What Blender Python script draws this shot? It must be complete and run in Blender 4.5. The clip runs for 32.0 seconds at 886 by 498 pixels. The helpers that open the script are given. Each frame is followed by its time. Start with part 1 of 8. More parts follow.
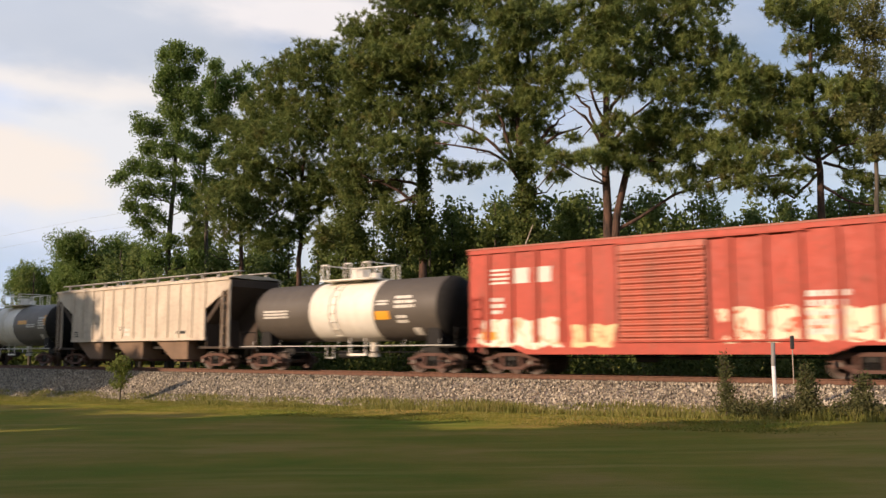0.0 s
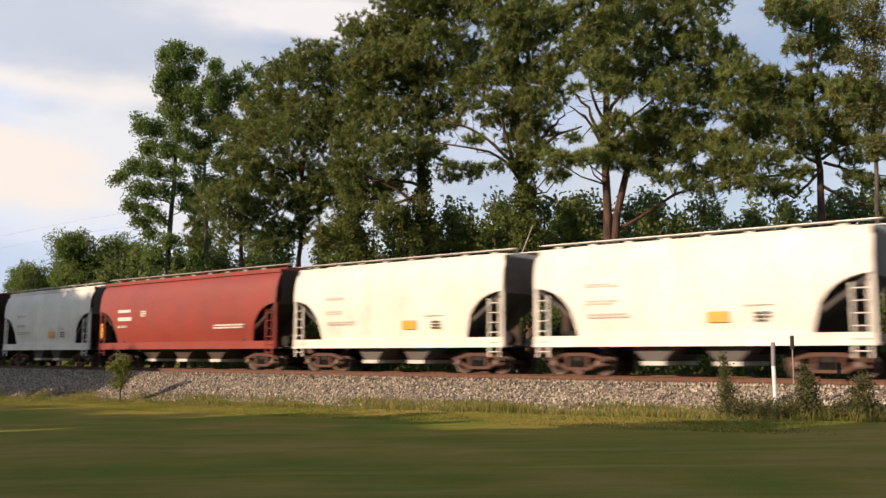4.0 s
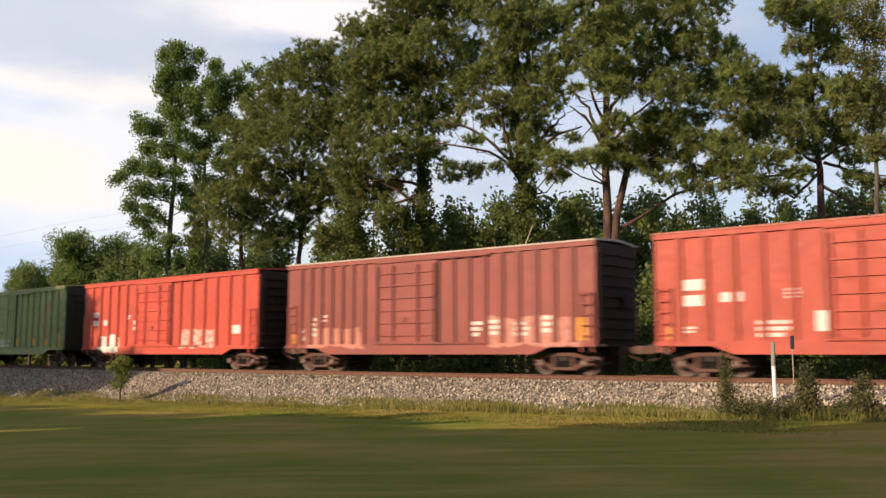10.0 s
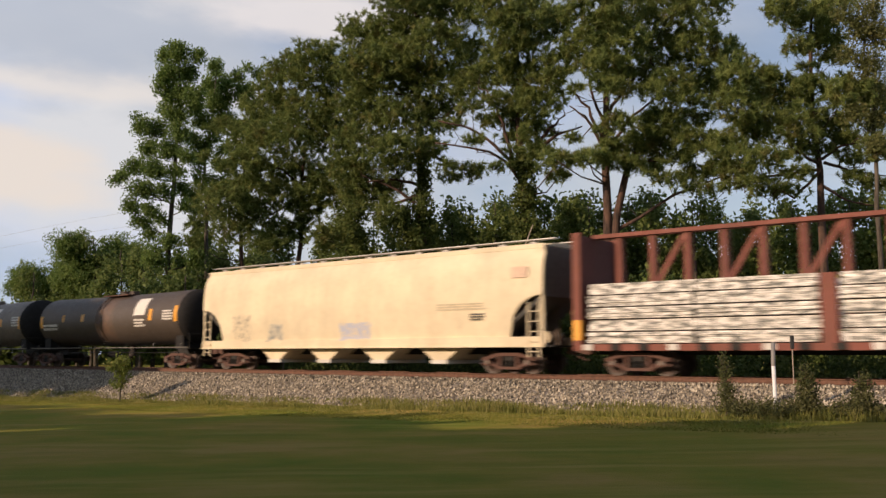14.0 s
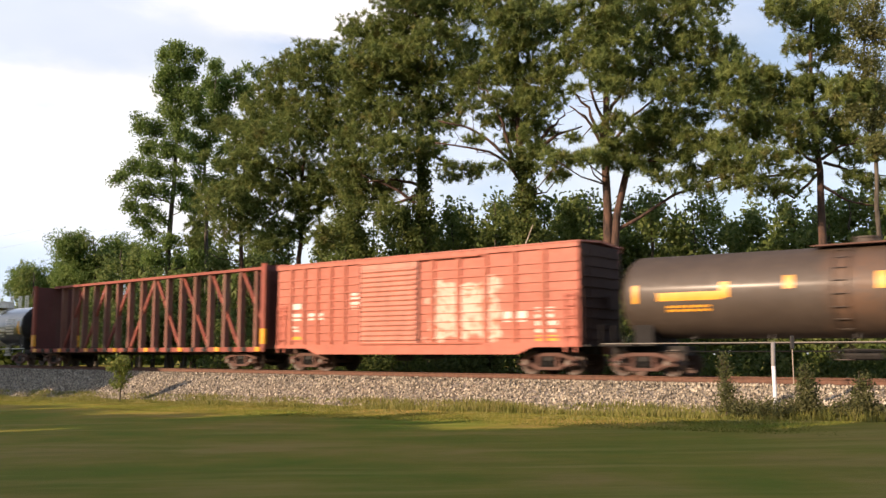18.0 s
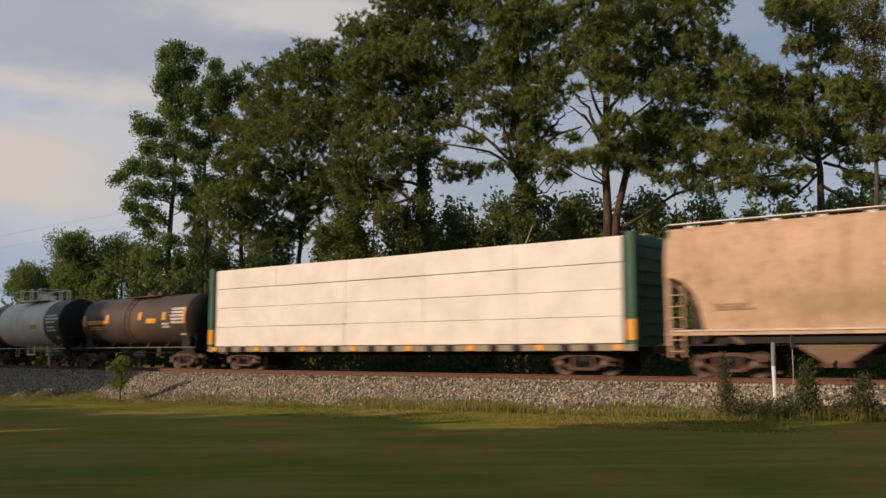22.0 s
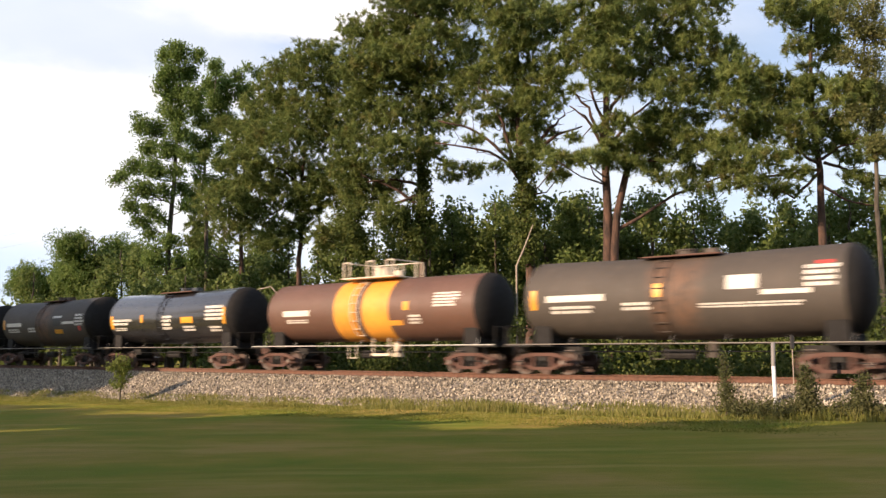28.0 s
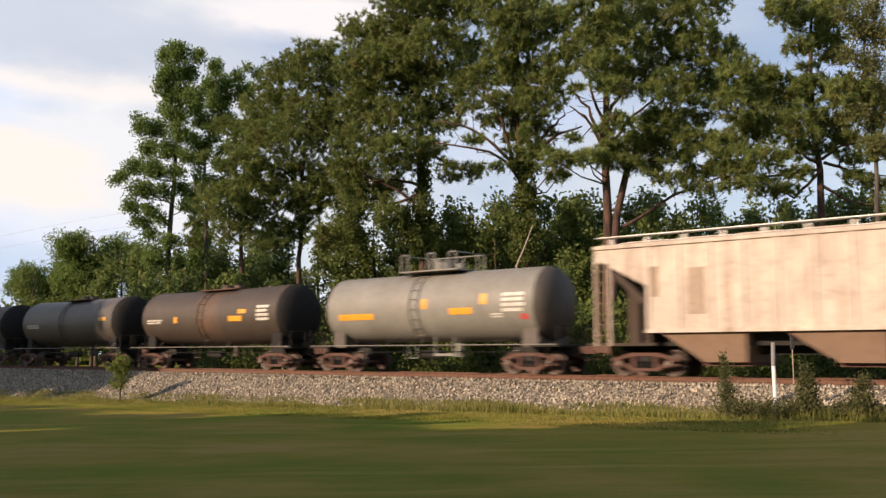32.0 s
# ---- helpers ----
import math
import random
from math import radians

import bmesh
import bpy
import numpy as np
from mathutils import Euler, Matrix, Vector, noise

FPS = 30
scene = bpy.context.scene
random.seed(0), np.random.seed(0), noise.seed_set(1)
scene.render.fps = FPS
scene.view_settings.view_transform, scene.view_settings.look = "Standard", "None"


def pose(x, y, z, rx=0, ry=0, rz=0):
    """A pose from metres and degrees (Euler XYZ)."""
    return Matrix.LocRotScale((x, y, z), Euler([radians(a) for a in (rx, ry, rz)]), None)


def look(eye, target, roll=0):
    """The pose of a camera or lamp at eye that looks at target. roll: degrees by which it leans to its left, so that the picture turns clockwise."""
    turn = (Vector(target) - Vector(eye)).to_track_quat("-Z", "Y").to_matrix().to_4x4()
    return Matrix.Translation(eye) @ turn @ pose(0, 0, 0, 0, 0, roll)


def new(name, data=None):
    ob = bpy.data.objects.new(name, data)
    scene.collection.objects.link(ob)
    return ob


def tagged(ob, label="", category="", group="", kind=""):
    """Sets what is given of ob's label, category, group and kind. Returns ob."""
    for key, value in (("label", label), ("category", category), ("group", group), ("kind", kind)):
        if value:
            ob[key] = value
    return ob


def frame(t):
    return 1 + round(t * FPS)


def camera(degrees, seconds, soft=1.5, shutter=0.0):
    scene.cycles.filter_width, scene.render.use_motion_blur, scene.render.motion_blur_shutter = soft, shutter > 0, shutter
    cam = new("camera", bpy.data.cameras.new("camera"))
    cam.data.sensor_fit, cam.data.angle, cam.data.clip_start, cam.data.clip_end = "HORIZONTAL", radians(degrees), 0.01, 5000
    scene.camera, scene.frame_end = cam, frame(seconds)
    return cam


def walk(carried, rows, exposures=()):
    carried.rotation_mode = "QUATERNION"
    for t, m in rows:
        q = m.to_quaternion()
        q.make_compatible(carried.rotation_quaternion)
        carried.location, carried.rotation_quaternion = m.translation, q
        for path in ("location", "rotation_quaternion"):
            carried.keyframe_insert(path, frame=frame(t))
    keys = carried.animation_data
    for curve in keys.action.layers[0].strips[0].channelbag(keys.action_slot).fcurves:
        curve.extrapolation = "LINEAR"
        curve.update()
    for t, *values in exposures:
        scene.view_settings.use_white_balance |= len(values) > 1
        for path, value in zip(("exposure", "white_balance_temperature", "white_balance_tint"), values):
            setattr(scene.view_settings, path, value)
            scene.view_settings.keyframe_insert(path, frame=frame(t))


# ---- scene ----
# Camera: on a tripod, still, 0.73 m above the railhead (z = 0 is the top of the rails).
cam = camera(51.46, 32.0, soft=1.4, shutter=0.45)
EYE = (0.0, 0.0, 0.729)
STAND = pose(*EYE, 90 + 6.528, 0, 0)
EXPOSURE = [(0, 0.14), (1, 0.07), (2, 0.01), (3, 0.31), (6, -0.23), (7, 0.07), (8, 0.29), (9, 0.23), (10, 0.32), (11, 0.42), (12, 0.33), (13, 0.19), (14, -0.11),
            (17, 0.83), (18, 0.59), (19, 0.44), (20, 0.49), (21, -0.06), (22, -0.51), (23, -0.61), (24, 0.23), (25, 0.11), (28, 0.65), (29, 0.64), (30, 0.77), (31, 0.45), (32, 0.27)]
walk(cam, [(0.0, STAND), (32.0, STAND)],
     exposures=[(t, e, 6900, 14) for t, e in EXPOSURE])

# ---- sky and sun ----
SUN_EL = radians(21)
SUN_AZ = Vector((-0.86, -0.51, 0)).normalized()
world = bpy.data.worlds.new("sky")
scene.world = world
world.use_nodes = True
wn, wl = world.node_tree.nodes, world.node_tree.links
wn.clear()
w_out = wn.new("ShaderNodeOutputWorld")
w_bg = wn.new("ShaderNodeBackground")
w_sky = wn.new("ShaderNodeTexSky")
w_sky.sky_type = 'NISHITA'
w_sky.sun_disc = False
w_sky.sun_elevation = SUN_EL
w_sky.sun_rotation = math.atan2(SUN_AZ.x, SUN_AZ.y)
w_sky.air_density, w_sky.dust_density, w_sky.ozone_density = 1.0, 0.7, 2.0
w_bg.inputs["Strength"].default_value = 0.106
w_tc = wn.new("ShaderNodeTexCoord")
w_map = wn.new("ShaderNodeMapping")
w_map.inputs["Scale"].default_value = (3.2, 3.2, 7.5)
w_map.inputs["Location"].default_value = (1.15, 0.4, 0.35)
w_n1 = wn.new("ShaderNodeTexNoise")
w_n1.inputs["Scale"].default_value, w_n1.inputs["Detail"].default_value = 1.0, 7.0
w_n1.inputs["Roughness"].default_value = 0.52
w_r1 = wn.new("ShaderNodeValToRGB")
w_r1.color_ramp.elements[0].position, w_r1.color_ramp.elements[1].position = 0.34, 0.58
w_r1.color_ramp.elements[0].color = (0.5, 0.5, 0.5, 1)
w_map2 = wn.new("ShaderNodeMapping")
w_map2.inputs["Scale"].default_value = (2.2, 2.2, 5.0)
w_map2.inputs["Location"].default_value = (0.3, 2.0, 1.7)
w_n2 = wn.new("ShaderNodeTexNoise")
w_n2.inputs["Scale"].default_value, w_n2.inputs["Detail"].default_value = 1.6, 6.0
w_r2 = wn.new("ShaderNodeValToRGB")
w_r2.color_ramp.elements[0].position, w_r2.color_ramp.elements[1].position = 0.38, 0.62
w_r2.color_ramp.elements[0].color = (5.2, 6.4, 8.7, 1)
w_r2.color_ramp.elements[1].color = (6.9, 7.3, 7.8, 1)
w_mix = wn.new("ShaderNodeMix")
w_mix.data_type = 'RGBA'
wl.new(w_tc.outputs["Generated"], w_map.inputs["Vector"])
wl.new(w_tc.outputs["Generated"], w_map2.inputs["Vector"])
wl.new(w_map.outputs[0], w_n1.inputs["Vector"])
wl.new(w_map2.outputs[0], w_n2.inputs["Vector"])
wl.new(w_n1.outputs["Fac"], w_r1.inputs[0])
wl.new(w_n2.outputs["Fac"], w_r2.inputs[0])
# clouds lie low towards the horizon; unseen cover added overhead lifts the shade
w_sep = wn.new("ShaderNodeSeparateXYZ")
wl.new(w_tc.outputs["Generated"], w_sep.inputs[0])
w_high = wn.new("ShaderNodeMapRange")
w_high.inputs["From Min"].default_value, w_high.inputs["From Max"].default_value = 0.38, 0.65
w_high.inputs["To Min"].default_value, w_high.inputs["To Max"].default_value = 1.0, 0.30
wl.new(w_sep.outputs["Z"], w_high.inputs["Value"])
w_cov = wn.new("ShaderNodeMath")
w_cov.operation = 'MULTIPLY'
w_left = wn.new("ShaderNodeMapRange")
w_left.inputs["From Min"].default_value, w_left.inputs["From Max"].default_value = -0.30, 0.25
w_left.inputs["To Min"].default_value, w_left.inputs["To Max"].default_value = 1.0, 0.62
wl.new(w_sep.outputs["X"], w_left.inputs["Value"])
w_side = wn.new("ShaderNodeMath")
w_side.operation = 'MULTIPLY'
wl.new(w_r1.outputs["Color"], w_side.inputs[0])
wl.new(w_left.outputs[0], w_side.inputs[1])
wl.new(w_side.outputs[0], w_cov.inputs[0])
wl.new(w_high.outputs[0], w_cov.inputs[1])
wl.new(w_cov.outputs[0], w_mix.inputs["Factor"])
wl.new(w_sky.outputs[0], w_mix.inputs["A"])
wl.new(w_r2.outputs["Color"], w_mix.inputs["B"])


def cloud(base, x, z, half_x, half_z, color, seed, cover):
    """One soft cloud at a bearing (x, z of the unit direction), laid over the sky so far."""
    mp = wn.new("ShaderNodeMapping")
    mp.inputs["Location"].default_value = (-x / half_x, 0, -z / half_z)
    mp.inputs["Scale"].default_value = (1 / half_x, 0, 1 / half_z)
    wl.new(w_tc.outputs["Generated"], mp.inputs["Vector"])
    ln = wn.new("ShaderNodeVectorMath")
    ln.operation = 'LENGTH'
    wl.new(mp.outputs[0], ln.inputs[0])
    m2 = wn.new("ShaderNodeMapping")
    m2.inputs["Location"].default_value = (seed, seed * 0.6, seed * 1.7)
    m2.inputs["Scale"].default_value = (9, 9, 22)
    wl.new(w_tc.outputs["Generated"], m2.inputs["Vector"])
    nz = wn.new("ShaderNodeTexNoise")
    nz.inputs["Scale"].default_value, nz.inputs["Detail"].default_value = 1.0, 6.0
    wl.new(m2.outputs[0], nz.inputs["Vector"])
    ad = wn.new("ShaderNodeMath")
    ad.operation = 'MULTIPLY_ADD'
    wl.new(nz.outputs["Fac"], ad.inputs[0])
    ad.inputs[1].default_value = 1.6
    wl.new(ln.outputs["Value"], ad.inputs[2])
    mr = wn.new("ShaderNodeMapRange")
    mr.interpolation_type = 'SMOOTHSTEP'
    mr.inputs["From Min"].default_value, mr.inputs["From Max"].default_value = 1.25, 2.0
    mr.inputs["To Min"].default_value, mr.inputs["To Max"].default_value = cover, 0.0
    wl.new(ad.outputs[0], mr.inputs["Value"])
    mx = wn.new("ShaderNodeMix")
    mx.data_type = 'RGBA'
    mx.inputs["B"].default_value = (*color, 1)
    wl.new(mr.outputs[0], mx.inputs["Factor"])
    wl.new(base, mx.inputs["A"])
    return mx.outputs["Result"]


w_col = cloud(w_mix.outputs["Result"], -0.13, 0.352, 0.16, 0.030, (7.9, 7.8, 8.0), 3.1, 0.9)
w_col = cloud(w_col, -0.36, 0.268, 0.20, 0.020, (7.9, 7.7, 7.5), 5.2, 0.8)
w_col = cloud(w_col, -0.36, 0.320, 0.20, 0.050, (4.7, 5.4, 6.5), 7.7, 0.85)
w_col = cloud(w_col, -0.425, 0.180, 0.09, 0.045, (8.1, 7.5, 6.9), 1.4, 0.85)
w_col = cloud(w_col, 0.1, 0.40, 0.20, 0.035, (7.7, 7.7, 8.0), 2.3, 0.7)
wl.new(w_col, w_bg.inputs["Color"])
wl.new(w_bg.outputs[0], w_out.inputs["Surface"])

sun = new("sun", bpy.data.lights.new("sun", 'SUN'))
sun.data.energy, sun.data.angle, sun.data.color = 5.0, radians(0.6), (1.0, 0.77, 0.57)
SUN_DIR = SUN_AZ * math.cos(SUN_EL) + Vector((0, 0, math.sin(SUN_EL)))
sun.matrix_world = look(SUN_DIR * 100, (0, 0, 0))

# ---- track geometry: an easing curve, straight on both sides ----
D0, PHI0, K0, K1 = 37.584, 0.67462, -0.0011614, 3.7187e-5
S_LO, S_HI, DS = -75.0, 31.2, 0.25
_s = np.arange(-720, 720 + DS, DS)
_q = np.clip(_s, S_LO, S_HI)
_phi = PHI0 + K0 * _q + 0.5 * K1 * _q * _q
_dx, _dy = np.cos(_phi), -np.sin(_phi)
_x = np.concatenate([[0], np.cumsum((_dx[1:] + _dx[:-1]) / 2 * DS)])
_y = np.concatenate([[0], np.cumsum((_dy[1:] + _dy[:-1]) / 2 * DS)])
_x -= np.interp(0, _s, _x)
_y += D0 - np.interp(0, _s, _y)


def track(s, lat=0.0):
    """Plan position at s metres along the track (trains run to greater s), lat metres towards the lawn."""
    p = np.interp(s, _s, _phi)
    return (float(np.interp(s, _s, _x) - math.sin(p) * lat), float(np.interp(s, _s, _y) - math.cos(p) * lat), float(p))


def lawn_z(s):
    return -1.20 + 0.0165 * max(-45.0, min(22.0, s))


# ---- materials ----
def nodes_of(name):
    m = bpy.data.materials.new(name)
    m.use_nodes = True
    nt = m.node_tree
    return m, nt, nt.nodes["Principled BSDF"]


def add_noise(nt, scale, detail=4.0, rough=0.55, coord="Object", stretch=None, offset=0.0):
    tc = nt.nodes.new("ShaderNodeTexCoord")
    mp = nt.nodes.new("ShaderNodeMapping")
    mp.inputs["Scale"].default_value = stretch or (1, 1, 1)
    mp.inputs["Location"].default_value = (offset, offset * 0.7, offset * 1.3)
    n = nt.nodes.new("ShaderNodeTexNoise")
    n.inputs["Scale"].default_value, n.inputs["Detail"].default_value = scale, detail
    n.inputs["Roughness"].default_value = rough
    nt.links.new(tc.outputs[coord], mp.inputs["Vector"])
    nt.links.new(mp.outputs[0], n.inputs["Vector"])
    return n.outputs["Fac"]


def ramp(nt, fac, stops):
    r = nt.nodes.new("ShaderNodeValToRGB")
    e = r.color_ramp.elements
    while len(e) < len(stops):
        e.new(0.5)
    for el, (p, c) in zip(e, stops):
        el.position = p
        el.color = (*c, 1) if len(c) == 3 else c
    nt.links.new(fac, r.inputs[0])
    return r.outputs["Color"]


def mix(nt, fac, a, b):
    m = nt.nodes.new("ShaderNodeMix")
    m.data_type = 'RGBA'
    for sock, v in (("Factor", fac), ("A", a), ("B", b)):
        if isinstance(v, (int, float)):
            m.inputs[sock].default_value = v
        elif isinstance(v, tuple):
            m.inputs[sock].default_value = (*v, 1)
        else:
            nt.links.new(v, m.inputs[sock])
    return m.outputs["Result"]


def math_node(nt, op, a, b=0.0):
    m = nt.nodes.new("ShaderNodeMath")
    m.operation = op
    m.use_clamp = op in ("MULTIPLY", "ADD")
    for i, v in enumerate((a, b)):
        if isinstance(v, (int, float)):
            m.inputs[i].default_value = v
        else:
            nt.links.new(v, m.inputs[i])
    return m.outputs[0]


def bump(nt, bsdf, height, strength=0.3, distance=0.02):
    b = nt.nodes.new("ShaderNodeBump")
    b.inputs["Strength"].default_value, b.inputs["Distance"].default_value = strength, distance
    nt.links.new(height, b.inputs["Height"])
    nt.links.new(b.outputs[0], bsdf.inputs["Normal"])


def scaled(c, k):
    return tuple(min(1.0, v * k) for v in c)


def plain(name, color, rough=0.6, metal=0.0, vary=0.25, scale=3.0):
    m, nt, b = nodes_of(name)
    f = add_noise(nt, scale, 5)
    nt.links.new(ramp(nt, f, [(0.3, scaled(color, 1 - vary)), (0.7, scaled(color, 1 + vary))]), b.inputs["Base Color"])
    b.inputs["Roughness"].default_value, b.inputs["Metallic"].default_value = rough, metal
    return m


def paint(name, color, rough=0.5, grime=(0.10, 0.075, 0.055), dirt=0.45, streak=0.35, tags=(), rust=0.0, seed=0.0, coat=0.0, coat_rough=0.2):
    """Weathered paint on a freight car: mottling, streaks that run down, grime, rust; tags are sprayed patches
    (x0, x1, z0, z1, colour, colour, scale) in the car's own metres; an eighth number makes one a soft stain of that strength."""
    m, nt, b = nodes_of(name)
    big = add_noise(nt, 0.7, 5, offset=seed)
    col = ramp(nt, big, [(0.3, scaled(color, 0.86)), (0.7, scaled(color, 1.10))])
    st = add_noise(nt, 2.6, 5, 0.6, stretch=(1, 1, 0.10), offset=seed + 3)
    stf = ramp(nt, st, [(0.50, (0, 0, 0)), (0.78, (streak,) * 3)])
    col = mix(nt, stf, col, grime)
    gr = add_noise(nt, 5.0, 7, 0.65, offset=seed + 9)
    grf = ramp(nt, gr, [(0.50, (0, 0, 0)), (0.80, (dirt,) * 3)])
    col = mix(nt, grf, col, grime)
    if rust:
        rs = add_noise(nt, 1.7, 8, 0.7, offset=seed + 5)
        rf = ramp(nt, rs, [(0.56, (0, 0, 0)), (0.66, (rust,) * 3)])
        col = mix(nt, rf, col, (0.16, 0.06, 0.03))
    if tags:
        tc = nt.nodes.new("ShaderNodeTexCoord")
        sep = nt.nodes.new("ShaderNodeSeparateXYZ")
        nt.links.new(tc.outputs["Object"], sep.inputs[0])
        for i, (x0, x1, z0, z1, c1, c2, sc, *soft) in enumerate(tags):
            wob = add_noise(nt, sc, 2, 0.5, offset=seed + 20 + 7 * i, stretch=(1, 0.02, 0.8))
            dx = math_node(nt, 'SUBTRACT', sep.outputs["X"], (x0 + x1) / 2)
            dx = math_node(nt, 'ABSOLUTE', dx)
            dx = math_node(nt, 'DIVIDE', dx, (x1 - x0) / 2)
            dz = math_node(nt, 'SUBTRACT', sep.outputs["Z"], (z0 + z1) / 2)
            dz = math_node(nt, 'ABSOLUTE', dz)
            dz = math_node(nt, 'DIVIDE', dz, (z1 - z0) / 2)
            far = math_node(nt, 'MAXIMUM', dx, dz)
            w = math_node(nt, 'SUBTRACT', wob, 0.5)
            w2 = nt.nodes.new("ShaderNodeMath")
            w2.operation = 'MULTIPLY'
            nt.links.new(w, w2.inputs[0])
            w2.inputs[1].default_value = 0.95
            sub = nt.nodes.new("ShaderNodeMath")
            sub.operation = 'ADD'
            nt.links.new(far, sub.inputs[0])
            nt.links.new(w2.outputs[0], sub.inputs[1])
            fac = ramp(nt, sub.outputs[0], [(0.3, (soft[0],) * 3), (0.98, (0, 0, 0))] if soft else [(0.88, (1, 1, 1)), (0.94, (0, 0, 0))])
            inner = add_noise(nt, sc * 1.6, 2, 0.4, offset=seed + 31 + 5 * i, stretch=(1, 0.02, 0.7))
            tint = ramp(nt, inner, [(0.455, c1), (0.475, c2), (0.525, c2), (0.545, c1)])
            col = mix(nt, fac, col, tint)
    nt.links.new(col, b.inputs["Base Color"])
    rr = ramp(nt, gr, [(0.3, (rough,) * 3), (0.8, (min(1, rough + 0.3),) * 3)])
    nt.links.new(rr, b.inputs["Roughness"])
    b.inputs["Coat Weight"].default_value, b.inputs["Coat Roughness"].default_value = coat, coat_rough
    bump(nt, b, gr, 0.12, 0.01)
    return m


M_DARK = plain("underframe_black", (0.02, 0.018, 0.016), 0.85)
M_TRUCK = paint("truck_rust_brown", (0.115, 0.058, 0.044), 0.85, dirt=0.6)
M_WHEEL = plain("wheel_steel", (0.095, 0.06, 0.048), 0.7, 0.2)
M_TREAD = plain("wheel_rim_worn", (0.085, 0.062, 0.05), 0.55, 0.1)
M_RAILRUST = plain("rail_rust", (0.135, 0.066, 0.042), 0.85, 0.0, 0.3, 8)
M_RAILTOP = plain("rail_head_worn", (0.33, 0.27, 0.23), 0.35, 0.7)
M_TIE = plain("tie_wood", (0.10, 0.075, 0.055), 0.9, 0, 0.35, 6)
M_WHITE = plain("lettering_white", (0.66, 0.63, 0.57), 0.6, 0, 0.08)
M_YEL = plain("reflector_amber", (0.75, 0.34, 0.03), 0.45, 0, 0.12)
M_GREENMARK = plain("placard_green", (0.16, 0.5, 0.05), 0.5, 0, 0.1)
M_REDMARK = plain("placard_red", (0.55, 0.06, 0.05), 0.5, 0, 0.1)
M_BLACKMARK = plain("panel_black", (0.03, 0.03, 0.03), 0.6, 0, 0.1)
M_STEEL = plain("galvanised_steel", (0.40, 0.39, 0.37), 0.5, 0.5)
M_RAILGREY = paint("handrail_grey", (0.24, 0.22, 0.19), 0.6, dirt=0.5)
M_RAILWHITE = paint("handrail_white", (0.62, 0.60, 0.55), 0.6, dirt=0.5)


# ---- mesh helpers ----
def part(name, bm, material, parent=None, label="", smooth=False):
    """One mesh object from a bmesh (or ready mesh), under a thing or a part."""
    if isinstance(bm, bmesh.types.BMesh):
        me = bpy.data.meshes.new(name)
        bm.normal_update()
        bm.to_mesh(me)
        bm.free()
        if smooth:
            me.polygons.foreach_set("use_smooth", [True] * len(me.polygons))
    else:
        me = bm
    if material is not None and not me.materials:
        for mm in (material if isinstance(material, (list, tuple)) else [material]):
            me.materials.append(mm)
    ob = new(name, me)
    if parent is not None:
        ob.parent = parent
    if label:
        tagged(ob, label)
    return ob


def box(bm, x0, x1, y0, y1, z0, z1, mi=0):
    v = [bm.verts.new((x, y, z)) for x in (x0, x1) for y in (y0, y1) for z in (z0, z1)]
    for f in ((0, 1, 3, 2), (4, 6, 7, 5), (0, 4, 5, 1), (2, 3, 7, 6), (0, 2, 6, 4), (1, 5, 7, 3)):
        bm.faces.new([v[i] for i in f]).material_index = mi


def prism(bm, pts, y0, y1, mi=0):
    """A plate: an outline in x and z, thick from y0 to y1."""
    a = [bm.verts.new((x, y0, z)) for x, z in pts]
    b = [bm.verts.new((x, y1, z)) for x, z in pts]
    n = len(pts)
    bm.faces.new(a).material_index = mi
    bm.faces.new(b[::-1]).material_index = mi
    for i in range(n):
        bm.faces.new((a[i], b[i], b[(i + 1) % n], a[(i + 1) % n])).material_index = mi


def rod(bm, p, q, r, n=6, mi=0, r2=None):
    p, q = Vector(p), Vector(q)
    d = (q - p).normalized()
    u = d.orthogonal().normalized()
    w = d.cross(u)
    r2 = r if r2 is None else r2
    ring = [[bm.verts.new(c + (u * math.cos(a) + w * math.sin(a)) * rr) for a in [2 * math.pi * k / n for k in range(n)]]
            for c, rr in ((p, r), (q, r2))]
    for k in range(n):
        bm.faces.new((ring[0][k], ring[0][(k + 1) % n], ring[1][(k + 1) % n], ring[1][k])).material_index = mi
    bm.faces.new(ring[0][::-1]).material_index = mi
    bm.faces.new(ring[1]).material_index = mi


def lathe_x(bm, prof, n=32, mi=0, y=0.0, zc=0.0):
    """A body of revolution round an axis along x: profile of (x, radius, centre height)."""
    rings = []
    for x, r, c in prof:
        if r < 1e-4:
            rings.append([bm.verts.new((x, y, zc + c))])
        else:
            rings.append([bm.verts.new((x, y + r * math.cos(2 * math.pi * k / n), zc + c + r * math.sin(2 * math.pi * k / n)))
                          for k in range(n)])
    for a, b in zip(rings, rings[1:]):
        for k in range(n):
            k2 = (k + 1) % n
            if len(a) == 1:
                bm.faces.new((a[0], b[k2], b[k])).material_index = mi
            elif len(b) == 1:
                bm.faces.new((a[k], a[k2], b[0])).material_index = mi
            else:
                bm.faces.new((a[k], a[k2], b[k2], b[k])).material_index = mi


def mesh_from(name, verts, faces):
    me = bpy.data.meshes.new(name)
    me.from_pydata(verts, [], faces)
    me.update()
    return me


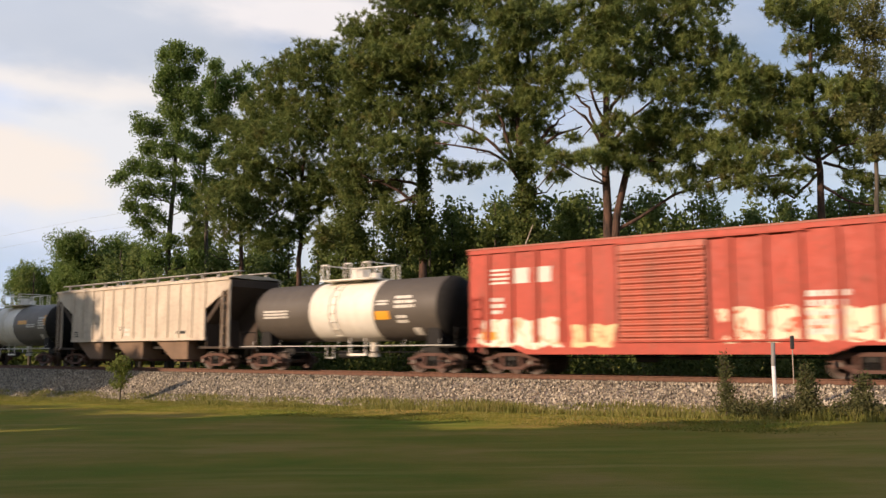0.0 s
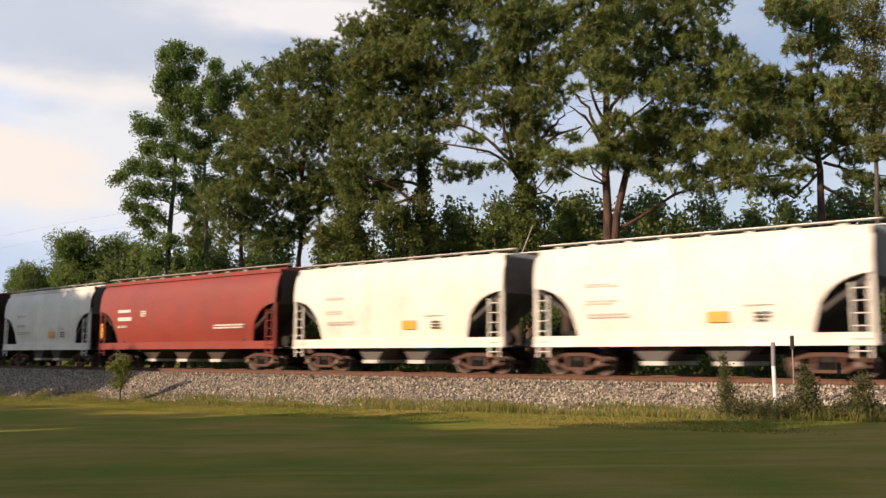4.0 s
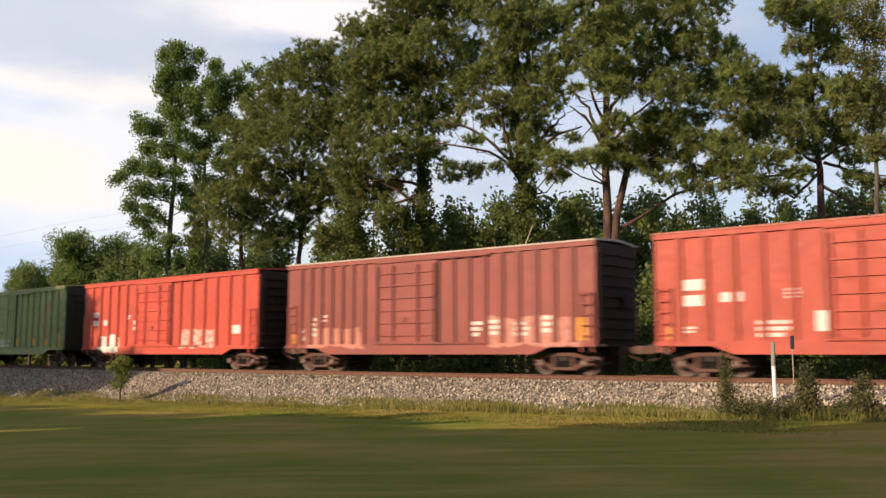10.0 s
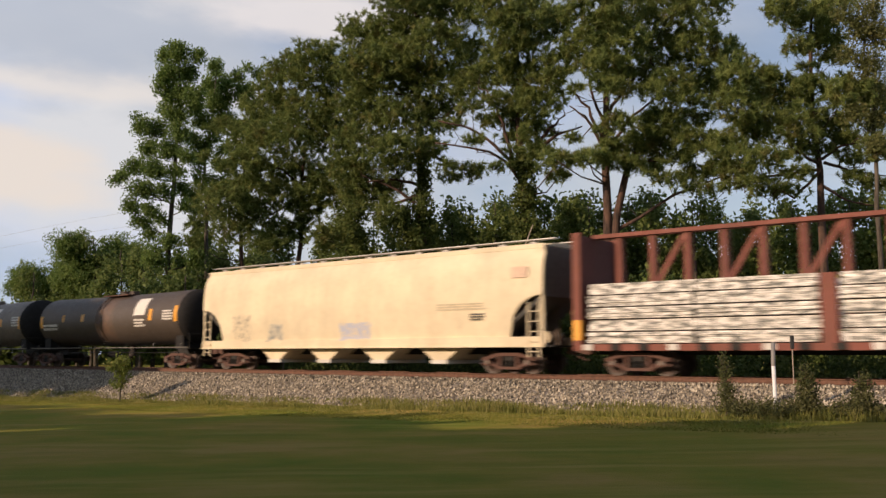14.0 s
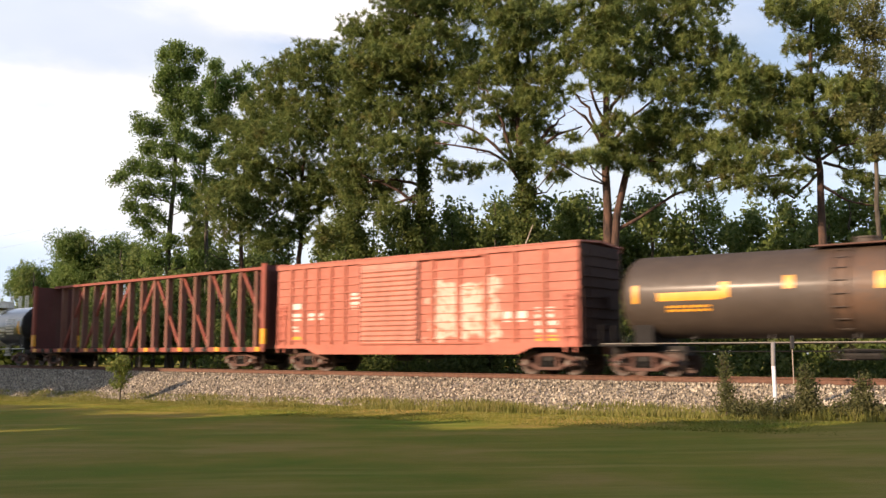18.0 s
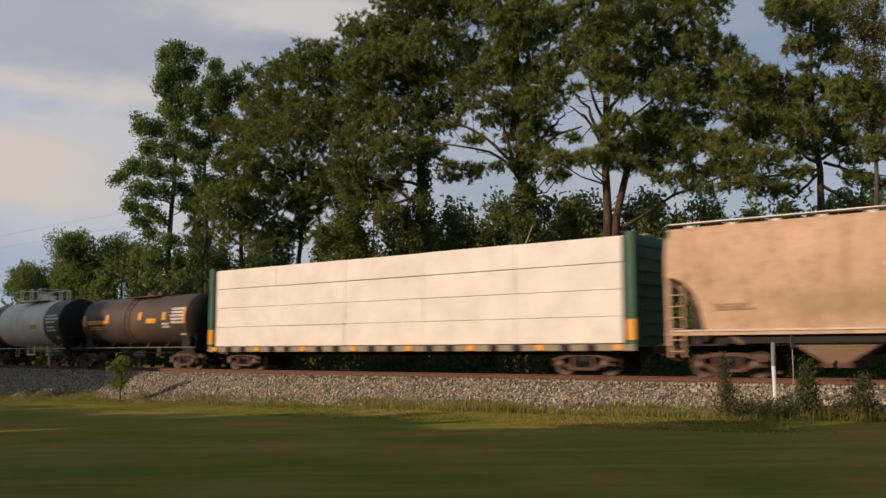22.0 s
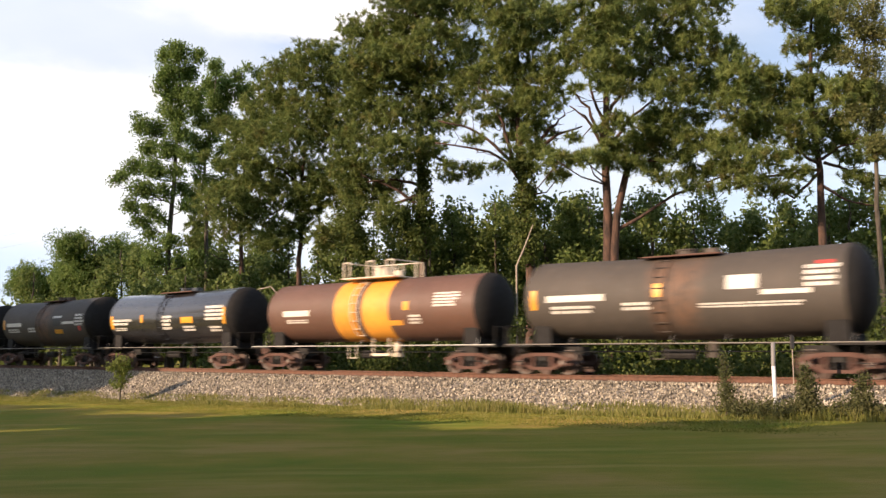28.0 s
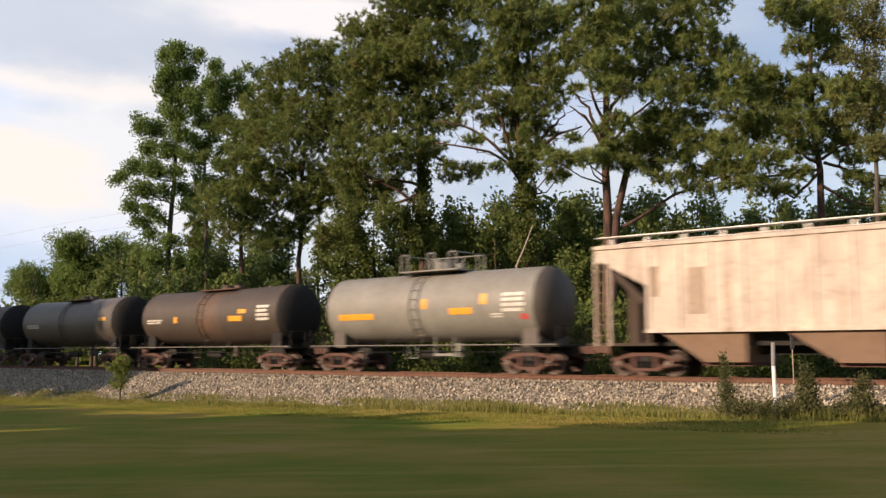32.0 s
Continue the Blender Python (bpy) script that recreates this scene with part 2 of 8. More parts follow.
def quads_mesh(name, corners, per=4):
    """Many loose triangles or quads at once; corners is an array (n, per, 3)."""
    corners = np.asarray(corners, dtype=np.float32)
    n = len(corners)
    me = bpy.data.meshes.new(name)
    me.vertices.add(n * per)
    me.vertices.foreach_set("co", corners.reshape(-1))
    me.loops.add(n * per)
    me.loops.foreach_set("vertex_index", np.arange(n * per, dtype=np.int32))
    me.polygons.add(n)
    me.polygons.foreach_set("loop_start", np.arange(0, n * per, per, dtype=np.int32))
    me.update(calc_edges=True)
    return me


# ---- ground, ballast bank, rails ----
RNG = np.random.default_rng(7)


def build_ground():
    m, nt, b = nodes_of("lawn_grass")
    n1 = add_noise(nt, 0.22, 6, 0.6)
    n2 = add_noise(nt, 1.6, 6, 0.7, stretch=(0.22, 1, 1), offset=4)
    n3 = add_noise(nt, 45.0, 3, 0.6, offset=8)
    c = ramp(nt, n1, [(0.34, (0.150, 0.215, 0.024)), (0.5, (0.28, 0.245, 0.042)), (0.62, (0.40, 0.275, 0.080))])
    c = mix(nt, ramp(nt, n2, [(0.42, (0, 0, 0)), (0.75, (0.6, 0.6, 0.6))]), c, (0.155, 0.17, 0.022))
    c = mix(nt, ramp(nt, n3, [(0.45, (0, 0, 0)), (0.7, (0.5, 0.5, 0.5))]), c, (0.21, 0.18, 0.07))
    # warm streaks, like the stretched n2 ones, imitate sun strips between tree shadows
    n4 = add_noise(nt, 0.9, 5, 0.65, stretch=(0.14, 1, 1), offset=13)
    c = mix(nt, ramp(nt, n4, [(0.52, (0, 0, 0)), (0.70, (0.75, 0.75, 0.75))]), c, (0.40, 0.30, 0.095))
    nt.links.new(c, b.inputs["Base Color"])
    b.inputs["Roughness"].default_value = 0.95
    b.inputs["Specular IOR Level"].default_value = 0.04
    bump(nt, b, n3, 0.7, 0.05)
    # a sheet to the horizon, fine near the lawn
    def axis(lo, hi, step, far):
        a = list(np.arange(lo, hi + step, step))
        g, out, out2 = step, [], []
        x0, x1 = a[0], a[-1]
        while x1 < far:
            g *= 1.35
            x1 += g
            x0 -= g
            out.append(x1)
            out2.append(x0)
        return out2[::-1] + a + out
    xs, ys = axis(-60, 40, 1.0, 3000), axis(-20, 100, 1.0, 3000)
    X, Y = np.meshgrid(xs, ys)
    sel = (_s > -300) & (_s < 200)
    tx, ty, ts, tp = _x[sel][::4], _y[sel][::4], _s[sel][::4], _phi[sel][::4]
    P = np.stack([X.ravel(), Y.ravel()], 1)
    k = np.empty(len(P), int)
    for i in range(0, len(P), 4000):
        q = P[i:i + 4000]
        k[i:i + 4000] = np.argmin((q[:, :1] - tx) ** 2 + (q[:, 1:] - ty) ** 2, axis=1)
    lat = -np.sin(tp[k]) * (P[:, 0] - tx[k]) - np.cos(tp[k]) * (P[:, 1] - ty[k])
    g = -1.20 + 0.0165 * np.clip(ts[k], -45, 22)
    far_side = np.clip((-lat - 3) / 6, 0, 1)
    z = np.where(lat > 0, g, g * (1 - far_side) - 0.75 * far_side)
    z = z + 0.04 * np.sin(P[:, 0] * 0.31 + 1) * np.sin(P[:, 1] * 0.23)
    dist = np.hypot(P[:, 0], P[:, 1] - 30)
    z = np.where(dist > 150, np.minimum(z, -1.2), z)
    nx, ny = len(xs), len(ys)
    idx = np.arange(nx * ny).reshape(ny, nx)
    faces = np.stack([idx[:-1, :-1], idx[:-1, 1:], idx[1:, 1:], idx[1:, :-1]], -1).reshape(-1, 4)
    me = mesh_from("ground", np.column_stack([P, z]).tolist(), faces.tolist())
    me.polygons.foreach_set("use_smooth", [True] * len(me.polygons))
    tagged(part("ground", me, m), "mown lawn, patchy green and dry brown, sloping to the tracks", "ground", kind="structure")


def build_ballast():
    m, nt, b = nodes_of("ballast_gravel")
    n = add_noise(nt, 14, 5, 0.7)
    vor = nt.nodes.new("ShaderNodeTexVoronoi")
    vor.inputs["Scale"].default_value = 13
    tc = nt.nodes.new("ShaderNodeTexCoord")
    nt.links.new(tc.outputs["Object"], vor.inputs["Vector"])
    c = ramp(nt, vor.outputs["Color"], [(0.2, (0.14, 0.12, 0.10)), (0.8, (0.42, 0.37, 0.31))])
    c = mix(nt, ramp(nt, n, [(0.4, (0, 0, 0)), (0.8, (0.6, 0.6, 0.6))]), c, (0.12, 0.09, 0.07))
    nt.links.new(c, b.inputs["Base Color"])
    b.inputs["Roughness"].default_value = 0.95
    bump(nt, b, vor.outputs["Distance"], 0.9, 0.05)
    ss = np.arange(-160, 90, 1.0)
    prof = [(-5.2, None), (-1.9, -0.26), (-1.5, -0.22), (1.5, -0.22), (1.95, -0.27), (4.9, None)]
    verts, faces = [], []
    for s in ss:
        for lat, z in prof:
            x, y, _ = track(s, lat)
            verts.append((x, y, (lawn_z(s) - 0.1) if z is None else z))
    w = len(prof)
    for i in range(len(ss) - 1):
        for j in range(w - 1):
            a = i * w + j
            faces.append((a, a + 1, a + w + 1, a + w))
    bed = tagged(part("ballast_bank", mesh_from("ballast_bank", verts, faces), m),
                 "bank of crushed grey granite ballast under the rails", "ballast", kind="structure")
    # loose stones on the side that faces the lawn
    n_st = 34000
    s = RNG.uniform(-46, 21, n_st)
    u = RNG.uniform(0, 1, n_st)
    lat = 1.0 + u * 3.6
    lz = -1.20 + 0.0165 * np.clip(s, -45, 22) - 0.1
    z = np.where(lat < 1.95, -0.24, -0.27 + (lat - 1.95) / 2.95 * (lz + 0.27))
    p = np.interp(s, _s, _phi)
    cx = np.interp(s, _s, _x) - np.sin(p) * lat
    cy = np.interp(s, _s, _y) - np.cos(p) * lat
    r = RNG.uniform(0.030, 0.078, n_st)
    octv = np.array([(1, 0, 0), (0, 1, 0), (-1, 0, 0), (0, -1, 0), (0, 0, 1), (0, 0, -0.7)], float)
    octf = np.array([(0, 1, 4), (1, 2, 4), (2, 3, 4), (3, 0, 4), (1, 0, 5), (2, 1, 5), (3, 2, 5), (0, 3, 5)])
    V = octv[None] * RNG.uniform(0.6, 1.35, (n_st, 6, 3)) * r[:, None, None]
    a = RNG.uniform(0, 6.28, n_st)
    ca, sa = np.cos(a), np.sin(a)
    VX = V[..., 0] * ca[:, None] - V[..., 1] * sa[:, None] + cx[:, None]
    VY = V[..., 0] * sa[:, None] + V[..., 1] * ca[:, None] + cy[:, None]
    VZ = V[..., 2] + (z + r * 0.25)[:, None]
    W = np.stack([VX, VY, VZ], -1)
    tri = W[:, octf, :].reshape(-1, 3, 3)
    me = quads_mesh("ballast_stones", tri, 3)
    ms, nt, b = nodes_of("granite_stones")
    gi = nt.nodes.new("ShaderNodeNewGeometry")
    c = ramp(nt, gi.outputs["Random Per Island"], [(0.0, (0.05, 0.042, 0.032)), (0.35, (0.20, 0.17, 0.125)), (0.75, (0.38, 0.325, 0.24)), (1.0, (0.56, 0.49, 0.38))])
    nt.links.new(c, b.inputs["Base Color"])
    b.inputs["Roughness"].default_value = 0.9
    tagged(part("ballast_stones", me, ms), "loose crushed grey and tan ballast stones", "stones", kind="stuff")


def build_track():
    t = new("railway_track")
    tagged(t, "rust-brown steel railway track on timber ties", "track", kind="structure")
    ss = np.arange(-160, 90.1, 1.0)
    for side in (-0.7525, 0.7525):
        # rail section: foot, web, head
        sec = [(-0.07, -0.172), (0.07, -0.172), (0.07, -0.158), (0.012, -0.14), (0.012, -0.045), (0.036, -0.032),
               (0.036, -0.004), (-0.036, -0.004), (-0.036, -0.032), (-0.012, -0.045), (-0.012, -0.14), (-0.07, -0.158)]
        verts, faces = [], []
        n = len(sec)
        for s in ss:
            for dl, z in sec:
                x, y, _ = track(s, side + dl)
                verts.append((x, y, z))
        for i in range(len(ss) - 1):
            for j in range(n):
                a, b2 = i * n + j, i * n + (j + 1) % n
                faces.append((a, b2, b2 + n, a + n))
        rail = part("rail", mesh_from("rail", verts, faces), M_RAILRUST, t, "rusty steel rail")
        verts, faces = [], []
        for s in ss:
            for dl in (-0.033, 0.033):
                x, y, _ = track(s, side + dl)
                verts.append((x, y, 0.0))
        for i in range(len(ss) - 1):
            faces.append((2 * i, 2 * i + 1, 2 * i + 3, 2 * i + 2))
        part("running_surface", mesh_from("running_surface", verts, faces), M_RAILTOP, rail, "worn bright rail head")
    bm = bmesh.new()
    box(bm, -0.115, 0.115, -1.3, 1.3, -0.34, -0.176)
    bmesh.ops.bevel(bm, geom=bm.edges[:], offset=0.012, segments=1, affect='EDGES')
    me = None
    s = -46.0
    while s < 22:
        if me is None:
            ob = part("tie", bm, M_TIE, t)
            me = ob.data
        else:
            ob = part("tie", me, None, t)
        x, y, p = track(s)
        ob.matrix_basis = pose(x, y, random.uniform(-0.008, 0.008), 0, 0, -math.degrees(p) + random.uniform(-1, 1))
        s += 0.52


build_ground()
build_ballast()
build_track()


# ---- freight cars: x runs forward, the camera's side is -y, z = 0 on the railhead ----
TRAIN = []          # (car, s at 16 s, truck centre distance, wheelsets)
SHARED = {}


def shared_part(key, name, material, parent, build, smooth=False, label=""):
    if key in SHARED:
        ob = part(name, SHARED[key], None, parent, label)
    else:
        bm = bmesh.new()
        build(bm)
        ob = part(name, bm, material, parent, label, smooth)
        SHARED[key] = ob.data
    return ob


def truck_mesh(bm):
    # bolster and brake beams
    box(bm, -0.22, 0.22, -1.1, 1.1, 0.50, 0.70)
    rod(bm, (-0.45, -0.9, 0.42), (-0.45, 0.9, 0.42), 0.05, 6)
    rod(bm, (0.45, -0.9, 0.42), (0.45, 0.9, 0.42), 0.05, 6)


def side_frame_mesh(bm):
    """Cast side frame: arched top member, bottom member, two columns and the journal boxes; its outer face is at -y."""
    y0, y1 = -0.08, 0.08
    prism(bm, [(-1.18, 0.47), (-1.18, 0.60), (-0.95, 0.64), (-0.48, 0.78), (0.48, 0.78), (0.95, 0.64), (1.18, 0.60), (1.18, 0.47),
               (0.90, 0.54), (0.46, 0.66), (-0.46, 0.66), (-0.90, 0.54)], y0, y1)
    prism(bm, [(-1.18, 0.33), (-0.74, 0.32), (-0.50, 0.17), (0.50, 0.17), (0.74, 0.32), (1.18, 0.33), (1.18, 0.42), (0.66, 0.43),
               (0.44, 0.27), (-0.44, 0.27), (-0.66, 0.43), (-1.18, 0.42)], y0, y1)
    for x in (-0.40, 0.40):
        box(bm, x - 0.06, x + 0.06, y0 + 0.01, y1 - 0.01, 0.24, 0.70)
    for x in (-0.89, 0.89):
        rod(bm, (x, y0 - 0.07, 0.43), (x, y1, 0.43), 0.135, 12)
        rod(bm, (x, y0 - 0.10, 0.43), (x, y0 - 0.069, 0.43), 0.085, 10, 1)


def spring_mesh(bm):
    # one coil spring, its coils as ripples of a single sleeve
    rows = []
    for k in range(11):
        rr = 0.088 if k % 2 else 0.062
        rows.append([bm.verts.new((rr * math.cos(a), rr * math.sin(a), 0.27 + 0.023 * k)) for a in [2 * math.pi * q / 7 for q in range(7)]])
    for u, v in zip(rows, rows[1:]):
        for q in range(7):
            bm.faces.new((u[q], u[(q + 1) % 7], v[(q + 1) % 7], v[q]))


def wheelset_mesh(bm):
    rod(bm, (0, -1.05, 0), (0, 1.05, 0), 0.075, 8)
    for y in (-1, 1):
        ring = []
        for (r, yy, mi) in ((0.10, 0.86, 0), (0.14, 0.80, 0), (0.33, 0.77, 0), (0.37, 0.80, 1), (0.42, 0.82, 1), (0.435, 0.69, 1), (0.46, 0.685, 1), (0.46, 0.66, 1), (0.30, 0.70, 0), (0.1, 0.68, 0)):
            ring.append(([bm.verts.new((r * math.cos(2 * math.pi * k / 22), y * yy, r * math.sin(2 * math.pi * k / 22))) for k in range(22)], mi))
        for (a, _), (b, mi) in zip(ring, ring[1:]):
            for k in range(22):
                f = (a[k], a[(k + 1) % 22], b[(k + 1) % 22], b[k])
                bm.faces.new(f if y < 0 else f[::-1]).material_index = mi
        # spokes' worth of relief, so that the turn can be seen
        for k in range(3):
            a = 2 * math.pi * k / 3
            rod(bm, (0.2 * math.cos(a), y * 0.775, 0.2 * math.sin(a)), (0.2 * math.cos(a), y * 0.795, 0.2 * math.sin(a)), 0.04, 6, 1)


def coupler_mesh(bm):
    box(bm, -0.55, 0.0, -0.09, 0.09, 0.78, 0.98)
    prism(bm, [(-0.02, 0.74), (0.30, 0.74), (0.34, 0.80), (0.34, 0.96), (0.30, 1.02), (-0.02, 1.02)], -0.17, 0.13)
    box(bm, -0.62, -0.42, -0.2, 0.2, 0.72, 1.04)
    rod(bm, (-0.3, -0.35, 0.75), (0.25, -0.2, 0.50), 0.025, 6)


def start_car(name, label, category, s0, s1, tc, reach):
    """An Empty on the railhead with two trucks, a centre sill and couplers. reach: half the coupled length."""
    car = new(name)
    tagged(car, label, category, "freight cars of the train")
    sets = []
    for x in (-tc / 2, tc / 2):
        tr = shared_part("truck", "truck", M_DARK, car, truck_mesh, label="rusty brown three-piece truck")
        tr.location = (x, 0, 0)
        for yy, turn in ((-1.06, 0), (1.06, 180)):
            sf = shared_part("side_frame", "side_frame", [M_TRUCK, M_STEEL_DIRTY], tr, side_frame_mesh)
            sf.matrix_basis = pose(0, yy, 0, 0, 0, turn)
            for sx in (-0.21, 0.0, 0.21):
                sp = shared_part("spring", "spring", M_DARK, tr, spring_mesh)
                sp.location = (sx, yy, 0)
        for wx in (-0.89, 0.89):
            w = shared_part("wheelset", "wheelset", [M_WHEEL, M_TREAD], tr, wheelset_mesh, label="steel wheelset with a worn bright rim")
            w.location = (wx, 0, 0.42)
            sets.append(w)
    half = (s1 - s0) / 2
    for sgn in (-1, 1):
        c = shared_part("coupler", "coupler", M_TRUCK, car, coupler_mesh)
        c.matrix_basis = pose(sgn * (reach - 0.2), 0, 0, 0, 0, 0 if sgn > 0 else 180)
    TRAIN.append((car, (s0 + s1) / 2, tc, sets))
    return car, half


M_STEEL_DIRTY = paint("bearing_cap_dirty", (0.22, 0.18, 0.15), 0.7, dirt=0.6)


def ladder(car, x, y, z0, z1, material, width=0.42, along=True, step=0.36, name="ladder"):
    bm = bmesh.new()
    for e in (-width / 2, width / 2):
        if along:
            box(bm, x + e - 0.03, x + e + 0.03, y - 0.015, y + 0.015, z0, z1)
        else:
            box(bm, x - 0.015, x + 0.015, y + e - 0.025, y + e + 0.025, z0, z1)
    z = z0 + 0.2
    while z < z1 - 0.05:
        if along:
            rod(bm, (x - width / 2, y - 0.02, z), (x + width / 2, y - 0.02, z), 0.018, 5)
        else:
            rod(bm, (x, y - width / 2, z), (x, y + width / 2, z), 0.018, 5)
        z += step
    return part(name, bm, material, car)


def flat_marks(car, y, marks, side=-1):
    """Lettering and panels as thin plates on a flat side: (x0, x1, z0, z1, material, rows). Rows: text lines as bars."""
    for x0, x1, z0, z1, m, rows in marks:
        bm = bmesh.new()
        n = max(1, rows)
        h = (z1 - z0) / (n * 1.0 + (n - 1) * 0.6)
        for r in range(n):
            zz = z1 - h - r * h * 1.6
            if rows <= 1:
                box(bm, x0, x1, y - 0.006, y + 0.002, zz, zz + h)
            else:
                x, end = x0, x1 - (x1 - x0) * random.uniform(0, 0.25)
                while x < end:
                    w = random.uniform(0.12, 0.35)
                    box(bm, x, min(end, x + w), y - 0.006, y + 0.002, zz, zz + h)
                    x += w + 0.06
        part("lettering" if m is M_WHITE else "mark", bm, m, car)


def boxcar(label, s0, s1, mat_side, mat_end, mat_roof, top=4.70, ribs=(), door=(-1.6, 1.6), door_kind="plug", marks=(),
           hribs=False, hw=1.57, rib_mat=None, door_mat=None):
    L = s1 - s0
    rib_mat = rib_mat or mat_side
    door_mat = door_mat or mat_side
    car, h = start_car("boxcar", label, "boxcar", s0, s1, L - 3.2, h_reach(s0, s1))
    eave = top - 0.22
    for y, nm in ((-1, "near"), (1, "far")):
        bm = bmesh.new()
        yy0, yy1 = sorted((y * (hw - 0.05), y * (hw - 0.10)))
        box(bm, -h + 0.02, h - 0.02, yy0, yy1, 1.0, eave)
        part("side_wall", bm, mat_side, car)
        # fish-belly sill
        bm = bmesh.new()
        prism(bm, [(-h, 0.98), (-h + 1.9, 0.98), (-h + 2.6, 0.72), (h - 2.6, 0.72), (h - 1.9, 0.98), (h, 0.98), (h, 1.14), (-h, 1.14)],
              *sorted((y * (hw - 0.03), y * (hw + 0.03))))
        part("side_sill", bm, mat_side, car)
        bm = bmesh.new()
        box(bm, -h, h, *sorted((y * (hw - 0.06), y * (hw + 0.03))), eave - 0.02, top - 0.06)
        part("top_plate", bm, mat_side, car)
        rib_me = None
        for x in ribs:
            if rib_me is None:
                bm = bmesh.new()
                prism(bm, [(-0.10, 1.141), (0.10, 1.141), (0.10, eave - 0.021), (-0.10, eave - 0.021)], -hw - 0.03, -hw + 0.052)
                ob = part("rib", bm, rib_mat, car)
                rib_me = ob.data
            else:
                ob = part("rib", rib_me, None, car)
            ob.matrix_basis = pose(x, 0, 0) if y < 0 else pose(x, 2 * hw - 0.04, 0)
        if hribs:
            for k in range(9):
                z = 1.3 + k * (eave - 1.5) / 9
                yy = sorted((y * (hw - 0.005), y * (hw - 0.052)))
                for xa, xb in ((-h + 0.05, door[0] - 0.1), (door[1] + 0.1, h - 0.05)):
                    bm = bmesh.new()
                    box(bm, xa, xb, *yy, z, z + 0.06)
                    part("stiffener", bm, mat_side, car)
        # door with its bars
        x0, x1 = door
        bm = bmesh.new()
        yo = y * (hw + 0.035)
        box(bm, x0, x1, *sorted((yo, y * (hw - 0.049))), 1.16, eave - 0.06)
        bmesh.ops.bevel(bm, geom=bm.edges[:], offset=0.02, segments=1, affect='EDGES')
        d = part("door", bm, door_mat, car, "corrugated sliding door" if door_kind == "corr" else "plug door with horizontal ribs")
        # dark gap round the door
        for bx0, bx1, bz0, bz1 in ((x0 - 0.07, x0 - 0.005, 1.165, eave - 0.09), (x1 + 0.005, x1 + 0.07, 1.165, eave - 0.09)):
            bm = bmesh.new()
            box(bm, bx0, bx1, *sorted((y * (hw + 0.012), y * (hw - 0.048))), bz0, bz1)
            part("door_jamb", bm, mat_end, car)
        if door_kind == "corr":
            n = 15
            for k in range(n):
                bm = bmesh.new()
                z = 1.24 + k * (eave - 1.5) / n
                ridge(bm, x0 + 0.08, x1 - 0.08, y * (hw + 0.036), y * (hw + 0.11), z, z + 0.17)
                part("corrugation", bm, door_mat, d)
        else:
            for k in range(6):
                bm = bmesh.new()
                z = 1.45 + k * 0.5
                box(bm, x0 + 0.06, x1 - 0.06, *sorted((yo, y * (hw + 0.09))), z, z + 0.05)
                part("door_rib", bm, door_mat, d)
            for xr in (x0 + 0.12, x0 + 0.95, x1 - 0.95, x1 - 0.12):
                bm = bmesh.new()
                rod(bm, (xr, y * (hw + 0.115), 1.25), (xr, y * (hw + 0.115), eave - 0.2), 0.035, 6)
                part("locking_bar", bm, door_mat, d)
            bm = bmesh.new()
            box(bm, (x0 + x1) / 2 - 0.25, (x0 + x1) / 2 + 0.05, *sorted((y * (hw + 0.06), y * (hw + 0.10))), 2.0, 2.18)
            part("door_handle", bm, rib_mat, d)
        for z, nm2 in ((1.145, "door_track"), (eave - 0.055, "door_track")):
            bm = bmesh.new()
            if door_kind == "corr":
                box(bm, x0 - 0.05, x1 + (x1 - x0), *sorted((y * (hw + 0.032), y * (hw + 0.09))), z - 0.03, z + 0.03)
            else:
                box(bm, x0 - 0.1, x1 + 2.5 if x1 + 2.5 < h else x1 + 0.3, *sorted((y * (hw + 0.032), y * (hw + 0.09))), z - 0.03, z + 0.03)
            part(nm2, bm, rib_mat, car)
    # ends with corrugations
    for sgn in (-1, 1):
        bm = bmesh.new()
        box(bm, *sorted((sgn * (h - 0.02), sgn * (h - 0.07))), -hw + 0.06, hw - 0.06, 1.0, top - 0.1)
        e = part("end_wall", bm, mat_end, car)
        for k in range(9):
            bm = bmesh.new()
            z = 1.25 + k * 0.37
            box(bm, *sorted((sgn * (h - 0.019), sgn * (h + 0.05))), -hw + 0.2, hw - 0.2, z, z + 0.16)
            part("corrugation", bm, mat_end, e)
        ladder(car, sgn * (h + 0.06), -hw + 0.35, 1.1, top - 0.3, mat_end, along=False)
        ladder(car, sgn * (h - 0.35), -hw - 0.05, 0.8, 2.9, mat_side)
        bm = bmesh.new()
        box(bm, *sorted((sgn * (h + 0.02), sgn * (h + 0.3))), -hw + 0.1, hw - 0.1, 1.0, 1.06)
        part("end_platform", bm, M_DARK, car)
        if sgn > 0:
            bm = bmesh.new()
            rod(bm, (h + 0.12, 0.5, 2.6), (h + 0.15, 0.5, 2.6), 0.28, 14)
            part("brake_wheel", bm, mat_end, car)
    # roof: shallow gable with seams
    bm = bmesh.new()
    prof = [(-hw - 0.05, top - 0.08), (-hw - 0.05, top - 0.02), (0, top + 0.10), (hw + 0.05, top - 0.02), (hw + 0.05, top - 0.08), (0, top + 0.02)]
    a = [bm.verts.new((-h - 0.03, y, z)) for y, z in prof]
    b2 = [bm.verts.new((h + 0.03, y, z)) for y, z in prof]
    for i in range(6):
        bm.faces.new((a[i], a[(i + 1) % 6], b2[(i + 1) % 6], b2[i]))
    bm.faces.new(a[::-1])
    bm.faces.new(b2)
    roof = part("roof", bm, mat_roof, car)
    x = -h + 1.0
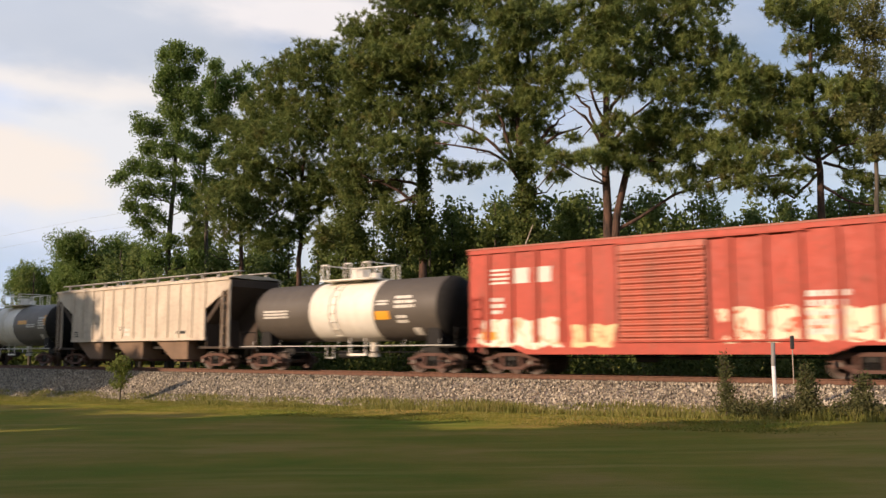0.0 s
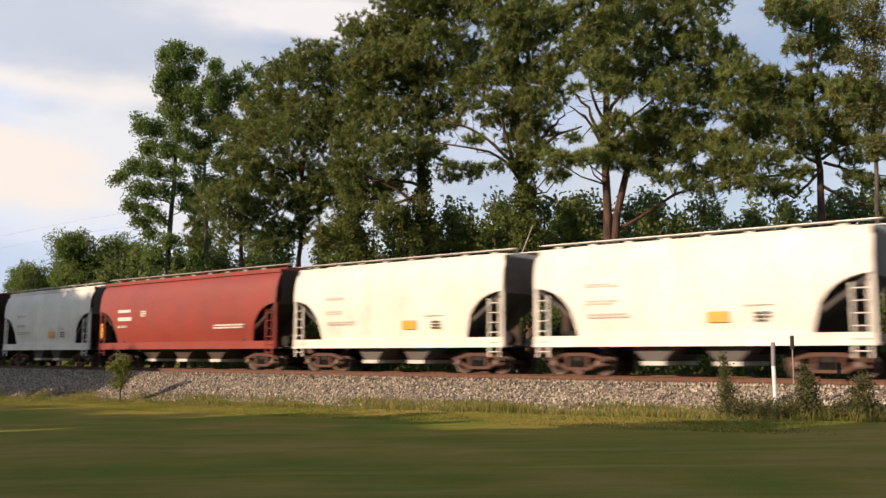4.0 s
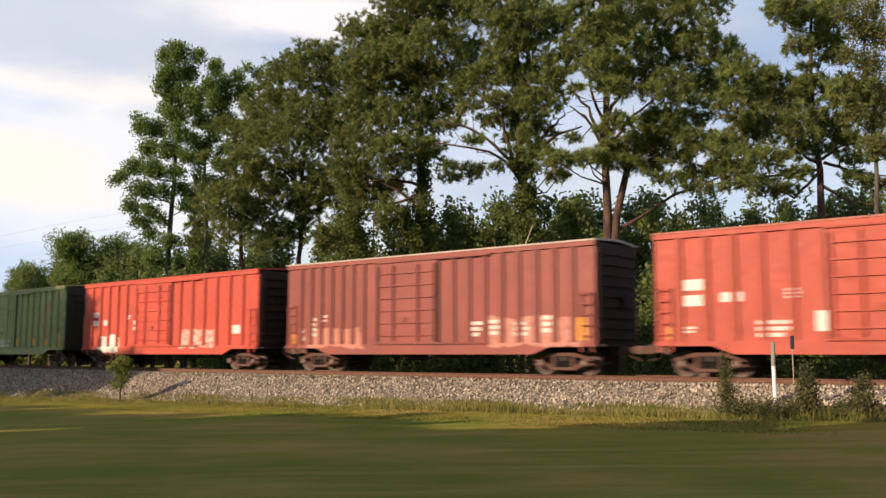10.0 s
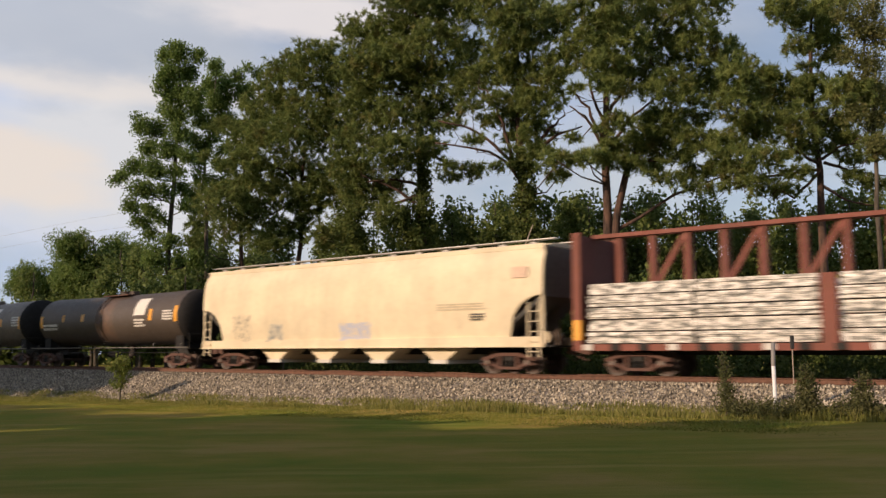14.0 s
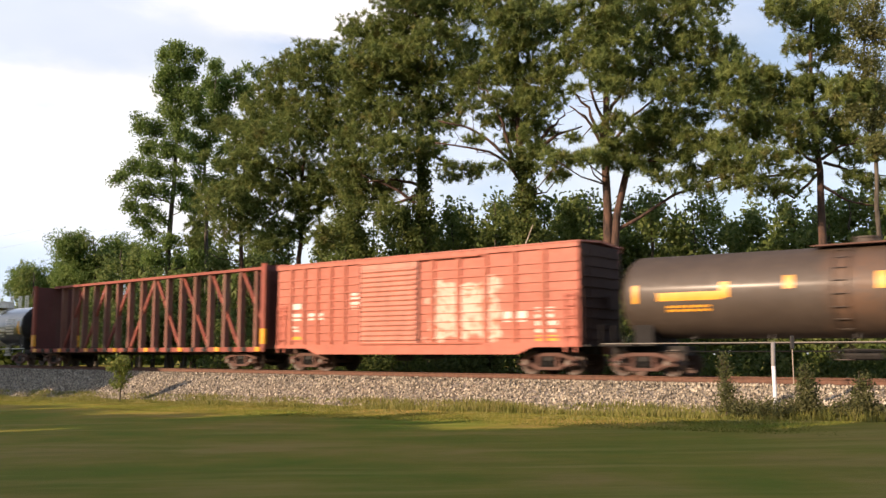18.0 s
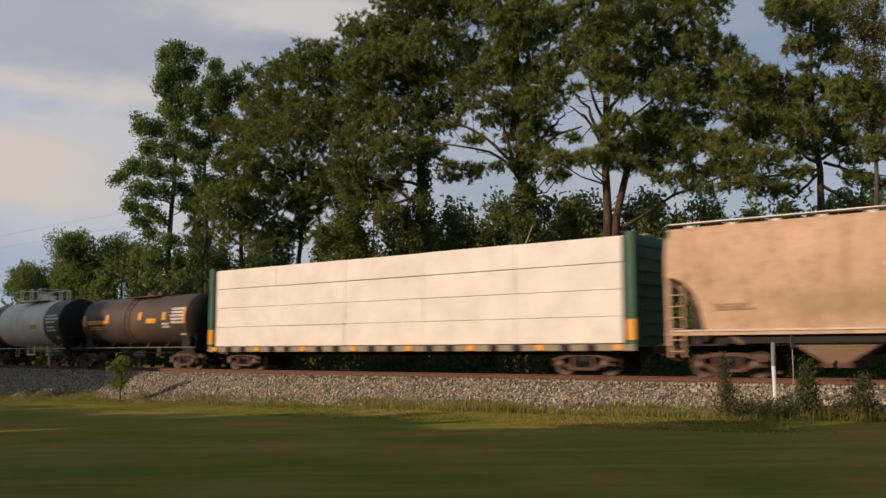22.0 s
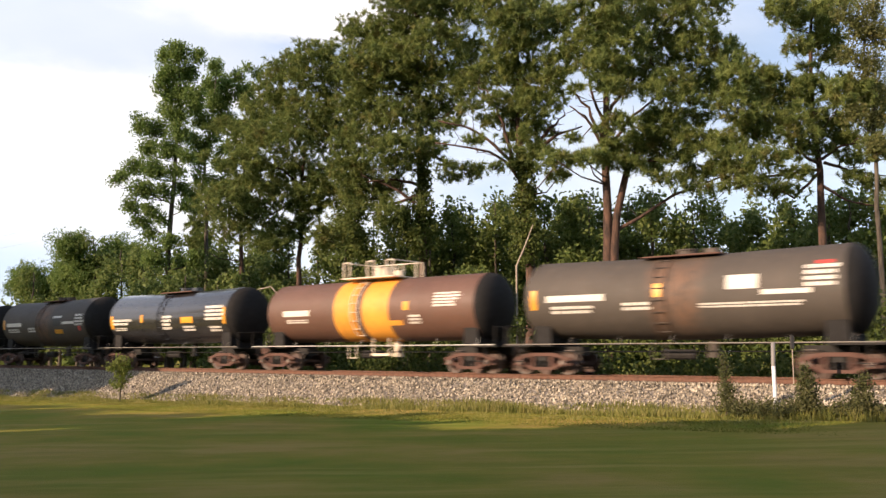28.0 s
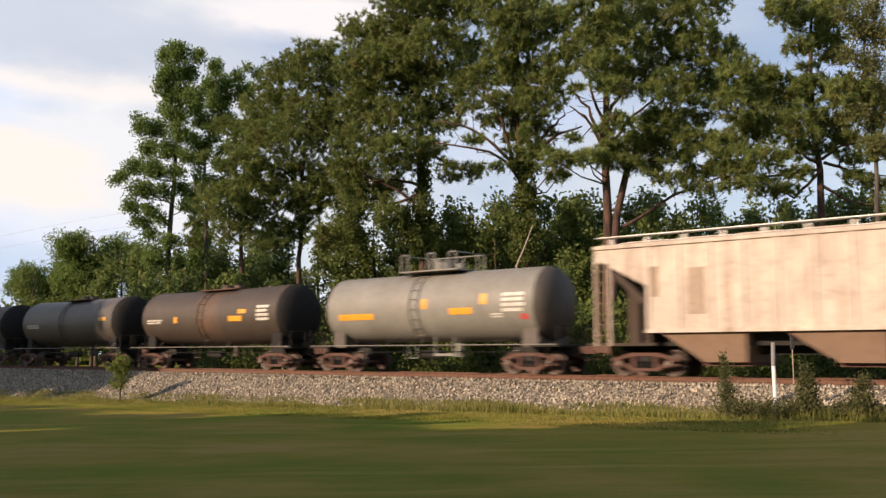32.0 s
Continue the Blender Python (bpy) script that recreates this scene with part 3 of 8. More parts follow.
    while x < h - 0.5:
        bm = bmesh.new()
        for q in (-1, 1):
            vs = [bm.verts.new(p) for p in ((x, q * (hw + 0.04), top + 0.012), (x + 0.08, q * (hw + 0.04), top + 0.012), (x + 0.08, 0, top + 0.13), (x, 0, top + 0.13))]
            bm.faces.new(vs)
        part("roof_seam", bm, mat_roof, roof)
        x += 1.25
    # underframe
    bm = bmesh.new()
    box(bm, -h + 0.1, h - 0.1, -0.35, 0.35, 0.72, 0.99)
    box(bm, -h + 0.1, h - 0.1, -hw + 0.12, hw - 0.12, 0.995, 1.04)
    part("underframe", bm, M_DARK, car)
    bm = bmesh.new()
    rod(bm, (-1.3, -0.75, 0.62), (-0.5, -0.75, 0.62), 0.16, 10)
    rod(bm, (0.2, -0.7, 0.66), (1.0, -0.7, 0.66), 0.12, 10)
    rod(bm, (-h + 1.5, -0.55, 0.62), (h - 1.5, -0.55, 0.62), 0.02, 5)
    part("brake_gear", bm, M_DARK, car)
    flat_marks(car, -hw + 0.05, marks)
    return car


def ridge(bm, x0, x1, y_in, y_out, z0, z1):
    """A corrugation: a ridge along x with a sloped upper and lower face."""
    zc = [z0, z0 + (z1 - z0) * 0.35, z0 + (z1 - z0) * 0.65, z1]
    yy = [y_in, y_out, y_out, y_in]
    a = [bm.verts.new((x0, y, z)) for y, z in zip(yy, zc)]
    b = [bm.verts.new((x1, y, z)) for y, z in zip(yy, zc)]
    for i in range(4):
        bm.faces.new((a[i], a[(i + 1) % 4], b[(i + 1) % 4], b[i]))
    bm.faces.new(a[::-1])
    bm.faces.new(b)


def h_reach(s0, s1):
    return (s1 - s0) / 2 + 0.95


def curved_patch(bm, x0, x1, z0, z1, r, zc, lift=0.008, n=6):
    """A panel bent to the near side of a tank."""
    a0 = math.asin(max(-1, min(1, (z0 - zc) / r)))
    a1 = math.asin(max(-1, min(1, (z1 - zc) / r)))
    rr = r + lift
    rows = []
    for k in range(n + 1):
        a = a0 + (a1 - a0) * k / n
        rows.append([bm.verts.new((x, -rr * math.cos(a), zc + rr * math.sin(a))) for x in (x0, x1)])
    for u, v in zip(rows, rows[1:]):
        bm.faces.new((u[0], u[1], v[1], v[0]))


def tank_car(label, s0, s1, mat, r=1.32, top=3.90, bands=(), dome="low", marks=(), sag=0.0, mat_head=None, mat_fit=None,
             rail_mat=None, saddle_mat=None):
    """bands: (from, to, material) as shares of the length from the rear. dome: low, cage or posts."""
    L = s1 - s0
    car, h = start_car("tank_car", label, "tank car", s0, s1, L - 1.9, h_reach(s0, s1))
    zc = top - r
    mat_head = mat_head or T_HEAD
    mat_fit = mat_fit or mat
    rail_mat = rail_mat or (M_RAILWHITE if mat_fit is not mat else M_RAILGREY)
    head = 0.62

    def cz(x):
        return zc - sag * (1 - min(1.0, abs(x) / (h * 0.9)))
    cuts = [(-h + head, h - head, mat)]
    for f0, f1, bmat in bands:
        x0, x1 = -h + f0 * L, -h + f1 * L
        nxt = []
        for c0, c1, cm in cuts:
            if x0 > c0 and x1 < c1:
                nxt += [(c0, x0, cm), (x0, x1, bmat), (x1, c1, cm)]
            else:
                nxt.append((c0, c1, cm))
        cuts = nxt
    for c0, c1, cm in cuts:
        bm = bmesh.new()
        xs = [c0]
        if c0 < 0 < c1:
            xs.append(0.0)
        xs.append(c1)
        lathe_x(bm, [(x, r, cz(x)) for x in xs], 40)
        part("tank_shell" if cm is mat else "tank_band", bm, cm, car, "" if cm is mat else "painted band round the tank", True)
    for sgn in (-1, 1):
        bm = bmesh.new()
        prof = [(sgn * (h - head + head * math.sin(a)), r * math.cos(a), cz(h)) for a in [math.pi / 2 * k / 6 for k in range(7)]]
        lathe_x(bm, prof if sgn > 0 else prof, 40)
        # the sunward rear head keeps body paint; the front takes the shade colour
        part("tank_head", bm, mat_head if sgn > 0 or mat_head is not T_HEAD else mat, car, "", True)
        bm = bmesh.new()
        lathe_x(bm, [(sgn * (h - head) - 0.03, r + 0.012, cz(h)), (sgn * (h - head) + 0.03, r + 0.012, cz(h))], 40)
        part("weld_ring", bm, mat, car, "", True)
        # saddle, stub sill, walkway and end rail
        bx = sgn * (L - 1.9) / 2
        bm = bmesh.new()
        prism(bm, [(bx - 0.35, 1.0), (bx + 0.35, 1.0), (bx + 0.30, zc - 0.35 * r), (bx - 0.30, zc - 0.35 * r)], -1.02, 1.02)
        part("saddle", bm, saddle_mat or mat_head, car)
        bm = bmesh.new()
        box(bm, *sorted((bx - sgn * 1.2, sgn * (h + 0.55))), -0.34, 0.34, 0.68, 1.0)
        part("stub_sill", bm, M_DARK, car)
        bm = bmesh.new()
        box(bm, *sorted((sgn * (h - 0.75), sgn * (h + 0.5))), -1.42, 1.42, 1.0, 1.05)
        part("end_platform", bm, M_DARK, car)
        xe = sgn * (h + 0.45)
        for ya, yb in ((-1.38, -0.5), (0.5, 1.38)):
            bm = bmesh.new()
            for yy in (ya, yb):
                rod(bm, (xe, yy, 1.05), (xe, yy, 1.76), 0.022, 5)
            rod(bm, (xe, ya, 1.75), (xe, yb, 1.75), 0.022, 5)
            part("end_rail", bm, M_DARK, car)
        for yy in (-1.4, 1.4):
            bm = bmesh.new()
            for e in (-0.2, 0.2):
                rod(bm, (sgn * (h - 0.2) + e, yy, 0.45), (sgn * (h - 0.2) + e, yy, 1.02), 0.018, 5)
            rod(bm, (sgn * (h - 0.2) - 0.2, yy, 0.47), (sgn * (h - 0.2) + 0.2, yy, 0.47), 0.02, 5)
            part("step", bm, M_DARK, car)
    # long hand rails with stanchions
    for yy in (-1.41, 1.41):
        bm = bmesh.new()
        rod(bm, (-h - 0.4, yy, 1.08), (h + 0.4, yy, 1.08), 0.019, 6)
        for k in range(7):
            x = -h + 0.4 + k * (L - 0.8) / 6
            rod(bm, (x, yy, 1.08), (x, yy * 0.86, 1.34), 0.011, 5)
        part("hand_rail", bm, rail_mat, car)
    bm = bmesh.new()
    rod(bm, (-h + 1.4, -0.8, 0.82), (h - 1.4, -0.8, 0.82), 0.022, 5)
    rod(bm, (-0.6, -0.55, 0.72), (0.5, -0.55, 0.72), 0.17, 10)
    part("brake_gear", bm, M_DARK, car)
    bm = bmesh.new()
    rod(bm, (0.9, 0, 0.75), (0.9, 0, zc - r + 0.05), 0.16, 10)
    rod(bm, (0.9, 0, 0.62), (0.9, 0, 0.75), 0.22, 10)
    part("bottom_outlet", bm, mat_fit, car)
    # ladder at mid length on the near side
    arc = [-0.9 + 2.2 * k / 8 for k in range(9)]
    bm = bmesh.new()
    for e in (-0.62, -0.18):
        rows = []
        for a in arc:
            ca, sa = math.cos(a), math.sin(a)
            rows.append([bm.verts.new((e + dx, -(r + dr) * ca, zc - sag + (r + dr) * sa)) for dx, dr in ((-0.018, 0.035), (0.018, 0.035), (0.018, 0.065), (-0.018, 0.065))])
        for u, v in zip(rows, rows[1:]):
            for q in range(4):
                bm.faces.new((u[q], u[(q + 1) % 4], v[(q + 1) % 4], v[q]))
    lad = part("ladder", bm, mat_fit, car)
    for a in arc:
        rung = shared_part("rung" + mat_fit.name, "rung", mat_fit, lad, lambda b: rod(b, (-0.22, 0, 0), (0.22, 0, 0), 0.014, 5))
        rung.location = (-0.4, -(r + 0.05) * math.cos(a), zc - sag + (r + 0.05) * math.sin(a))
    bm = bmesh.new()
    rod(bm, (-0.62, -1.41, 0.55), (-0.62, -1.41, 1.1), 0.02, 5)
    rod(bm, (-0.18, -1.41, 0.55), (-0.18, -1.41, 1.1), 0.02, 5)
    rod(bm, (-0.62, -1.41, 0.57), (-0.18, -1.41, 0.57), 0.02, 5)
    part("step", bm, mat_fit, car)
    zt = zc + r - sag
    if dome == "low":
        bm = bmesh.new()
        rod(bm, (0.1, 0, zt - 0.1), (0.1, 0, zt + 0.20), 0.36, 16)
        rod(bm, (0.1, 0, zt + 0.2), (0.1, 0, zt + 0.25), 0.39, 16)
        part("manway", bm, mat_fit, car)
        bm = bmesh.new()
        box(bm, -1.3, 1.5, -0.75, 0.75, zt - 0.02, zt + 0.03)
        part("top_platform", bm, M_TRUCK, car)
        bm = bmesh.new()
        box(bm, 0.75, 1.15, -0.2, 0.2, zt + 0.03, zt + 0.24)
        part("valve_box", bm, mat_fit, car)
    else:
        pm = mat_fit
        bm = bmesh.new()
        box(bm, -1.5, 1.5, -1.0, 1.0, zt + 0.02, zt + 0.07)
        part("top_platform", bm, pm, car)
        bm = bmesh.new()
        rod(bm, (0.1, 0, zt - 0.1), (0.1, 0, zt + 0.46), 0.40, 18)
        rod(bm, (0.1, 0, zt + 0.46), (0.1, 0, zt + 0.52), 0.43, 18)
        part("manway", bm, pm, car)
        bm = bmesh.new()
        rod(bm, (0.85, 0.1, zt), (0.85, 0.1, zt + 0.36), 0.2, 12)
        part("valve_housing", bm, pm, car)
        tall = 0.88 if dome == "posts" else 0.74
        for xx, wd in ((-1.25, 0.35), (0.15, 0.35), (1.25, 0.35)):
            for yy in (-0.95, 0.95):
                bm = bmesh.new()
                if dome == "posts":
                    for e in (-wd / 2, wd / 2):
                        box(bm, xx + e - 0.05, xx + e + 0.05, yy - 0.03, yy + 0.03, zt + 0.07, zt + tall)
                    box(bm, xx - wd / 2 - 0.05, xx + wd / 2 + 0.05, yy - 0.03, yy + 0.03, zt + tall - 0.05, zt + tall + 0.06)
                else:
                    for e in (-wd / 2, wd / 2):
                        rod(bm, (xx + e, yy, zt + 0.07), (xx + e, yy, zt + tall), 0.036, 6)
                    rod(bm, (xx - wd / 2, yy, zt + tall), (xx + wd / 2, yy, zt + tall), 0.03, 6)
                part("guard_rail", bm, pm, car)
        if dome == "cage":
            bm = bmesh.new()
            rod(bm, (-1.42, 0.95, zt + tall), (1.42, 0.95, zt + tall), 0.024, 6)
            rod(bm, (-1.42, -0.95, zt + tall), (-1.42, 0.95, zt + tall), 0.024, 6)
            rod(bm, (1.42, -0.95, zt + tall), (1.42, 0.95, zt + tall), 0.024, 6)
            part("top_rail", bm, pm, car)
        # skirt under the platform, down to the sill
        bm = bmesh.new()
        for e in (0.6, 1.5):
            rod(bm, (e, -1.2, 0.72), (e, -1.2, 1.4), 0.03, 6)
        box(bm, 0.55, 1.55, -1.25, -1.15, 0.66, 0.76)
        part("side_step", bm, pm, car)
    for x0, x1, z0, z1, m, rows in marks:
        inset = max(0.0, -(h - head) + 0.05 - x0) - max(0.0, x1 - (h - head) + 0.05)
        x0, x1 = x0 + inset, x1 + inset
        bm = bmesh.new()
        n = max(1, rows)
        hh = (z1 - z0) / (n + (n - 1) * 0.6)
        for q in range(n):
            zz = z1 - hh - q * hh * 1.6
            if rows <= 1:
                curved_patch(bm, x0, x1, zz, zz + hh, r, cz((x0 + x1) / 2))
            else:
                x, end = x0, x1 - (x1 - x0) * random.uniform(0, 0.25)
                while x < end:
                    w = random.uniform(0.12, 0.32)
                    curved_patch(bm, x, min(end, x + w), zz, zz + hh, r, cz((x0 + x1) / 2), n=2)
                    x += w + 0.05
        part("lettering" if m is M_WHITE else "mark", bm, m, car)
    return car


def side_profile(hw, sill, eave, bulge):
    """Half section of a hopper's side from the sill to the eave: (y, z)."""
    n = 9
    out = []
    for k in range(n + 1):
        u = k / n
        z = sill + (eave - sill) * u
        y = hw - bulge * (2 * u - 0.9) ** 2
        if u > 0.86:
            y -= (u - 0.86) * 1.3
        out.append((y, z))
    return out


def round_hopper(label, s0, s1, mat, mat_dark, sill=1.36, eave=4.55, hw=1.58, bulge=0.12, bays=2, marks=(), cut=1.75, cut_z=3.05,
                 tc=None, bay_mat=None, beam=True, low=0.5, end_mat=None):
    """Smooth-sided covered hopper with cut-away ends over its slope sheets."""
    L = s1 - s0
    car, h = start_car("hopper_car", label, "hopper car", s0, s1, tc or L - 3.0, h_reach(s0, s1))
    prof = side_profile(hw, sill, eave, bulge)
    bay_mat = bay_mat or mat

    def foot(x):
        e = h - abs(x)
        if e >= cut:
            return sill
        u = max(0.0, 1 - e / cut)
        return sill + (cut_z - sill) * math.sqrt(max(0.0, 1 - (1 - u) ** 2.2)) * 1.0
    xs = sorted({-h + 0.02, h - 0.02, *[-h + cut * (k / 8) for k in range(1, 9)], *[h - cut * (k / 8) for k in range(1, 9)],
                 *[-h + cut + (2 * h - 2 * cut) * k / 8 for k in range(9)]})
    for sgn in (-1, 1):
        bm = bmesh.new()
        cols = []
        for x in xs:
            f = foot(x)
            col = []
            for k in range(len(prof)):
                z = f + (eave - f) * k / (len(prof) - 1)
                y = np.interp(z, [p[1] for p in prof], [p[0] for p in prof])
                col.append((x, float(y), z))
            cols.append(col)
        for th in (0.0, 0.05):
            vv = [[bm.verts.new((x, sgn * (y - th), z)) for x, y, z in c] for c in cols]
            for a, b in zip(vv, vv[1:]):
                for k in range(len(prof) - 1):
                    bm.faces.new((a[k], b[k], b[k + 1], a[k + 1]))
        part("side_wall", bm, mat, car, "", True)
        bm = bmesh.new()
        box(bm, -h, h, *sorted((sgn * (hw - 0.16), sgn * (hw - 0.02))), 0.98 if beam else sill - 0.1, sill)
        if beam:
            box(bm, -h, h, *sorted((sgn * (hw - 0.02), sgn * (hw + 0.03))), 0.98, 1.04)
        part("side_sill", bm, mat, car)
        bm = bmesh.new()
        box(bm, -h + 0.03, h - 0.03, *sorted((sgn * (hw - 0.40), sgn * (hw - 0.30))), eave - 0.06, eave + 0.10)
        part("roof_seam", bm, mat, car)
    # roof
    bm = bmesh.new()
    yt = prof[-1][0]
    rp = [(-yt, eave), (-yt * 0.75, eave + 0.12), (-yt * 0.4, eave + 0.19), (yt * 0.4, eave + 0.19), (yt * 0.75, eave + 0.12), (yt, eave)]
    a = [bm.verts.new((-h + 0.02, y, z)) for y, z in rp]
    b = [bm.verts.new((h - 0.02, y, z)) for y, z in rp]
    for i in range(5):
        bm.faces.new((a[i], a[i + 1], b[i + 1], b[i]))
    bm.faces.new(a)
    bm.faces.new(b[::-1])
    part("roof", bm, mat, car)
    bm = bmesh.new()
    box(bm, -h + 0.8, h - 0.8, -0.3, 0.3, eave + 0.19, eave + 0.26)
    part("trough_hatch", bm, mat, car)
    for yy in (-0.75, 0.75):
        bm = bmesh.new()
        box(bm, -h - 0.1, h + 0.1, yy - 0.17, yy + 0.17, eave + 0.30, eave + 0.335)
        for k in range(int(L / 1.4)):
            x = -h + 0.6 + k * 1.4
            box(bm, x - 0.12, x + 0.12, yy - 0.04, yy + 0.04, eave + 0.1, eave + 0.30)
        part("running_board", bm, M_STEEL, car, "galvanised roof walkway")
    for sgn in (-1, 1):
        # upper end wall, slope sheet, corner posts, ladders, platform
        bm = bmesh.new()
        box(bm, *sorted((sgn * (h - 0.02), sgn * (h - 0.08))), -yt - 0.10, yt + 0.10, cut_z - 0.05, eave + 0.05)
        part("end_wall", bm, end_mat or HOP_SHADE_GRIME, car)
        bm = bmesh.new()
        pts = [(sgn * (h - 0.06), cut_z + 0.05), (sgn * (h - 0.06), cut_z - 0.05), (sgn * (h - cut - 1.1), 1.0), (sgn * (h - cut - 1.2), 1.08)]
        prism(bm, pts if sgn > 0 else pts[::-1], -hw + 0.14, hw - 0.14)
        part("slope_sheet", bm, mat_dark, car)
        # added dark plate stands in for the shaded space under the slope
        bm = bmesh.new()
        pts = [(sgn * (h - 0.3), 1.06), (sgn * (h - 0.3), cut_z - 0.3), (sgn * (h - cut - 0.9), 1.08)]
        prism(bm, pts if sgn > 0 else pts[::-1], -0.06, 0.06)
        part("shear_plate", bm, HOP_END, car)
        for yy in (-hw + 0.1, hw - 0.1):
            bm = bmesh.new()
            box(bm, *sorted((sgn * (h - 0.02), sgn * (h - 0.14))), yy - 0.05, yy + 0.05, 1.0, cut_z + 0.3)
            part("corner_post", bm, mat, car)
        ladder(car, sgn * (h - 0.40), -hw - 0.0, 0.62, cut_z - 0.25, mat, 0.46)
        bm = bmesh.new()
        box(bm, *sorted((sgn * (h - 1.9), sgn * (h + 0.3))), -hw + 0.16, hw - 0.16, 0.99, 1.05)
        part("end_platform", bm, M_DARK, car)
        bm = bmesh.new()
        rod(bm, (sgn * (h - 0.75), -0.35, 1.35), (sgn * (h - 0.75), 0.6, 1.35), 0.24, 12)
        part("air_reservoir", bm, M_DARK if bays != 4 else mat, car)
    bm = bmesh.new()
    box(bm, -h + 0.4, h - 0.4, -0.3, 0.3, 0.72, 0.99)
    box(bm, -h + cut + 0.3, h - cut - 0.3, -hw + 0.2, hw - 0.2, 1.06, 1.3)
    part("underframe", bm, M_DARK, car)
    span = (L - 2 * 3.4) if bays > 2 else (L - 2 * 3.2)
    for k in range(bays):
        x = -span / 2 + span * (k + 0.5) / bays
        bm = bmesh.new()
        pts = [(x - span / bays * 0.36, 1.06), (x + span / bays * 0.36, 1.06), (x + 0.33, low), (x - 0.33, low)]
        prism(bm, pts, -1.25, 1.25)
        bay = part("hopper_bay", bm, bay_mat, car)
        bm = bmesh.new()
        box(bm, x - 0.42, x + 0.42, -1.3, 1.3, low - 0.14, low - 0.001)
        part("outlet_gate", bm, M_RAILWHITE if beam else M_TRUCK, bay)
    flat_marks(car, -hw - 0.01, marks)
    return car


def ribbed_hopper(label, s0, s1, mat, mat_dark, marks=(), eave=4.40, sill=1.50, hw=1.57):
    """Covered hopper with outside posts, sloped ends and three deep bays."""
    L = s1 - s0
    car, h = start_car("hopper_car", label, "hopper car", s0, s1, L - 3.2, h_reach(s0, s1))
    for sgn in (-1, 1):
        bm = bmesh.new()
        out = [(-h, eave - 0.1), (-h, eave - 0.42), (-h + 1.95, 2.95), (-h + 1.95, sill), (h - 1.95, sill), (h - 1.95, 2.95), (h, eave - 0.42), (h, eave - 0.1)]
        prism(bm, out, *sorted((sgn * (hw - 0.05), sgn * (hw - 0.10))))
        part("side_wall", bm, mat, car)
        bm = bmesh.new()
        box(bm, -h, h, *sorted((sgn * (hw - 0.06), sgn * (hw + 0.02))), eave - 0.12, eave)
        part("top_chord", bm, mat, car)
        bm = bmesh.new()
        box(bm, -h + 1.9, h - 1.9, *sorted((sgn * (hw - 0.11), sgn * (hw + 0.02))), sill - 0.08, sill + 0.06)
        part("side_sill", bm, mat, car)
        n = 13
        me = None
        for k in range(n):
            x = -h + 2.0 + k * (L - 4.0) / (n - 1)
            if me is None:
                bm = bmesh.new()
                box(bm, -0.06, 0.06, -hw - 0.005, -hw + 0.052, sill + 0.06, eave - 0.125)
                ob = part("rib", bm, mat, car)
                me = ob.data
            else:
                ob = part("rib", me, None, car)
            ob.matrix_basis = pose(x, 0 if sgn < 0 else 2 * hw - 0.05, 0)
    for sgn in (-1, 1):
        bm = bmesh.new()
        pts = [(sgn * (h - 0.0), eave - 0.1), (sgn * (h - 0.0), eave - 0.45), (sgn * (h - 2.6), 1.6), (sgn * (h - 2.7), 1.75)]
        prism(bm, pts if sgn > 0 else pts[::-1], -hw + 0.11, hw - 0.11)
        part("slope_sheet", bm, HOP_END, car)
        for yy in (-hw + 0.06, hw - 0.06):
            for xa, xb, zz in ((0.02, 0.16, eave - 0.3), (0.50, 0.62, 3.7)):
                bm = bmesh.new()
                box(bm, *sorted((sgn * (h - xa), sgn * (h - xb))), yy - 0.05, yy + 0.05, 1.0, zz)
                part("corner_post", bm, mat, car)
        ladder(car, sgn * (h - 0.32), -hw + 0.0, 0.8, 3.8, HOP_DK, 0.40)
        bm = bmesh.new()
        box(bm, *sorted((sgn * (h - 2.2), sgn * (h + 0.25))), -hw + 0.02, hw - 0.02, 1.0, 1.10)
        part("end_platform", bm, HOP_END, car)
        bm = bmesh.new()
        prism(bm, [(sgn * (h - 1.9), 1.1), (sgn * (h - 1.5), 1.1), (sgn * (h - 1.7), 2.4), (sgn * (h - 1.9), 2.4)][::sgn], -0.3, 0.3)
        part("end_brace", bm, HOP_END, car)
        # added plate, dark like the shade and structure behind the ladder
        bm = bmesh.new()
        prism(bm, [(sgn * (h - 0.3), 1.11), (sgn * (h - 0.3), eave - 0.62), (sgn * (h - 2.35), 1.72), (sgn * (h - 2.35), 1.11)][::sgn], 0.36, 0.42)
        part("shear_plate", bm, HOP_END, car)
    # roof with hatches and walkways
    bm = bmesh.new()
    rp = [(-hw, eave), (-0.8, eave + 0.14), (0.8, eave + 0.14), (hw, eave), (0, eave - 0.05)]
    a = [bm.verts.new((-h, y, z)) for y, z in rp]
    b = [bm.verts.new((h, y, z)) for y, z in rp]
    for i in range(5):
        bm.faces.new((a[i], a[(i + 1) % 5], b[(i + 1) % 5], b[i]))
    bm.faces.new(a[::-1])
    bm.faces.new(b)
    part("roof", bm, mat, car)
    for k in range(8):
        bm = bmesh.new()
        x = -h + 1.4 + k * (L - 2.8) / 7
        box(bm, x - 0.7, x + 0.7, -0.32, 0.32, eave + 0.14, eave + 0.24)
        part("roof_hatch", bm, mat, car)
    for yy in (-0.95, 0.95):
        bm = bmesh.new()
        box(bm, -h - 0.1, h + 0.1, yy - 0.18, yy + 0.18, eave + 0.33, eave + 0.365)
        for k in range(13):
            x = -h + 0.4 + k * (L - 0.8) / 12
            box(bm, x - 0.05, x + 0.05, yy - 0.05, yy + 0.05, eave + 0.08, eave + 0.33)
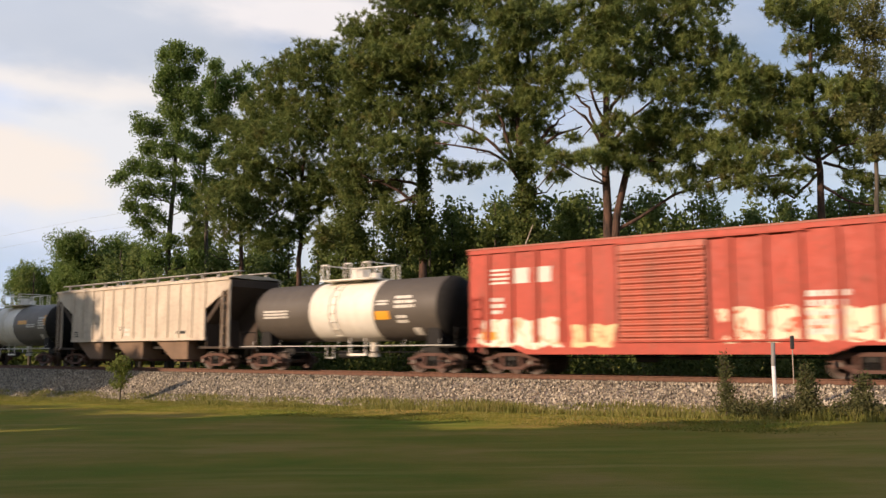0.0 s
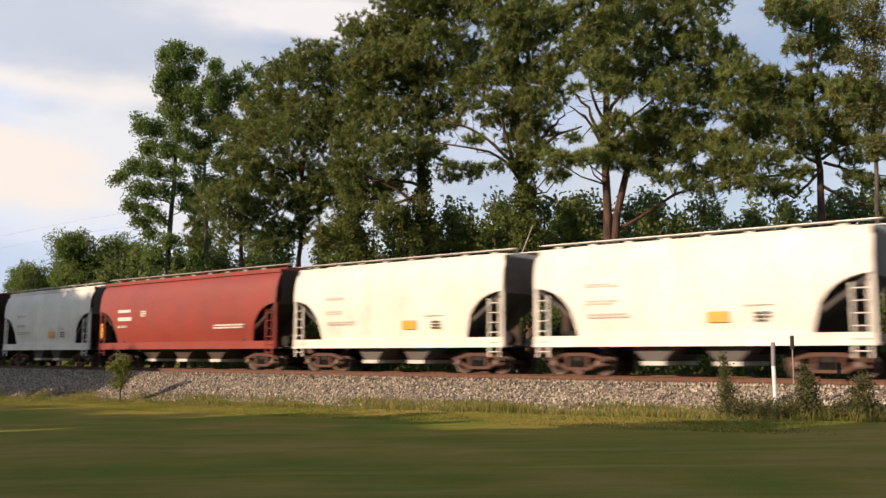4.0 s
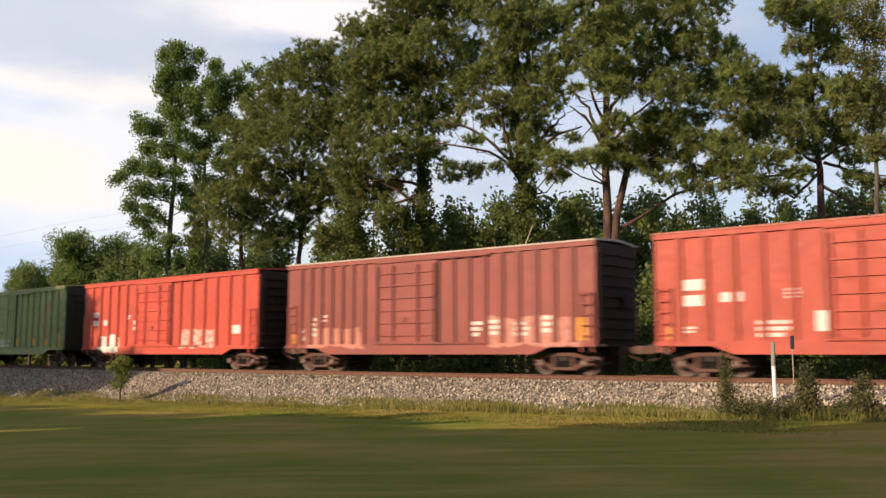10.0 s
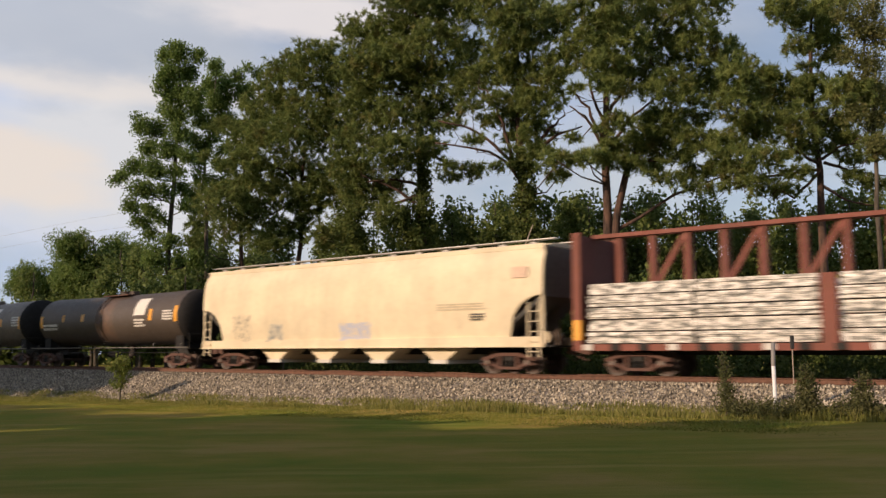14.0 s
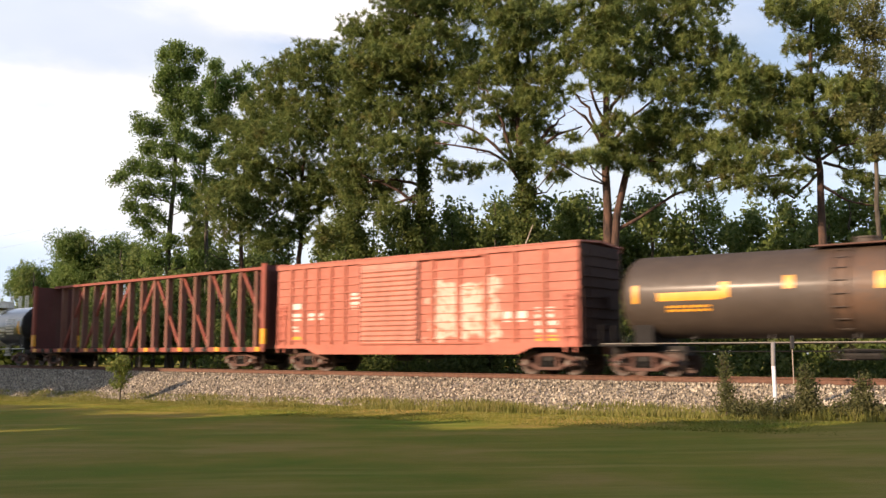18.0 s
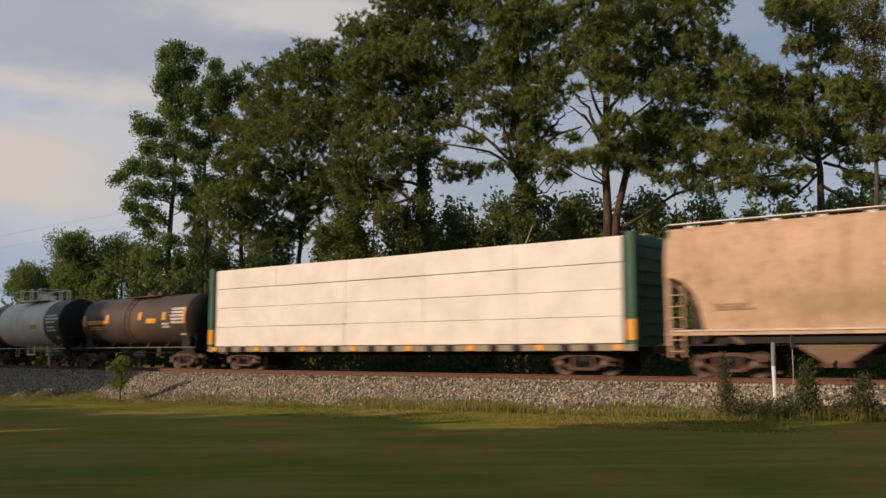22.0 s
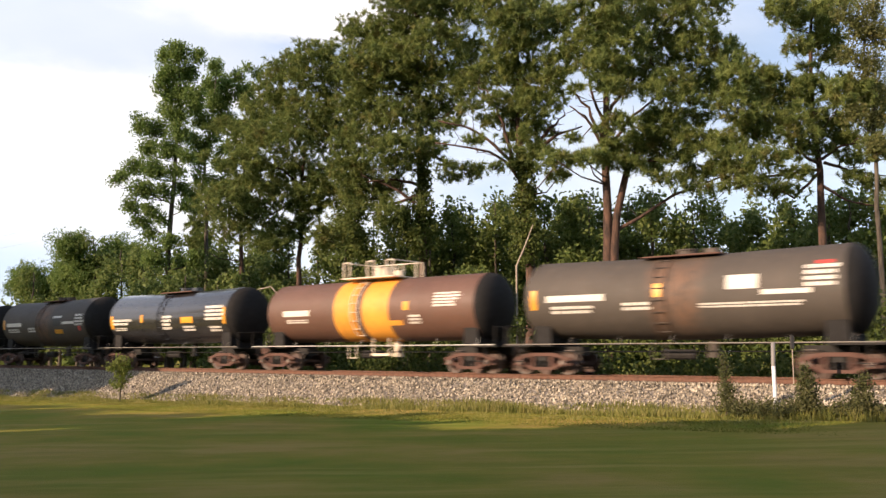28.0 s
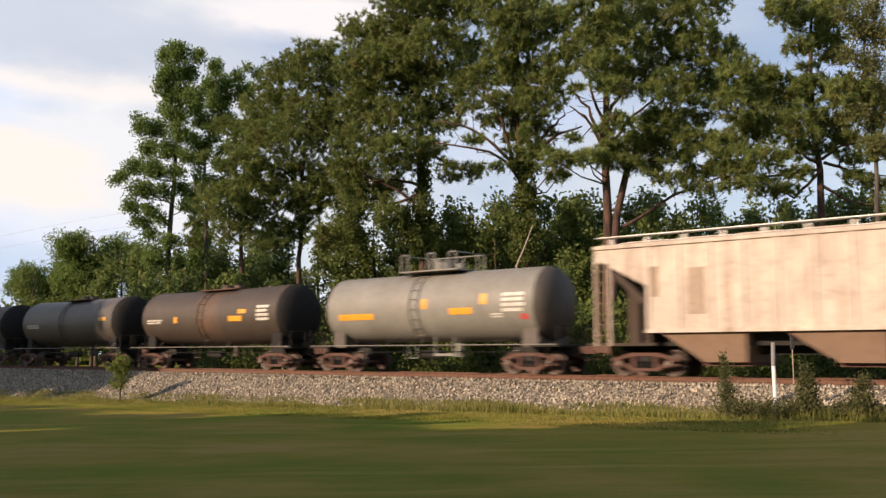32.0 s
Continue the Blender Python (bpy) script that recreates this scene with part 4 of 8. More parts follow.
        part("running_board", bm, M_STEEL, car, "galvanised roof walkway")
    bm = bmesh.new()
    box(bm, -h + 0.4, h - 0.4, -0.28, 0.28, 0.72, 1.0)
    # added black box stands in for the shaded interior between the bays
    box(bm, -h + 2.3, h - 2.3, -0.9, 0.9, 1.001, sill - 0.09)
    part("underframe", bm, M_DARK, car)
    # added dark panels close the open ends where shade lies
    for sgn in (-1, 1):
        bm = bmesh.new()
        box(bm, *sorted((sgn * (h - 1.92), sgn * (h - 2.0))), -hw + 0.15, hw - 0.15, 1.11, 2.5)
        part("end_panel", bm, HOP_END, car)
    span = L - 4.6
    for k in range(3):
        x = -span / 2 + span * (k + 0.5) / 3
        bm = bmesh.new()
        w = span / 6
        pts = [(x - w + 0.05, sill - 0.08), (x + w * 0.42, sill - 0.08), (x + w * 0.42, 0.48), (x - w * 0.25, 0.48)]
        prism(bm, pts, -hw + 0.14, hw - 0.14)
        bay = part("hopper_bay", bm, mat_dark, car)
        bm = bmesh.new()
        box(bm, x - w * 0.3, x + w * 0.45, -1.2, 1.2, 0.36, 0.479)
        part("outlet_gate", bm, M_TRUCK, bay)
    flat_marks(car, -hw + 0.05, marks)
    return car


def centre_beam(label, s0, s1, mat, mat_end, load=None, mat_load=None, top=5.0, bulk_mat=None):
    """Centre-beam flat car: deck, end bulkheads, a truss along the middle; load: None, low bundles or a full wrapped load."""
    L = s1 - s0
    car, h = start_car("centre_beam_car", label, "flat car", s0, s1, L - 4.4, h_reach(s0, s1))
    bulk = bulk_mat or mat
    for sgn in (-1, 1):
        bm = bmesh.new()
        box(bm, -h, h, *sorted((sgn * 1.40, sgn * 1.50)), 0.84, 1.06)
        part("side_sill", bm, mat, car)
        x = -h + 0.4
        k = 0
        while x < h - 0.3:
            bm = bmesh.new()
            box(bm, x, x + 0.34, *sorted((sgn * 1.501, sgn * 1.56)), 0.86, 1.06)
            part("strap_winch", bm, M_DARK if k % 3 else (M_RAILWHITE if load == "low" else M_YEL), car)
            x += 1.03
            k += 1
    bm = bmesh.new()
    box(bm, -h, h, -1.399, 1.399, 0.98, 1.05)
    part("deck", bm, mat_end, car)
    bm = bmesh.new()
    box(bm, -h + 0.3, h - 0.3, -0.35, 0.35, 0.70, 0.979)
    part("underframe", bm, M_DARK, car)
    for sgn in (-1, 1):
        bm = bmesh.new()
        box(bm, *sorted((sgn * (h - 0.05), sgn * (h - 0.14))), -1.35, 1.35, 1.05, top - 0.1)
        bk = part("bulkhead", bm, mat_end, car)
        for k in range(8):
            bm = bmesh.new()
            box(bm, *sorted((sgn * (h - 0.049), sgn * (h + 0.03))), -1.25, 1.25, 1.35 + k * 0.44, 1.5 + k * 0.44)
            part("bulkhead_rib", bm, mat_end, bk)
        for yy in (-1.42, 1.42):
            bm = bmesh.new()
            box(bm, *sorted((sgn * (h + 0.02), sgn * (h - 0.28))), yy - 0.075, yy + 0.075, 1.05, top - 0.04)
            part("bulkhead_post", bm, bulk, car)
            bm = bmesh.new()
            box(bm, *sorted((sgn * (h + 0.021), sgn * (h - 0.281))), yy - 0.078, yy + 0.078, 1.2, 1.9)
            part("mark", bm, M_YEL, car)
        ladder(car, sgn * (h + 0.05), -1.1, 1.1, top - 0.3, mat_end, along=False)
    bm = bmesh.new()
    box(bm, -h + 0.1, h - 0.1, -0.24, 0.24, top - 0.14, top)
    part("top_chord", bm, mat, car)
    n = 16
    xs = [-h + 1.1 + k * (L - 2.2) / n for k in range(n + 1)]
    for k, x in enumerate(xs):
        bm = bmesh.new()
        w = 0.105
        prism(bm, [(x - w, 1.05), (x + w, 1.05), (x + w * 0.8, top - 0.141), (x - w * 0.8, top - 0.141)], -0.16, 0.16)
        part("truss_post", bm, BEAM_POST if load is None else mat, car)
    for k in range(0, n, 2):
        x0, x1 = xs[k], xs[k + 2]
        lo, hi = (x0, x1) if k < n / 2 else (x1, x0)
        bm = bmesh.new()
        d = 0.14 if hi > lo else -0.14
        prism(bm, [(lo + d * 0.2, 1.08), (lo + d * 1.5, 1.08), (hi - d * 0.2, top - 0.16), (hi - d * 1.5, top - 0.16)][::(1 if d > 0 else -1)], -0.06, 0.06)
        part("truss_diagonal", bm, mat, car)
    if load == "low":
        # five courses of stacked lumber with stickers between
        for sgn in (-1, 1):
            for x0, x1 in ((-h + 0.5, -h + L * 0.365), (-h + L * 0.39, h - 0.4)):
                seg = (x1 - x0)
                m = max(2, int(seg / 4.6))
                for c in range(5):
                    for j in range(m):
                        a = x0 + seg * j / m + random.uniform(0, 0.06)
                        b = x0 + seg * (j + 1) / m - random.uniform(0.02, 0.08)
                        z0 = 1.10 + c * 0.415
                        yb = 1.40 + random.uniform(-0.05, 0.03)
                        for q in range(6):
                            zz = z0 + q * 0.062
                            yq = yb + random.uniform(-0.035, 0.035)
                            bm = bmesh.new()
                            box(bm, a + random.uniform(-0.03, 0.05), b + random.uniform(-0.05, 0.03), *sorted((sgn * 0.28, sgn * yq)), zz, zz + 0.056)
                            part("lumber_board", bm, mat_load, car)
                for j in range(int(seg / 1.1)):
                    bm = bmesh.new()
                    xx = x0 + 0.4 + j * 1.1
                    for c in range(5):
                        box(bm, xx, xx + 0.09, *sorted((sgn * 0.3, sgn * 1.37)), 1.10 + c * 0.415 - 0.044, 1.10 + c * 0.415 - 0.002)
                    part("sticker", bm, M_TIE, car)
        bm = bmesh.new()
        xx = -h + L * 0.366
        box(bm, xx, xx + 0.46, -1.46, -1.38, 1.06, 3.12)
        part("side_stake", bm, mat, car)
    elif load == "full":
        for sgn in (-1, 1):
            for c in range(4):
                m = 5
                seg = L - 0.9
                for j in range(m):
                    bm = bmesh.new()
                    a, b = -h + 0.45 + seg * j / m, -h + 0.45 + seg * (j + 1) / m - 0.005
                    z0 = 1.10 + c * 0.915
                    box(bm, a, b, *sorted((sgn * 0.28, sgn * (1.42 + random.uniform(-0.015, 0.015)))), z0, z0 + 0.895 + random.uniform(-0.012, 0.012))
                    bmesh.ops.bevel(bm, geom=bm.edges[:], offset=0.014, segments=2, affect='EDGES')
                    part("wrapped_lumber_pack", bm, mat_load, car, "lumber pack in white plastic wrap")
                bm = bmesh.new()
                box(bm, -h + 0.5, h - 0.5, *sorted((sgn * 0.3, sgn * 1.36)), 1.10 + c * 0.915 - 0.04, 1.10 + c * 0.915 - 0.001)
                part("sticker", bm, M_TIE, car)
    return car


# ---- the train, from its head to its tail ----
def P(name, c, rough=0.5, **k):
    return paint(name, c, rough, **k)


RED1 = P("boxcar_red_weathered", (0.45, 0.058, 0.032), tags=[(-7.6, -3.6, 0.95, 2.1, (0.78, 0.72, 0.60), (0.62, 0.40, 0.24), 1.6), (-3.4, -1.7, 0.95, 1.75, (0.72, 0.55, 0.3), (0.6, 0.3, 0.16), 2.4), (1.7, 7.4, 1.1, 2.15, (0.75, 0.68, 0.5), (0.6, 0.15, 0.08), 1.5)], seed=1, rust=0.3)
RED2 = P("boxcar_maroon", (0.34, 0.060, 0.036), tags=[(-7.2, -2.9, 0.72, 2.25, (0.60, 0.48, 0.32), (0.24, 0.17, 0.15), 2.2), (0.6, 7.3, 0.74, 2.65, (0.80, 0.77, 0.70), (0.10, 0.09, 0.09), 1.6)], seed=2)
RED3 = P("boxcar_orange_red", (0.46, 0.064, 0.034), tags=[(-5.9, -0.9, 0.72, 2.3, (0.74, 0.70, 0.72), (0.30, 0.24, 0.40), 1.7), (0.9, 7.7, 0.72, 2.15, (0.66, 0.58, 0.26), (0.40, 0.45, 0.22), 1.5)], seed=3)
RED4 = P("boxcar_orange_red_plain", (0.42, 0.062, 0.034), seed=4, streak=0.25)
MAROON = P("boxcar_faded_maroon", (0.25, 0.055, 0.042), tags=[(-6.6, -3.2, 0.98, 1.9, (0.46, 0.19, 0.14), (0.42, 0.17, 0.12), 1.4), (3.2, 7.2, 0.98, 2.1, (0.45, 0.20, 0.15), (0.38, 0.14, 0.1), 1.4)], seed=5)
RED5 = P("boxcar_bright_red", (0.49, 0.062, 0.034), tags=[(-6.2, -3.9, 0.74, 1.75, (0.80, 0.74, 0.66), (0.75, 0.68, 0.6), 1.2), (1.4, 4.6, 1.0, 1.95, (0.55, 0.40, 0.34), (0.5, 0.12, 0.08), 2.4)], seed=6)
GREEN = P("boxcar_olive_green", (0.255, 0.315, 0.125), tags=[(-7.6, -2.6, 0.74, 1.95, (0.66, 0.62, 0.52), (0.26, 0.22, 0.16), 2.0), (-2.4, 0.6, 1.1, 1.7, (0.50, 0.50, 0.38), (0.3, 0.3, 0.2), 2.4)], seed=7, rust=0.4)
SALMON = P("boxcar_faded_salmon", (0.46, 0.135, 0.088), tags=[(1.0, 4.6, 1.2, 3.6, (0.62, 0.42, 0.34), (0.47, 0.17, 0.1), 2.0)], seed=8, rust=0.25)
# near-black ends: the shade away from the sun is put into the paint
END_DK = P("boxcar_end_shade_brown", (0.032, 0.013, 0.010), 0.8, seed=9)
END_GREEN = P("boxcar_end_shade_green", (0.045, 0.038, 0.024), 0.8, seed=10)
ROOF_RED = P("boxcar_roof_red", (0.38, 0.12, 0.08), seed=11)
ROOF_GREY = P("boxcar_roof_galvanised", (0.42, 0.36, 0.30), 0.45, seed=12)
ROOF_GREEN = P("boxcar_roof_dusty_green", (0.40, 0.36, 0.18), seed=13)

# ribs, door tracks and handles a little darker than the side paint
RIB_RED1 = P("rib_red1_darker", (0.393, 0.058, 0.0328), 0.6, seed=60)
RIB_RED2 = P("rib_red2_darker", (0.294, 0.0562, 0.0352), 0.6, seed=61)
RIB_RED3 = P("rib_red3_darker", (0.411, 0.0625, 0.0325), 0.6, seed=62)
RIB_RED4 = P("rib_red4_darker", (0.382, 0.062, 0.0332), 0.6, seed=63)
RIB_MAROON = P("rib_maroon_darker", (0.212, 0.0512, 0.0405), 0.6, seed=64)
RIB_RED5 = P("rib_red5_darker", (0.441, 0.0605, 0.0332), 0.6, seed=65)
RIB_GREEN = P("rib_green_darker", (0.238, 0.286, 0.11), 0.6, seed=66)
RIB_SALMON = P("rib_salmon_darker", (0.407, 0.122, 0.0755), 0.6, seed=67)

DOOR_RED = P("door_sun_faded_red", (0.46, 0.10, 0.058), 0.4, dirt=0.35, streak=0.5, seed=72)
DOOR_SALMON = P("door_sun_faded_salmon", (0.55, 0.22, 0.16), 0.45, dirt=0.35, streak=0.5, seed=73)
HOP_BEIGE = P("hopper_beige", (0.60, 0.52, 0.42), 0.6, grime=(0.20, 0.12, 0.07), dirt=0.45, streak=0.55, seed=14, rust=0.12)
HOP_BEIGE2 = P("hopper_beige_rust_streaked", (0.58, 0.50, 0.42), 0.6, grime=(0.18, 0.10, 0.06), dirt=0.5, streak=0.8, seed=15, rust=0.22)
HOP_DK = P("hopper_bay_brown", (0.20, 0.13, 0.085), 0.8, seed=16)
# grime, plus the end walls' shade put into a dark base colour
HOP_SHADE_GRIME = P("hopper_end_shade_grime", (0.13, 0.11, 0.095), 0.7, grime=(0.05, 0.04, 0.033), dirt=0.7, streak=0.8, seed=74)
# sooty near-black, with the shade of the open hopper ends put in
HOP_END = P("hopper_end_shade_soot", (0.055, 0.038, 0.028), 0.8, seed=70)
HOP_WHITE = P("hopper_white", (0.80, 0.77, 0.70), 0.5, grime=(0.45, 0.36, 0.27), dirt=0.2, streak=0.15, seed=17)
HOP_WHITE2 = P("hopper_white_dusty", (0.78, 0.74, 0.66), 0.5, grime=(0.45, 0.36, 0.27), dirt=0.25, streak=0.2, seed=18)
# dark grey puts recess shade into the slope sheets; bays take it too
HOP_SHADE = P("hopper_slope_shade_grey", (0.10, 0.095, 0.09), 0.7, seed=19)
HOP_RED = P("hopper_gloss_red", (0.26, 0.036, 0.024), 0.36, dirt=0.25, streak=0.35, coat=0.12, seed=20)
HOP_CREAM = P("hopper_cream", (0.70, 0.60, 0.42), 0.55, grime=(0.42, 0.32, 0.2), dirt=0.25, streak=0.25, seed=21,
              tags=[(-7.6, -6.2, 1.3, 2.6, (0.62, 0.53, 0.37), (0.30, 0.27, 0.22), 3.5), (-5.0, -4.0, 1.35, 2.1, (0.5, 0.45, 0.35), (0.22, 0.24, 0.24), 2.5), (-0.4, 1.4, 1.3, 2.05, (0.42, 0.44, 0.52), (0.6, 0.52, 0.4), 2.5)])
HOP_TAN = P("hopper_tan_rusty", (0.60, 0.41, 0.28), 0.65, grime=(0.33, 0.15, 0.07), dirt=0.5, streak=0.7, seed=22, rust=0.3,
            tags=[(-7.0, 1.5, 1.5, 2.9, (0.38, 0.26, 0.13), (0.30, 0.24, 0.13), 2.6, 0.7)])

# sooty near-black with the front heads' shade painted in; saddles share it
T_HEAD = P("tank_head_shade_soot", (0.0085, 0.0075, 0.007), 0.75, grime=(0.022, 0.017, 0.014), dirt=0.3, seed=29)
T_GREY = P("tank_grey", (0.15, 0.135, 0.12), 0.5, grime=(0.17, 0.14, 0.115), dirt=0.5, coat=0.08, seed=30)
T_DARK = P("tank_dark_grey", (0.083, 0.070, 0.058), 0.48, grime=(0.14, 0.115, 0.092), dirt=0.5, coat=0.10, seed=31)
T_BROWN = P("tank_dark_brown", (0.056, 0.041, 0.031), 0.50, grime=(0.105, 0.08, 0.06), dirt=0.5, coat=0.08, seed=32, tags=[(-1.1, 1.3, 1.0, 4.3, (0.13, 0.07, 0.04), (0.10, 0.06, 0.04), 1.4, 0.75)])
T_BROWN2 = P("tank_red_brown", (0.125, 0.062, 0.042), 0.48, dirt=0.5, coat=0.10, seed=33)
T_BLACK = P("tank_gloss_black", (0.020, 0.020, 0.022), 0.22, grime=(0.06, 0.05, 0.045), dirt=0.25, streak=0.2, coat=0.9, coat_rough=0.10, seed=34)
T_LIGHT = P("tank_light_grey", (0.23, 0.225, 0.20), 0.5, grime=(0.16, 0.12, 0.09), dirt=0.4, streak=0.4, coat=0.25, seed=35)
T_TAN = P("tank_stained_taupe", (0.155, 0.128, 0.105), 0.5, grime=(0.05, 0.04, 0.035), dirt=0.5, streak=0.6, coat=0.08, coat_rough=0.35, seed=36,
          tags=[(-2.8, 0.8, 1.0, 4.5, (0.022, 0.017, 0.014), (0.04, 0.03, 0.024), 0.9, 1.0)])
T_TAUPE = P("tank_taupe", (0.068, 0.057, 0.047), 0.6, grime=(0.11, 0.088, 0.07), dirt=0.5, seed=37, tags=[(-1.1, 1.3, 1.0, 4.3, (0.16, 0.085, 0.05), (0.10, 0.06, 0.04), 1.4, 0.75)])
T_SPILL = P("tank_grey_spilled", (0.125, 0.106, 0.088), 0.48, dirt=0.5, coat=0.10, seed=38, tags=[(-1.1, 1.3, 1.0, 4.3, (0.16, 0.085, 0.05), (0.10, 0.06, 0.04), 1.4, 0.75), (1.9, 5.0, 1.2, 2.75, (0.05, 0.045, 0.04), (0.04, 0.035, 0.03), 0.5)])
B_WHITE = P("tank_band_white", (0.78, 0.74, 0.66), 0.4, grime=(0.4, 0.3, 0.2), dirt=0.2, streak=0.25, seed=40)
B_CREAM = P("tank_band_cream", (0.74, 0.64, 0.50), 0.45, grime=(0.35, 0.24, 0.15), dirt=0.3, streak=0.3, seed=41)
B_ORANGE = P("tank_band_orange", (0.75, 0.33, 0.045), 0.45, grime=(0.3, 0.12, 0.04), dirt=0.25, streak=0.2, seed=42)
BEAM_RED = P("centre_beam_red", (0.26, 0.060, 0.038), 0.6, seed=43, rust=0.3)
BEAM_POST = P("centre_beam_post_weathered", (0.20, 0.085, 0.06), 0.7, grime=(0.20, 0.15, 0.12), dirt=0.8, streak=0.6, seed=75, rust=0.3)
BEAM_MAROON = P("centre_beam_maroon", (0.20, 0.062, 0.042), 0.65, seed=71, rust=0.4)
BEAM_DK = P("centre_beam_dark_maroon", (0.12, 0.04, 0.035), 0.7, seed=44)
BEAM_GREEN = P("centre_beam_green", (0.035, 0.13, 0.075), 0.6, seed=45)
BEAM_GREY = P("centre_beam_deck_dusty", (0.30, 0.26, 0.20), 0.7, seed=46)
WRAP = P("lumber_wrap_white", (0.80, 0.76, 0.70), 0.45, grime=(0.40, 0.31, 0.25), dirt=0.14, streak=0.04, seed=47, rust=0.0)


def make_lumber():
    m, nt, b = nodes_of("lumber_wrap_patchy")
    f = add_noise(nt, 2.4, 5, 0.7, stretch=(1, 0.3, 3.0))
    c = ramp(nt, f, [(0.42, (0.10, 0.11, 0.10)), (0.50, (0.50, 0.47, 0.42)), (0.56, (0.80, 0.77, 0.72))])
    nt.links.new(c, b.inputs["Base Color"])
    b.inputs["Roughness"].default_value = 0.55
    return m


LUMBER = make_lumber()
W_, Y_, K_ = M_WHITE, M_YEL, M_BLACKMARK


def ribs_at(h, door, n_rear, n_front, edge=0.12):
    out = [-h + edge + 0.75 + k * (door[0] + h - 0.9 - edge) / n_rear for k in range(n_rear)]
    out += [door[1] + 0.75 + k * (h - door[1] - 0.9) / n_front for k in range(n_front)]
    return out


LOGO = [(-6.95, -6.0, 3.78, 3.86, W_, 1), (-6.95, -6.0, 3.62, 3.70, W_, 1), (-6.95, -6.0, 3.46, 3.54, W_, 1), (-6.95, -6.0, 3.30, 3.38, W_, 1),
        (-5.9, -5.15, 3.30, 3.86, W_, 1), (-5.0, -4.2, 3.30, 3.86, W_, 1)]
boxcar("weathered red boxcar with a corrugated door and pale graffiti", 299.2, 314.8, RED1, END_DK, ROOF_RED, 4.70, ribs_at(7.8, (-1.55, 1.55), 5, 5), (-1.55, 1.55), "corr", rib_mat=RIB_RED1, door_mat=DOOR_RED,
       marks=LOGO + [(-7.2, -6.6, 1.25, 1.55, Y_, 1), (-7.0, -6.2, 2.2, 2.8, W_, 3), (4.6, 5.9, 1.3, 2.6, W_, 5)])
tank_car("dark grey tank car with a white band and white railed platform", 286.0, 298.0, T_DARK, 1.31, 3.90, [(0.345, 0.665, B_WHITE)], "cage", mat_fit=B_WHITE,
         marks=[(-4.9, -3.1, 2.35, 2.70, W_, 3), (2.1, 2.9, 2.15, 2.5, Y_, 1), (3.2, 4.3, 2.6, 3.1, W_, 3), (2.2, 3.0, 2.75, 2.95, W_, 2), (4.0, 4.4, 1.5, 1.8, W_, 1), (3.3, 3.9, 2.0, 2.3, W_, 2)])
ribbed_hopper("beige covered hopper car with outside ribs, streaked with rust", 268.1, 284.9, HOP_BEIGE, HOP_DK,
              marks=[(-6.2, -5.7, 1.7, 2.0, K_, 3), (-0.9, -0.3, 1.7, 2.1, W_, 2), (4.0, 4.8, 1.75, 1.9, K_, 1), (-1.4, -0.9, 2.0, 2.2, K_, 2)])
tank_car("grey tank car with a white band and yellow marks", 253.7, 266.75, T_GREY, 1.31, 3.87, [(0.33, 0.60, B_WHITE)], "cage", mat_fit=B_WHITE,
         marks=[(-6.3, -6.0, 2.3, 3.0, Y_, 1), (-5.4, -3.4, 2.45, 2.62, W_, 1), (-5.3, -3.6, 2.12, 2.3, W_, 2), (-3.2, -2.9, 2.5, 2.95, Y_, 1), (-3.4, -2.9, 1.8, 2.0, M_GREENMARK, 1), (2.0, 3.3, 2.6, 2.85, Y_, 1),
                (3.3, 4.6, 2.4, 2.6, W_, 2), (4.9, 5.8, 2.3, 3.0, W_, 5), (5.85, 6.1, 2.5, 3.1, Y_, 1), (5.0, 5.4, 1.65, 1.95, W_, 1)])
tank_car("dark brown tank car with amber lettering bars", 241.3, 252.4, T_BROWN, 1.31, 3.88, (), "low", sag=0.05,
         marks=[(-4.5, -2.4, 2.45, 2.68, Y_, 1), (-2.5, -2.2, 2.45, 2.95, Y_, 1), (0.0, 0.25, 2.65, 2.95, Y_, 1), (1.2, 2.1, 2.4, 2.6, Y_, 1), (2.6, 2.9, 2.5, 2.8, W_, 1), (3.4, 4.7, 2.4, 3.0, W_, 5), (3.9, 4.3, 1.6, 1.85, W_, 1)])
K2_ = plain("stencil_faint_grey", (0.48, 0.45, 0.40), 0.6, 0, 0.1)
WH = [(-3.6, -2.2, 3.0, 3.12, K2_, 2), (-3.6, -2.3, 2.4, 2.55, K2_, 2), (-3.5, -1.6, 1.95, 2.1, K2_, 2), (0.75, 1.45, 1.72, 2.06, Y_, 1), (2.25, 2.75, 1.72, 2.02, K_, 3), (1.9, 2.9, 2.2, 2.25, K2_, 2)]
for a, b2, mm, lab in ((228.4, 239.8, HOP_WHITE, "white two-bay covered hopper car with rounded end cut-outs"),
                       (215.75, 227.1, HOP_WHITE2, "dusty white two-bay covered hopper car with rounded end cut-outs")):
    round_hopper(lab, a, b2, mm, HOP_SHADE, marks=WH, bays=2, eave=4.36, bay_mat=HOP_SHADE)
round_hopper("glossy dark red three-bay covered hopper car", 199.5, 214.6, HOP_RED, HOP_END, end_mat=HOP_END, bay_mat=HOP_END, bays=3, eave=4.55, bulge=0.20, hw=1.60, sill=1.34,
             marks=[(-5.6, -4.4, 2.95, 3.1, W_, 1), (-5.6, -4.3, 2.5, 2.7, W_, 1), (-5.6, -4.6, 2.15, 2.25, W_, 2), (-3.4, -2.9, 2.7, 3.0, W_, 3), (3.0, 5.8, 1.95, 2.15, W_, 2), (-7.3, -7.1, 1.6, 2.4, Y_, 1)])
